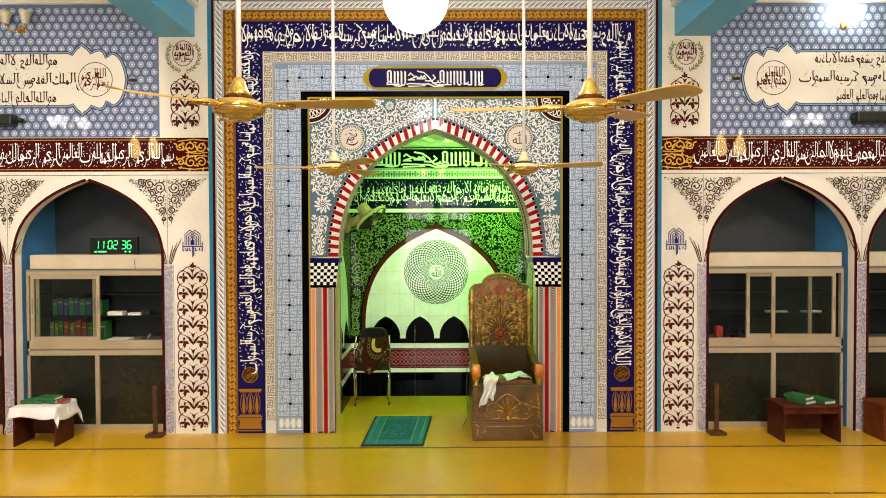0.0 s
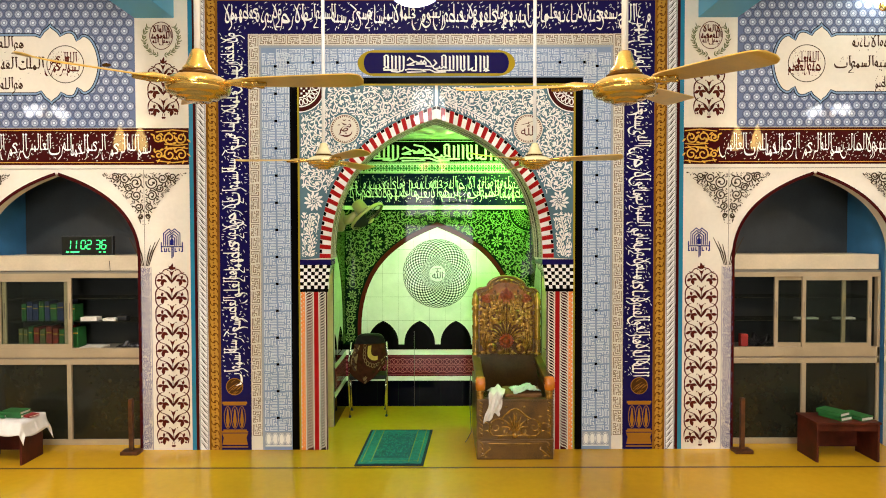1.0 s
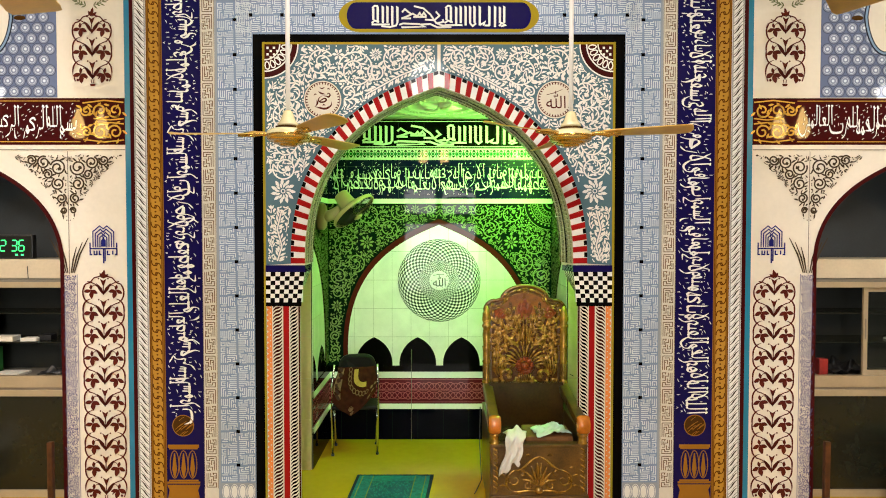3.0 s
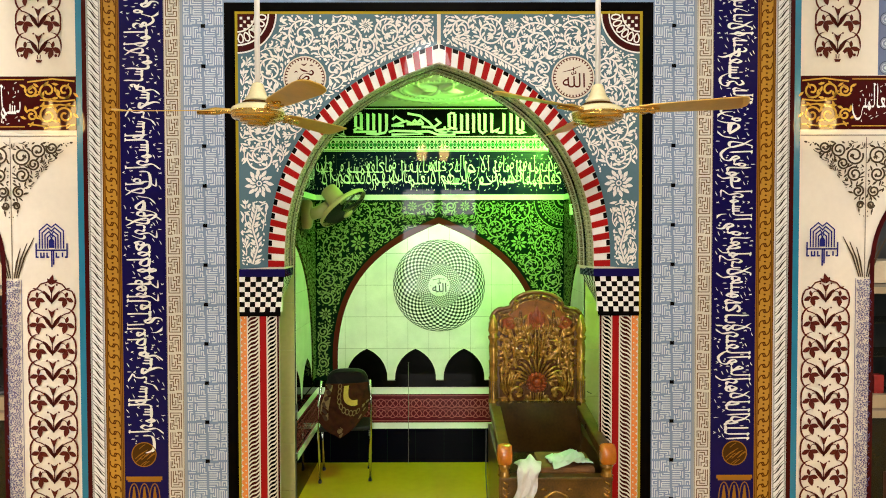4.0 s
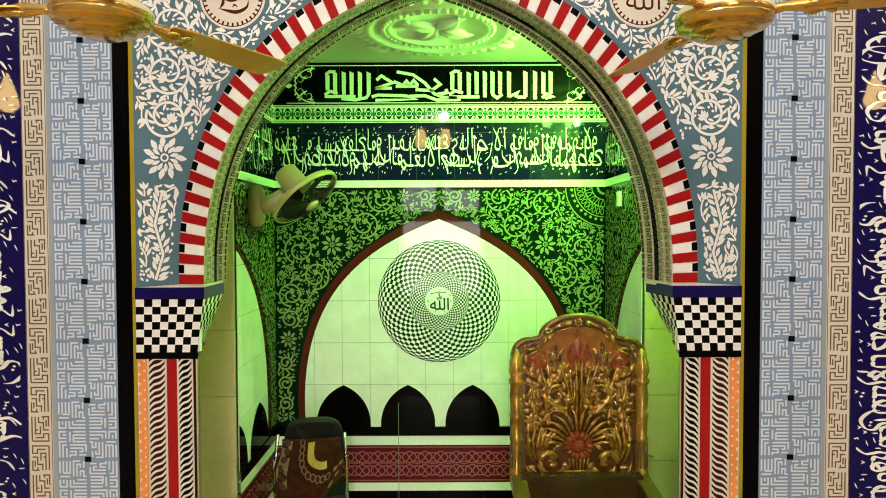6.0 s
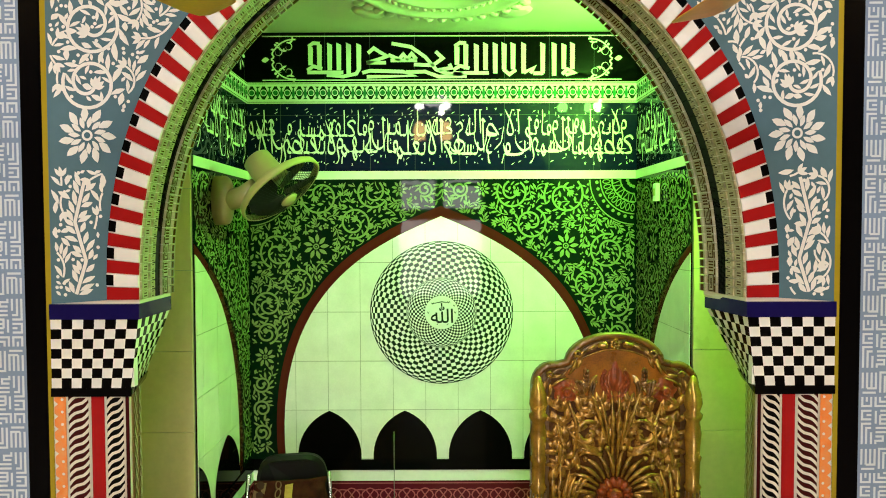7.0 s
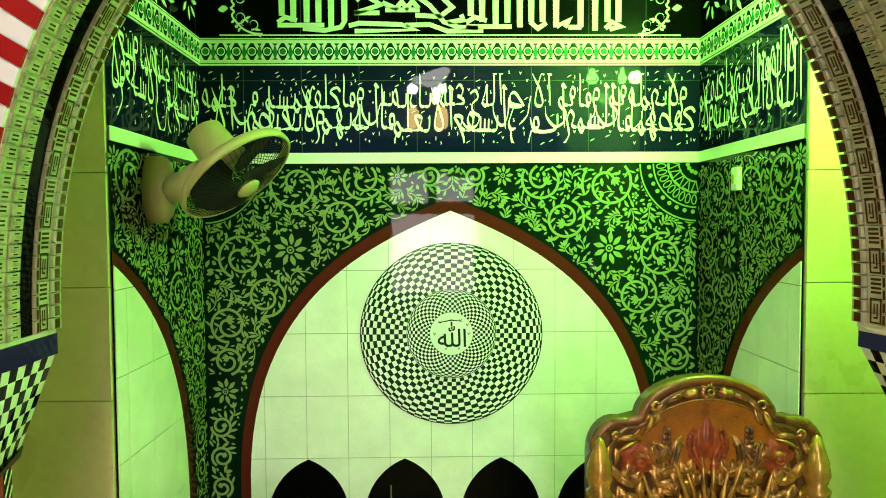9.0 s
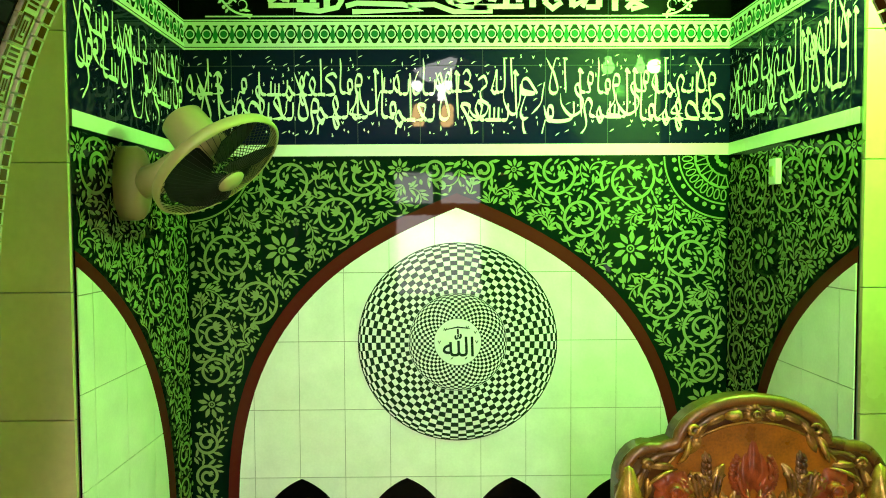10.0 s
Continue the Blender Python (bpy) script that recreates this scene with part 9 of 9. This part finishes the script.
def upright(x, y, z, w, h, d, m, label, group):
    t = thing("book", label, "book", group, pose(x, y, z))
    part("cover", box_bm(-w / 2, w / 2, -d / 2, d / 2, 0, h, 0.004), m, t)
    part("title_band", box_bm(-w / 2 + 0.003, w / 2 - 0.003, -d / 2 - 0.002, -d / 2 + 0.001, h * 0.70, h * 0.76), GOLD, t)
    return t


rnd = random.Random(31)
# what stands behind the glass in the west cabinet
x = -4.18
for m, w, h, lab in ((BOOK_OLIVE, 0.04, 0.20, "olive bound book"), (BOOK_OLIVE, 0.035, 0.19, "olive bound book"), (BOOK_GREEN, 0.04, 0.22, "green bound book"), (BOOK_RED, 0.05, 0.21, "red bound book"), (BOOK_OLIVE, 0.05, 0.19, "olive bound book"), (BOOK_RED, 0.055, 0.22, "red bound book"), (BOOK_RED, 0.05, 0.20, "red bound book"), (BOOK_GREEN, 0.05, 0.19, "green bound book"), (BOOK_RED, 0.065, 0.23, "thick red bound book"), (BOOK_GREEN, 0.05, 0.21, "green bound book")):
    upright(x + w / 2, 6.80, 0.931, w, h, 0.15, m, lab + " standing behind cabinet glass", "cabinet books")
    x += w + 0.012
x = -4.16
for k in range(9):
    m = (BOOK_GREEN, BOOK_BLUE, BOOK_BLUE, BOOK_GREEN, BOOK_BLUE)[k % 5]
    w = rnd.uniform(0.045, 0.07)
    upright(x + w / 2, 6.82, 1.209, w, rnd.uniform(0.16, 0.205), 0.15, m, "dark bound book standing on the glass shelf", "cabinet books")
    x += w + 0.008
for x, y, z, w, d, h, m, lab in ((-3.46, 6.74, 1.209, 0.16, 0.10, 0.040, PAPER, "white flat box on the shelf"), (-3.26, 6.74, 1.209, 0.13, 0.09, 0.026, PAPER, "white small box on the shelf"), (-3.16, 6.78, 1.209, 0.10, 0.08, 0.045, BLACK_PLASTIC, "black small device on the shelf"), (-3.44, 6.76, 0.931, 0.22, 0.16, 0.022, PAPER, "stack of loose papers"), (3.08, 6.76, 0.931, 0.07, 0.06, 0.13, BOOK_RED, "small red carton in the cabinet"), (3.72, 6.78, 1.209, 0.22, 0.07, 0.016, PAPER, "white paper roll on the shelf"), (4.10, 6.78, 1.209, 0.20, 0.07, 0.016, PAPER, "white paper roll on the shelf")):
    t = thing("small_box", lab, "box", at=pose(x, y, z))
    part("body", box_bm(-w / 2, w / 2, -d / 2, d / 2, 0, h, 0.004), m, t)
crumpled("dark_bag", "black cloth bag lying in the cabinet", "bag", pose(3.30, 6.80, 0.931), 0.34, 0.22, 0.16, BLACK_VINYL, 15)
crumpled("dark_cable_heap", "heap of black cables in the cabinet", "cable", pose(-3.10, 6.80, 0.931), 0.22, 0.14, 0.08, BLACK_PLASTIC, 17)

# digital clock on the west cabinet
clk = thing("digital_clock", "black digital clock with glowing green digits", "clock", at=pose(-3.465, 6.72, 1.866))
part("case", box_bm(-0.255, 0.255, -0.025, 0.025, 0.0, 0.190, 0.006), BLACK_PLASTIC, clk)
part("window", box_bm(-0.245, 0.245, -0.028, -0.024, 0.012, 0.178), FAN_DARK, clk, "dark display window")
SEG = {"0": "abcdef", "1": "bc", "2": "abged", "3": "abgcd", "6": "afgcde"}
x = -0.205
for chd in "11 02 36":
    G = Flat((0, -0.0295, 0), (1, 0, 0), (0, 0, 1))
    if chd == " ":
        x += 0.030
        continue
    w, z0, z1, z2 = 0.042, 0.062, 0.104, 0.146
    sl = 0.006
    seg = {"a": ((0, z2), (w, z2)), "b": ((w, z2), (w, z1)), "c": ((w, z1), (w, z0)), "d": ((0, z0), (w, z0)), "e": ((0, z1), (0, z0)), "f": ((0, z2), (0, z1)), "g": ((0, z1), (w, z1))}
    for k in SEG[chd]:
        (a, b), (d, e) = seg[k]
        sa, sb = sl * (b - z0) / 0.084, sl * (e - z0) / 0.084
        a, d = a + sa, d + sb
        ux, uz = (d - a), (e - b)
        L = math.hypot(ux, uz)
        ux, uz = ux / L * 0.005, uz / L * 0.005
        G.strip([(x + a + ux, b + uz), (x + d - ux, e - uz)], 0.008)
    x += 0.058
    G.done("digit", LED, clk, "glowing green digit")
for a, b in ((-0.205, -0.175), (-0.16, -0.075), (0.12, 0.14), (0.165, 0.185)):
    G = Flat((0, -0.0295, 0), (1, 0, 0), (0, 0, 1))
    G.rect(a, b, 0.024, 0.038)
    G.done("small_readout", LED, clk, "small green readout")
mesh_part("power_lead", *tube([(0.24, 0.02, 0.02), (0.26, -0.02, -0.02), (0.262, -0.105, -0.06), (0.268, -0.105, -0.15)], 0.003, 6), BLACK_PLASTIC, clk)


# ---------------------------------------------------------------- reading desks, books and stands
def desk(x0, x1, y0, y1, h, m, label):
    t = thing("reading_desk", label, "desk", "low reading desks", pose((x0 + x1) / 2, (y0 + y1) / 2, 0))
    w, d = (x1 - x0) / 2, (y1 - y0) / 2
    part("desk_top", box_bm(-w - 0.01, w + 0.01, -d - 0.01, d + 0.01, h - 0.022, h, 0.004), m, t)
    for s in (-1, 1):
        part("side_board", box_bm(*sorted((s * w, s * (w - 0.020))), -d, d, 0.0, h - 0.022, 0.003), m, t)
    part("back_board", box_bm(-w + 0.02, w - 0.02, d - 0.03, d - 0.012, 0.05, h - 0.022, 0.002), m, t)
    part("apron", box_bm(-w + 0.02, w - 0.02, -d + 0.01, -d + 0.025, h - 0.085, h - 0.022, 0.002), m, t)
    return t


desk(3.43, 4.00, 6.09, 6.40, 0.365, DESK, "low dark red wooden reading desk with green books")
desk(4.43, 5.02, 6.10, 6.40, 0.36, DESK_ORANGE, "low orange brown wooden reading desk")
for k in range(2):
    t = thing("ink_jar", "small dark jar with a pale label", "jar", "jars by the desk", pose(4.47 + 0.075 * k, 6.04, 0.0))
    v, f = lathe([(0.0, 0.0), (0.024, 0.0), (0.026, 0.01), (0.026, 0.08), (0.016, 0.10), (0.016, 0.115), (0.0, 0.116)], 16)
    mesh_part("glass_body", v, f, UMBER, t, smooth=True)
    v, f = lathe([(0.0265, 0.03), (0.0265, 0.065)], 16)
    mesh_part("paper_label", v, f, PAPER, t)
for k, (dx, dy, z) in enumerate(((3.69, 6.245, 0.366), (3.675, 6.255, 0.401), (3.885, 6.245, 0.366))):
    book(dx, dy, z, 0.155, 0.22, 0.033, BOOK_GREEN, (24, 30, 20)[k], label="green bound scripture on the reading desk", group="desk books")
for sx in (-1, 1):
    t = thing("wooden_post", "brown wooden post on a small foot", "post", "wooden posts", pose(2.885 * sx, 6.36, 0))
    part("shaft", box_bm(-0.020, 0.020, -0.018, 0.018, 0.03, 0.52, 0.006), POST_WOOD, t)
    part("foot", box_bm(-0.085, 0.085, -0.06, 0.06, 0.0, 0.035, 0.01), POST_WOOD, t, "wide wooden foot")
# table under a white cloth
desk(-4.14, -3.72, 6.06, 6.36, 0.385, DESK, "low wooden desk under a white cloth")
t = thing("table_cloth", "white cloth draped over the low desk", "cloth", at=pose(-3.93, 6.21, 0.388))
n = 32
verts = []
for i in range(n + 1):
    for j in range(n + 1):
        u, v = (i / n - 0.5) * 0.74, (j / n - 0.5) * 0.56
        ox, oy = max(0, abs(u) - 0.225), max(0, abs(v) - 0.175)
        drop = ox + oy
        x = math.copysign(min(abs(u), 0.225) + 0.25 * ox, u)
        y = math.copysign(min(abs(v), 0.175) + 0.25 * oy, v)
        fold = 0.02 * math.sin(17 * u + 3 * v) * min(1, drop * 9)
        verts.append((x + fold * 0.6, y + fold * (1 if v > 0 else -1) * 0.8, 0.006 - drop * (0.95 + 0.5 * noise.noise(Vector((u * 4, v * 4, 5)))) + 0.004 * noise.noise(Vector((u * 14, v * 14, 1)))))
ob = mesh_part("fabric", verts, [(i * (n + 1) + j, (i + 1) * (n + 1) + j, (i + 1) * (n + 1) + j + 1, i * (n + 1) + j + 1) for i in range(n) for j in range(n)], CLOTH_WHITE, t, smooth=True)
ob.modifiers.new("thick", "SOLIDIFY").thickness = 0.003
for k, (dx, dy, z, m) in enumerate(((-4.03, 6.22, 0.401, BOOK_GREEN), (-3.87, 6.23, 0.401, BOOK_GREEN), (-3.88, 6.225, 0.430, BOOK_GREEN), (-3.79, 6.24, 0.401, BOOK_RED))):
    book(dx, dy, z, 0.13 if k < 3 else 0.10, 0.20, 0.028 if k < 3 else 0.018, m, (88, 80, 84, 70)[k], label="green bound scripture on the white cloth" if k < 3 else "dark red booklet on the white cloth", group="cloth desk books")
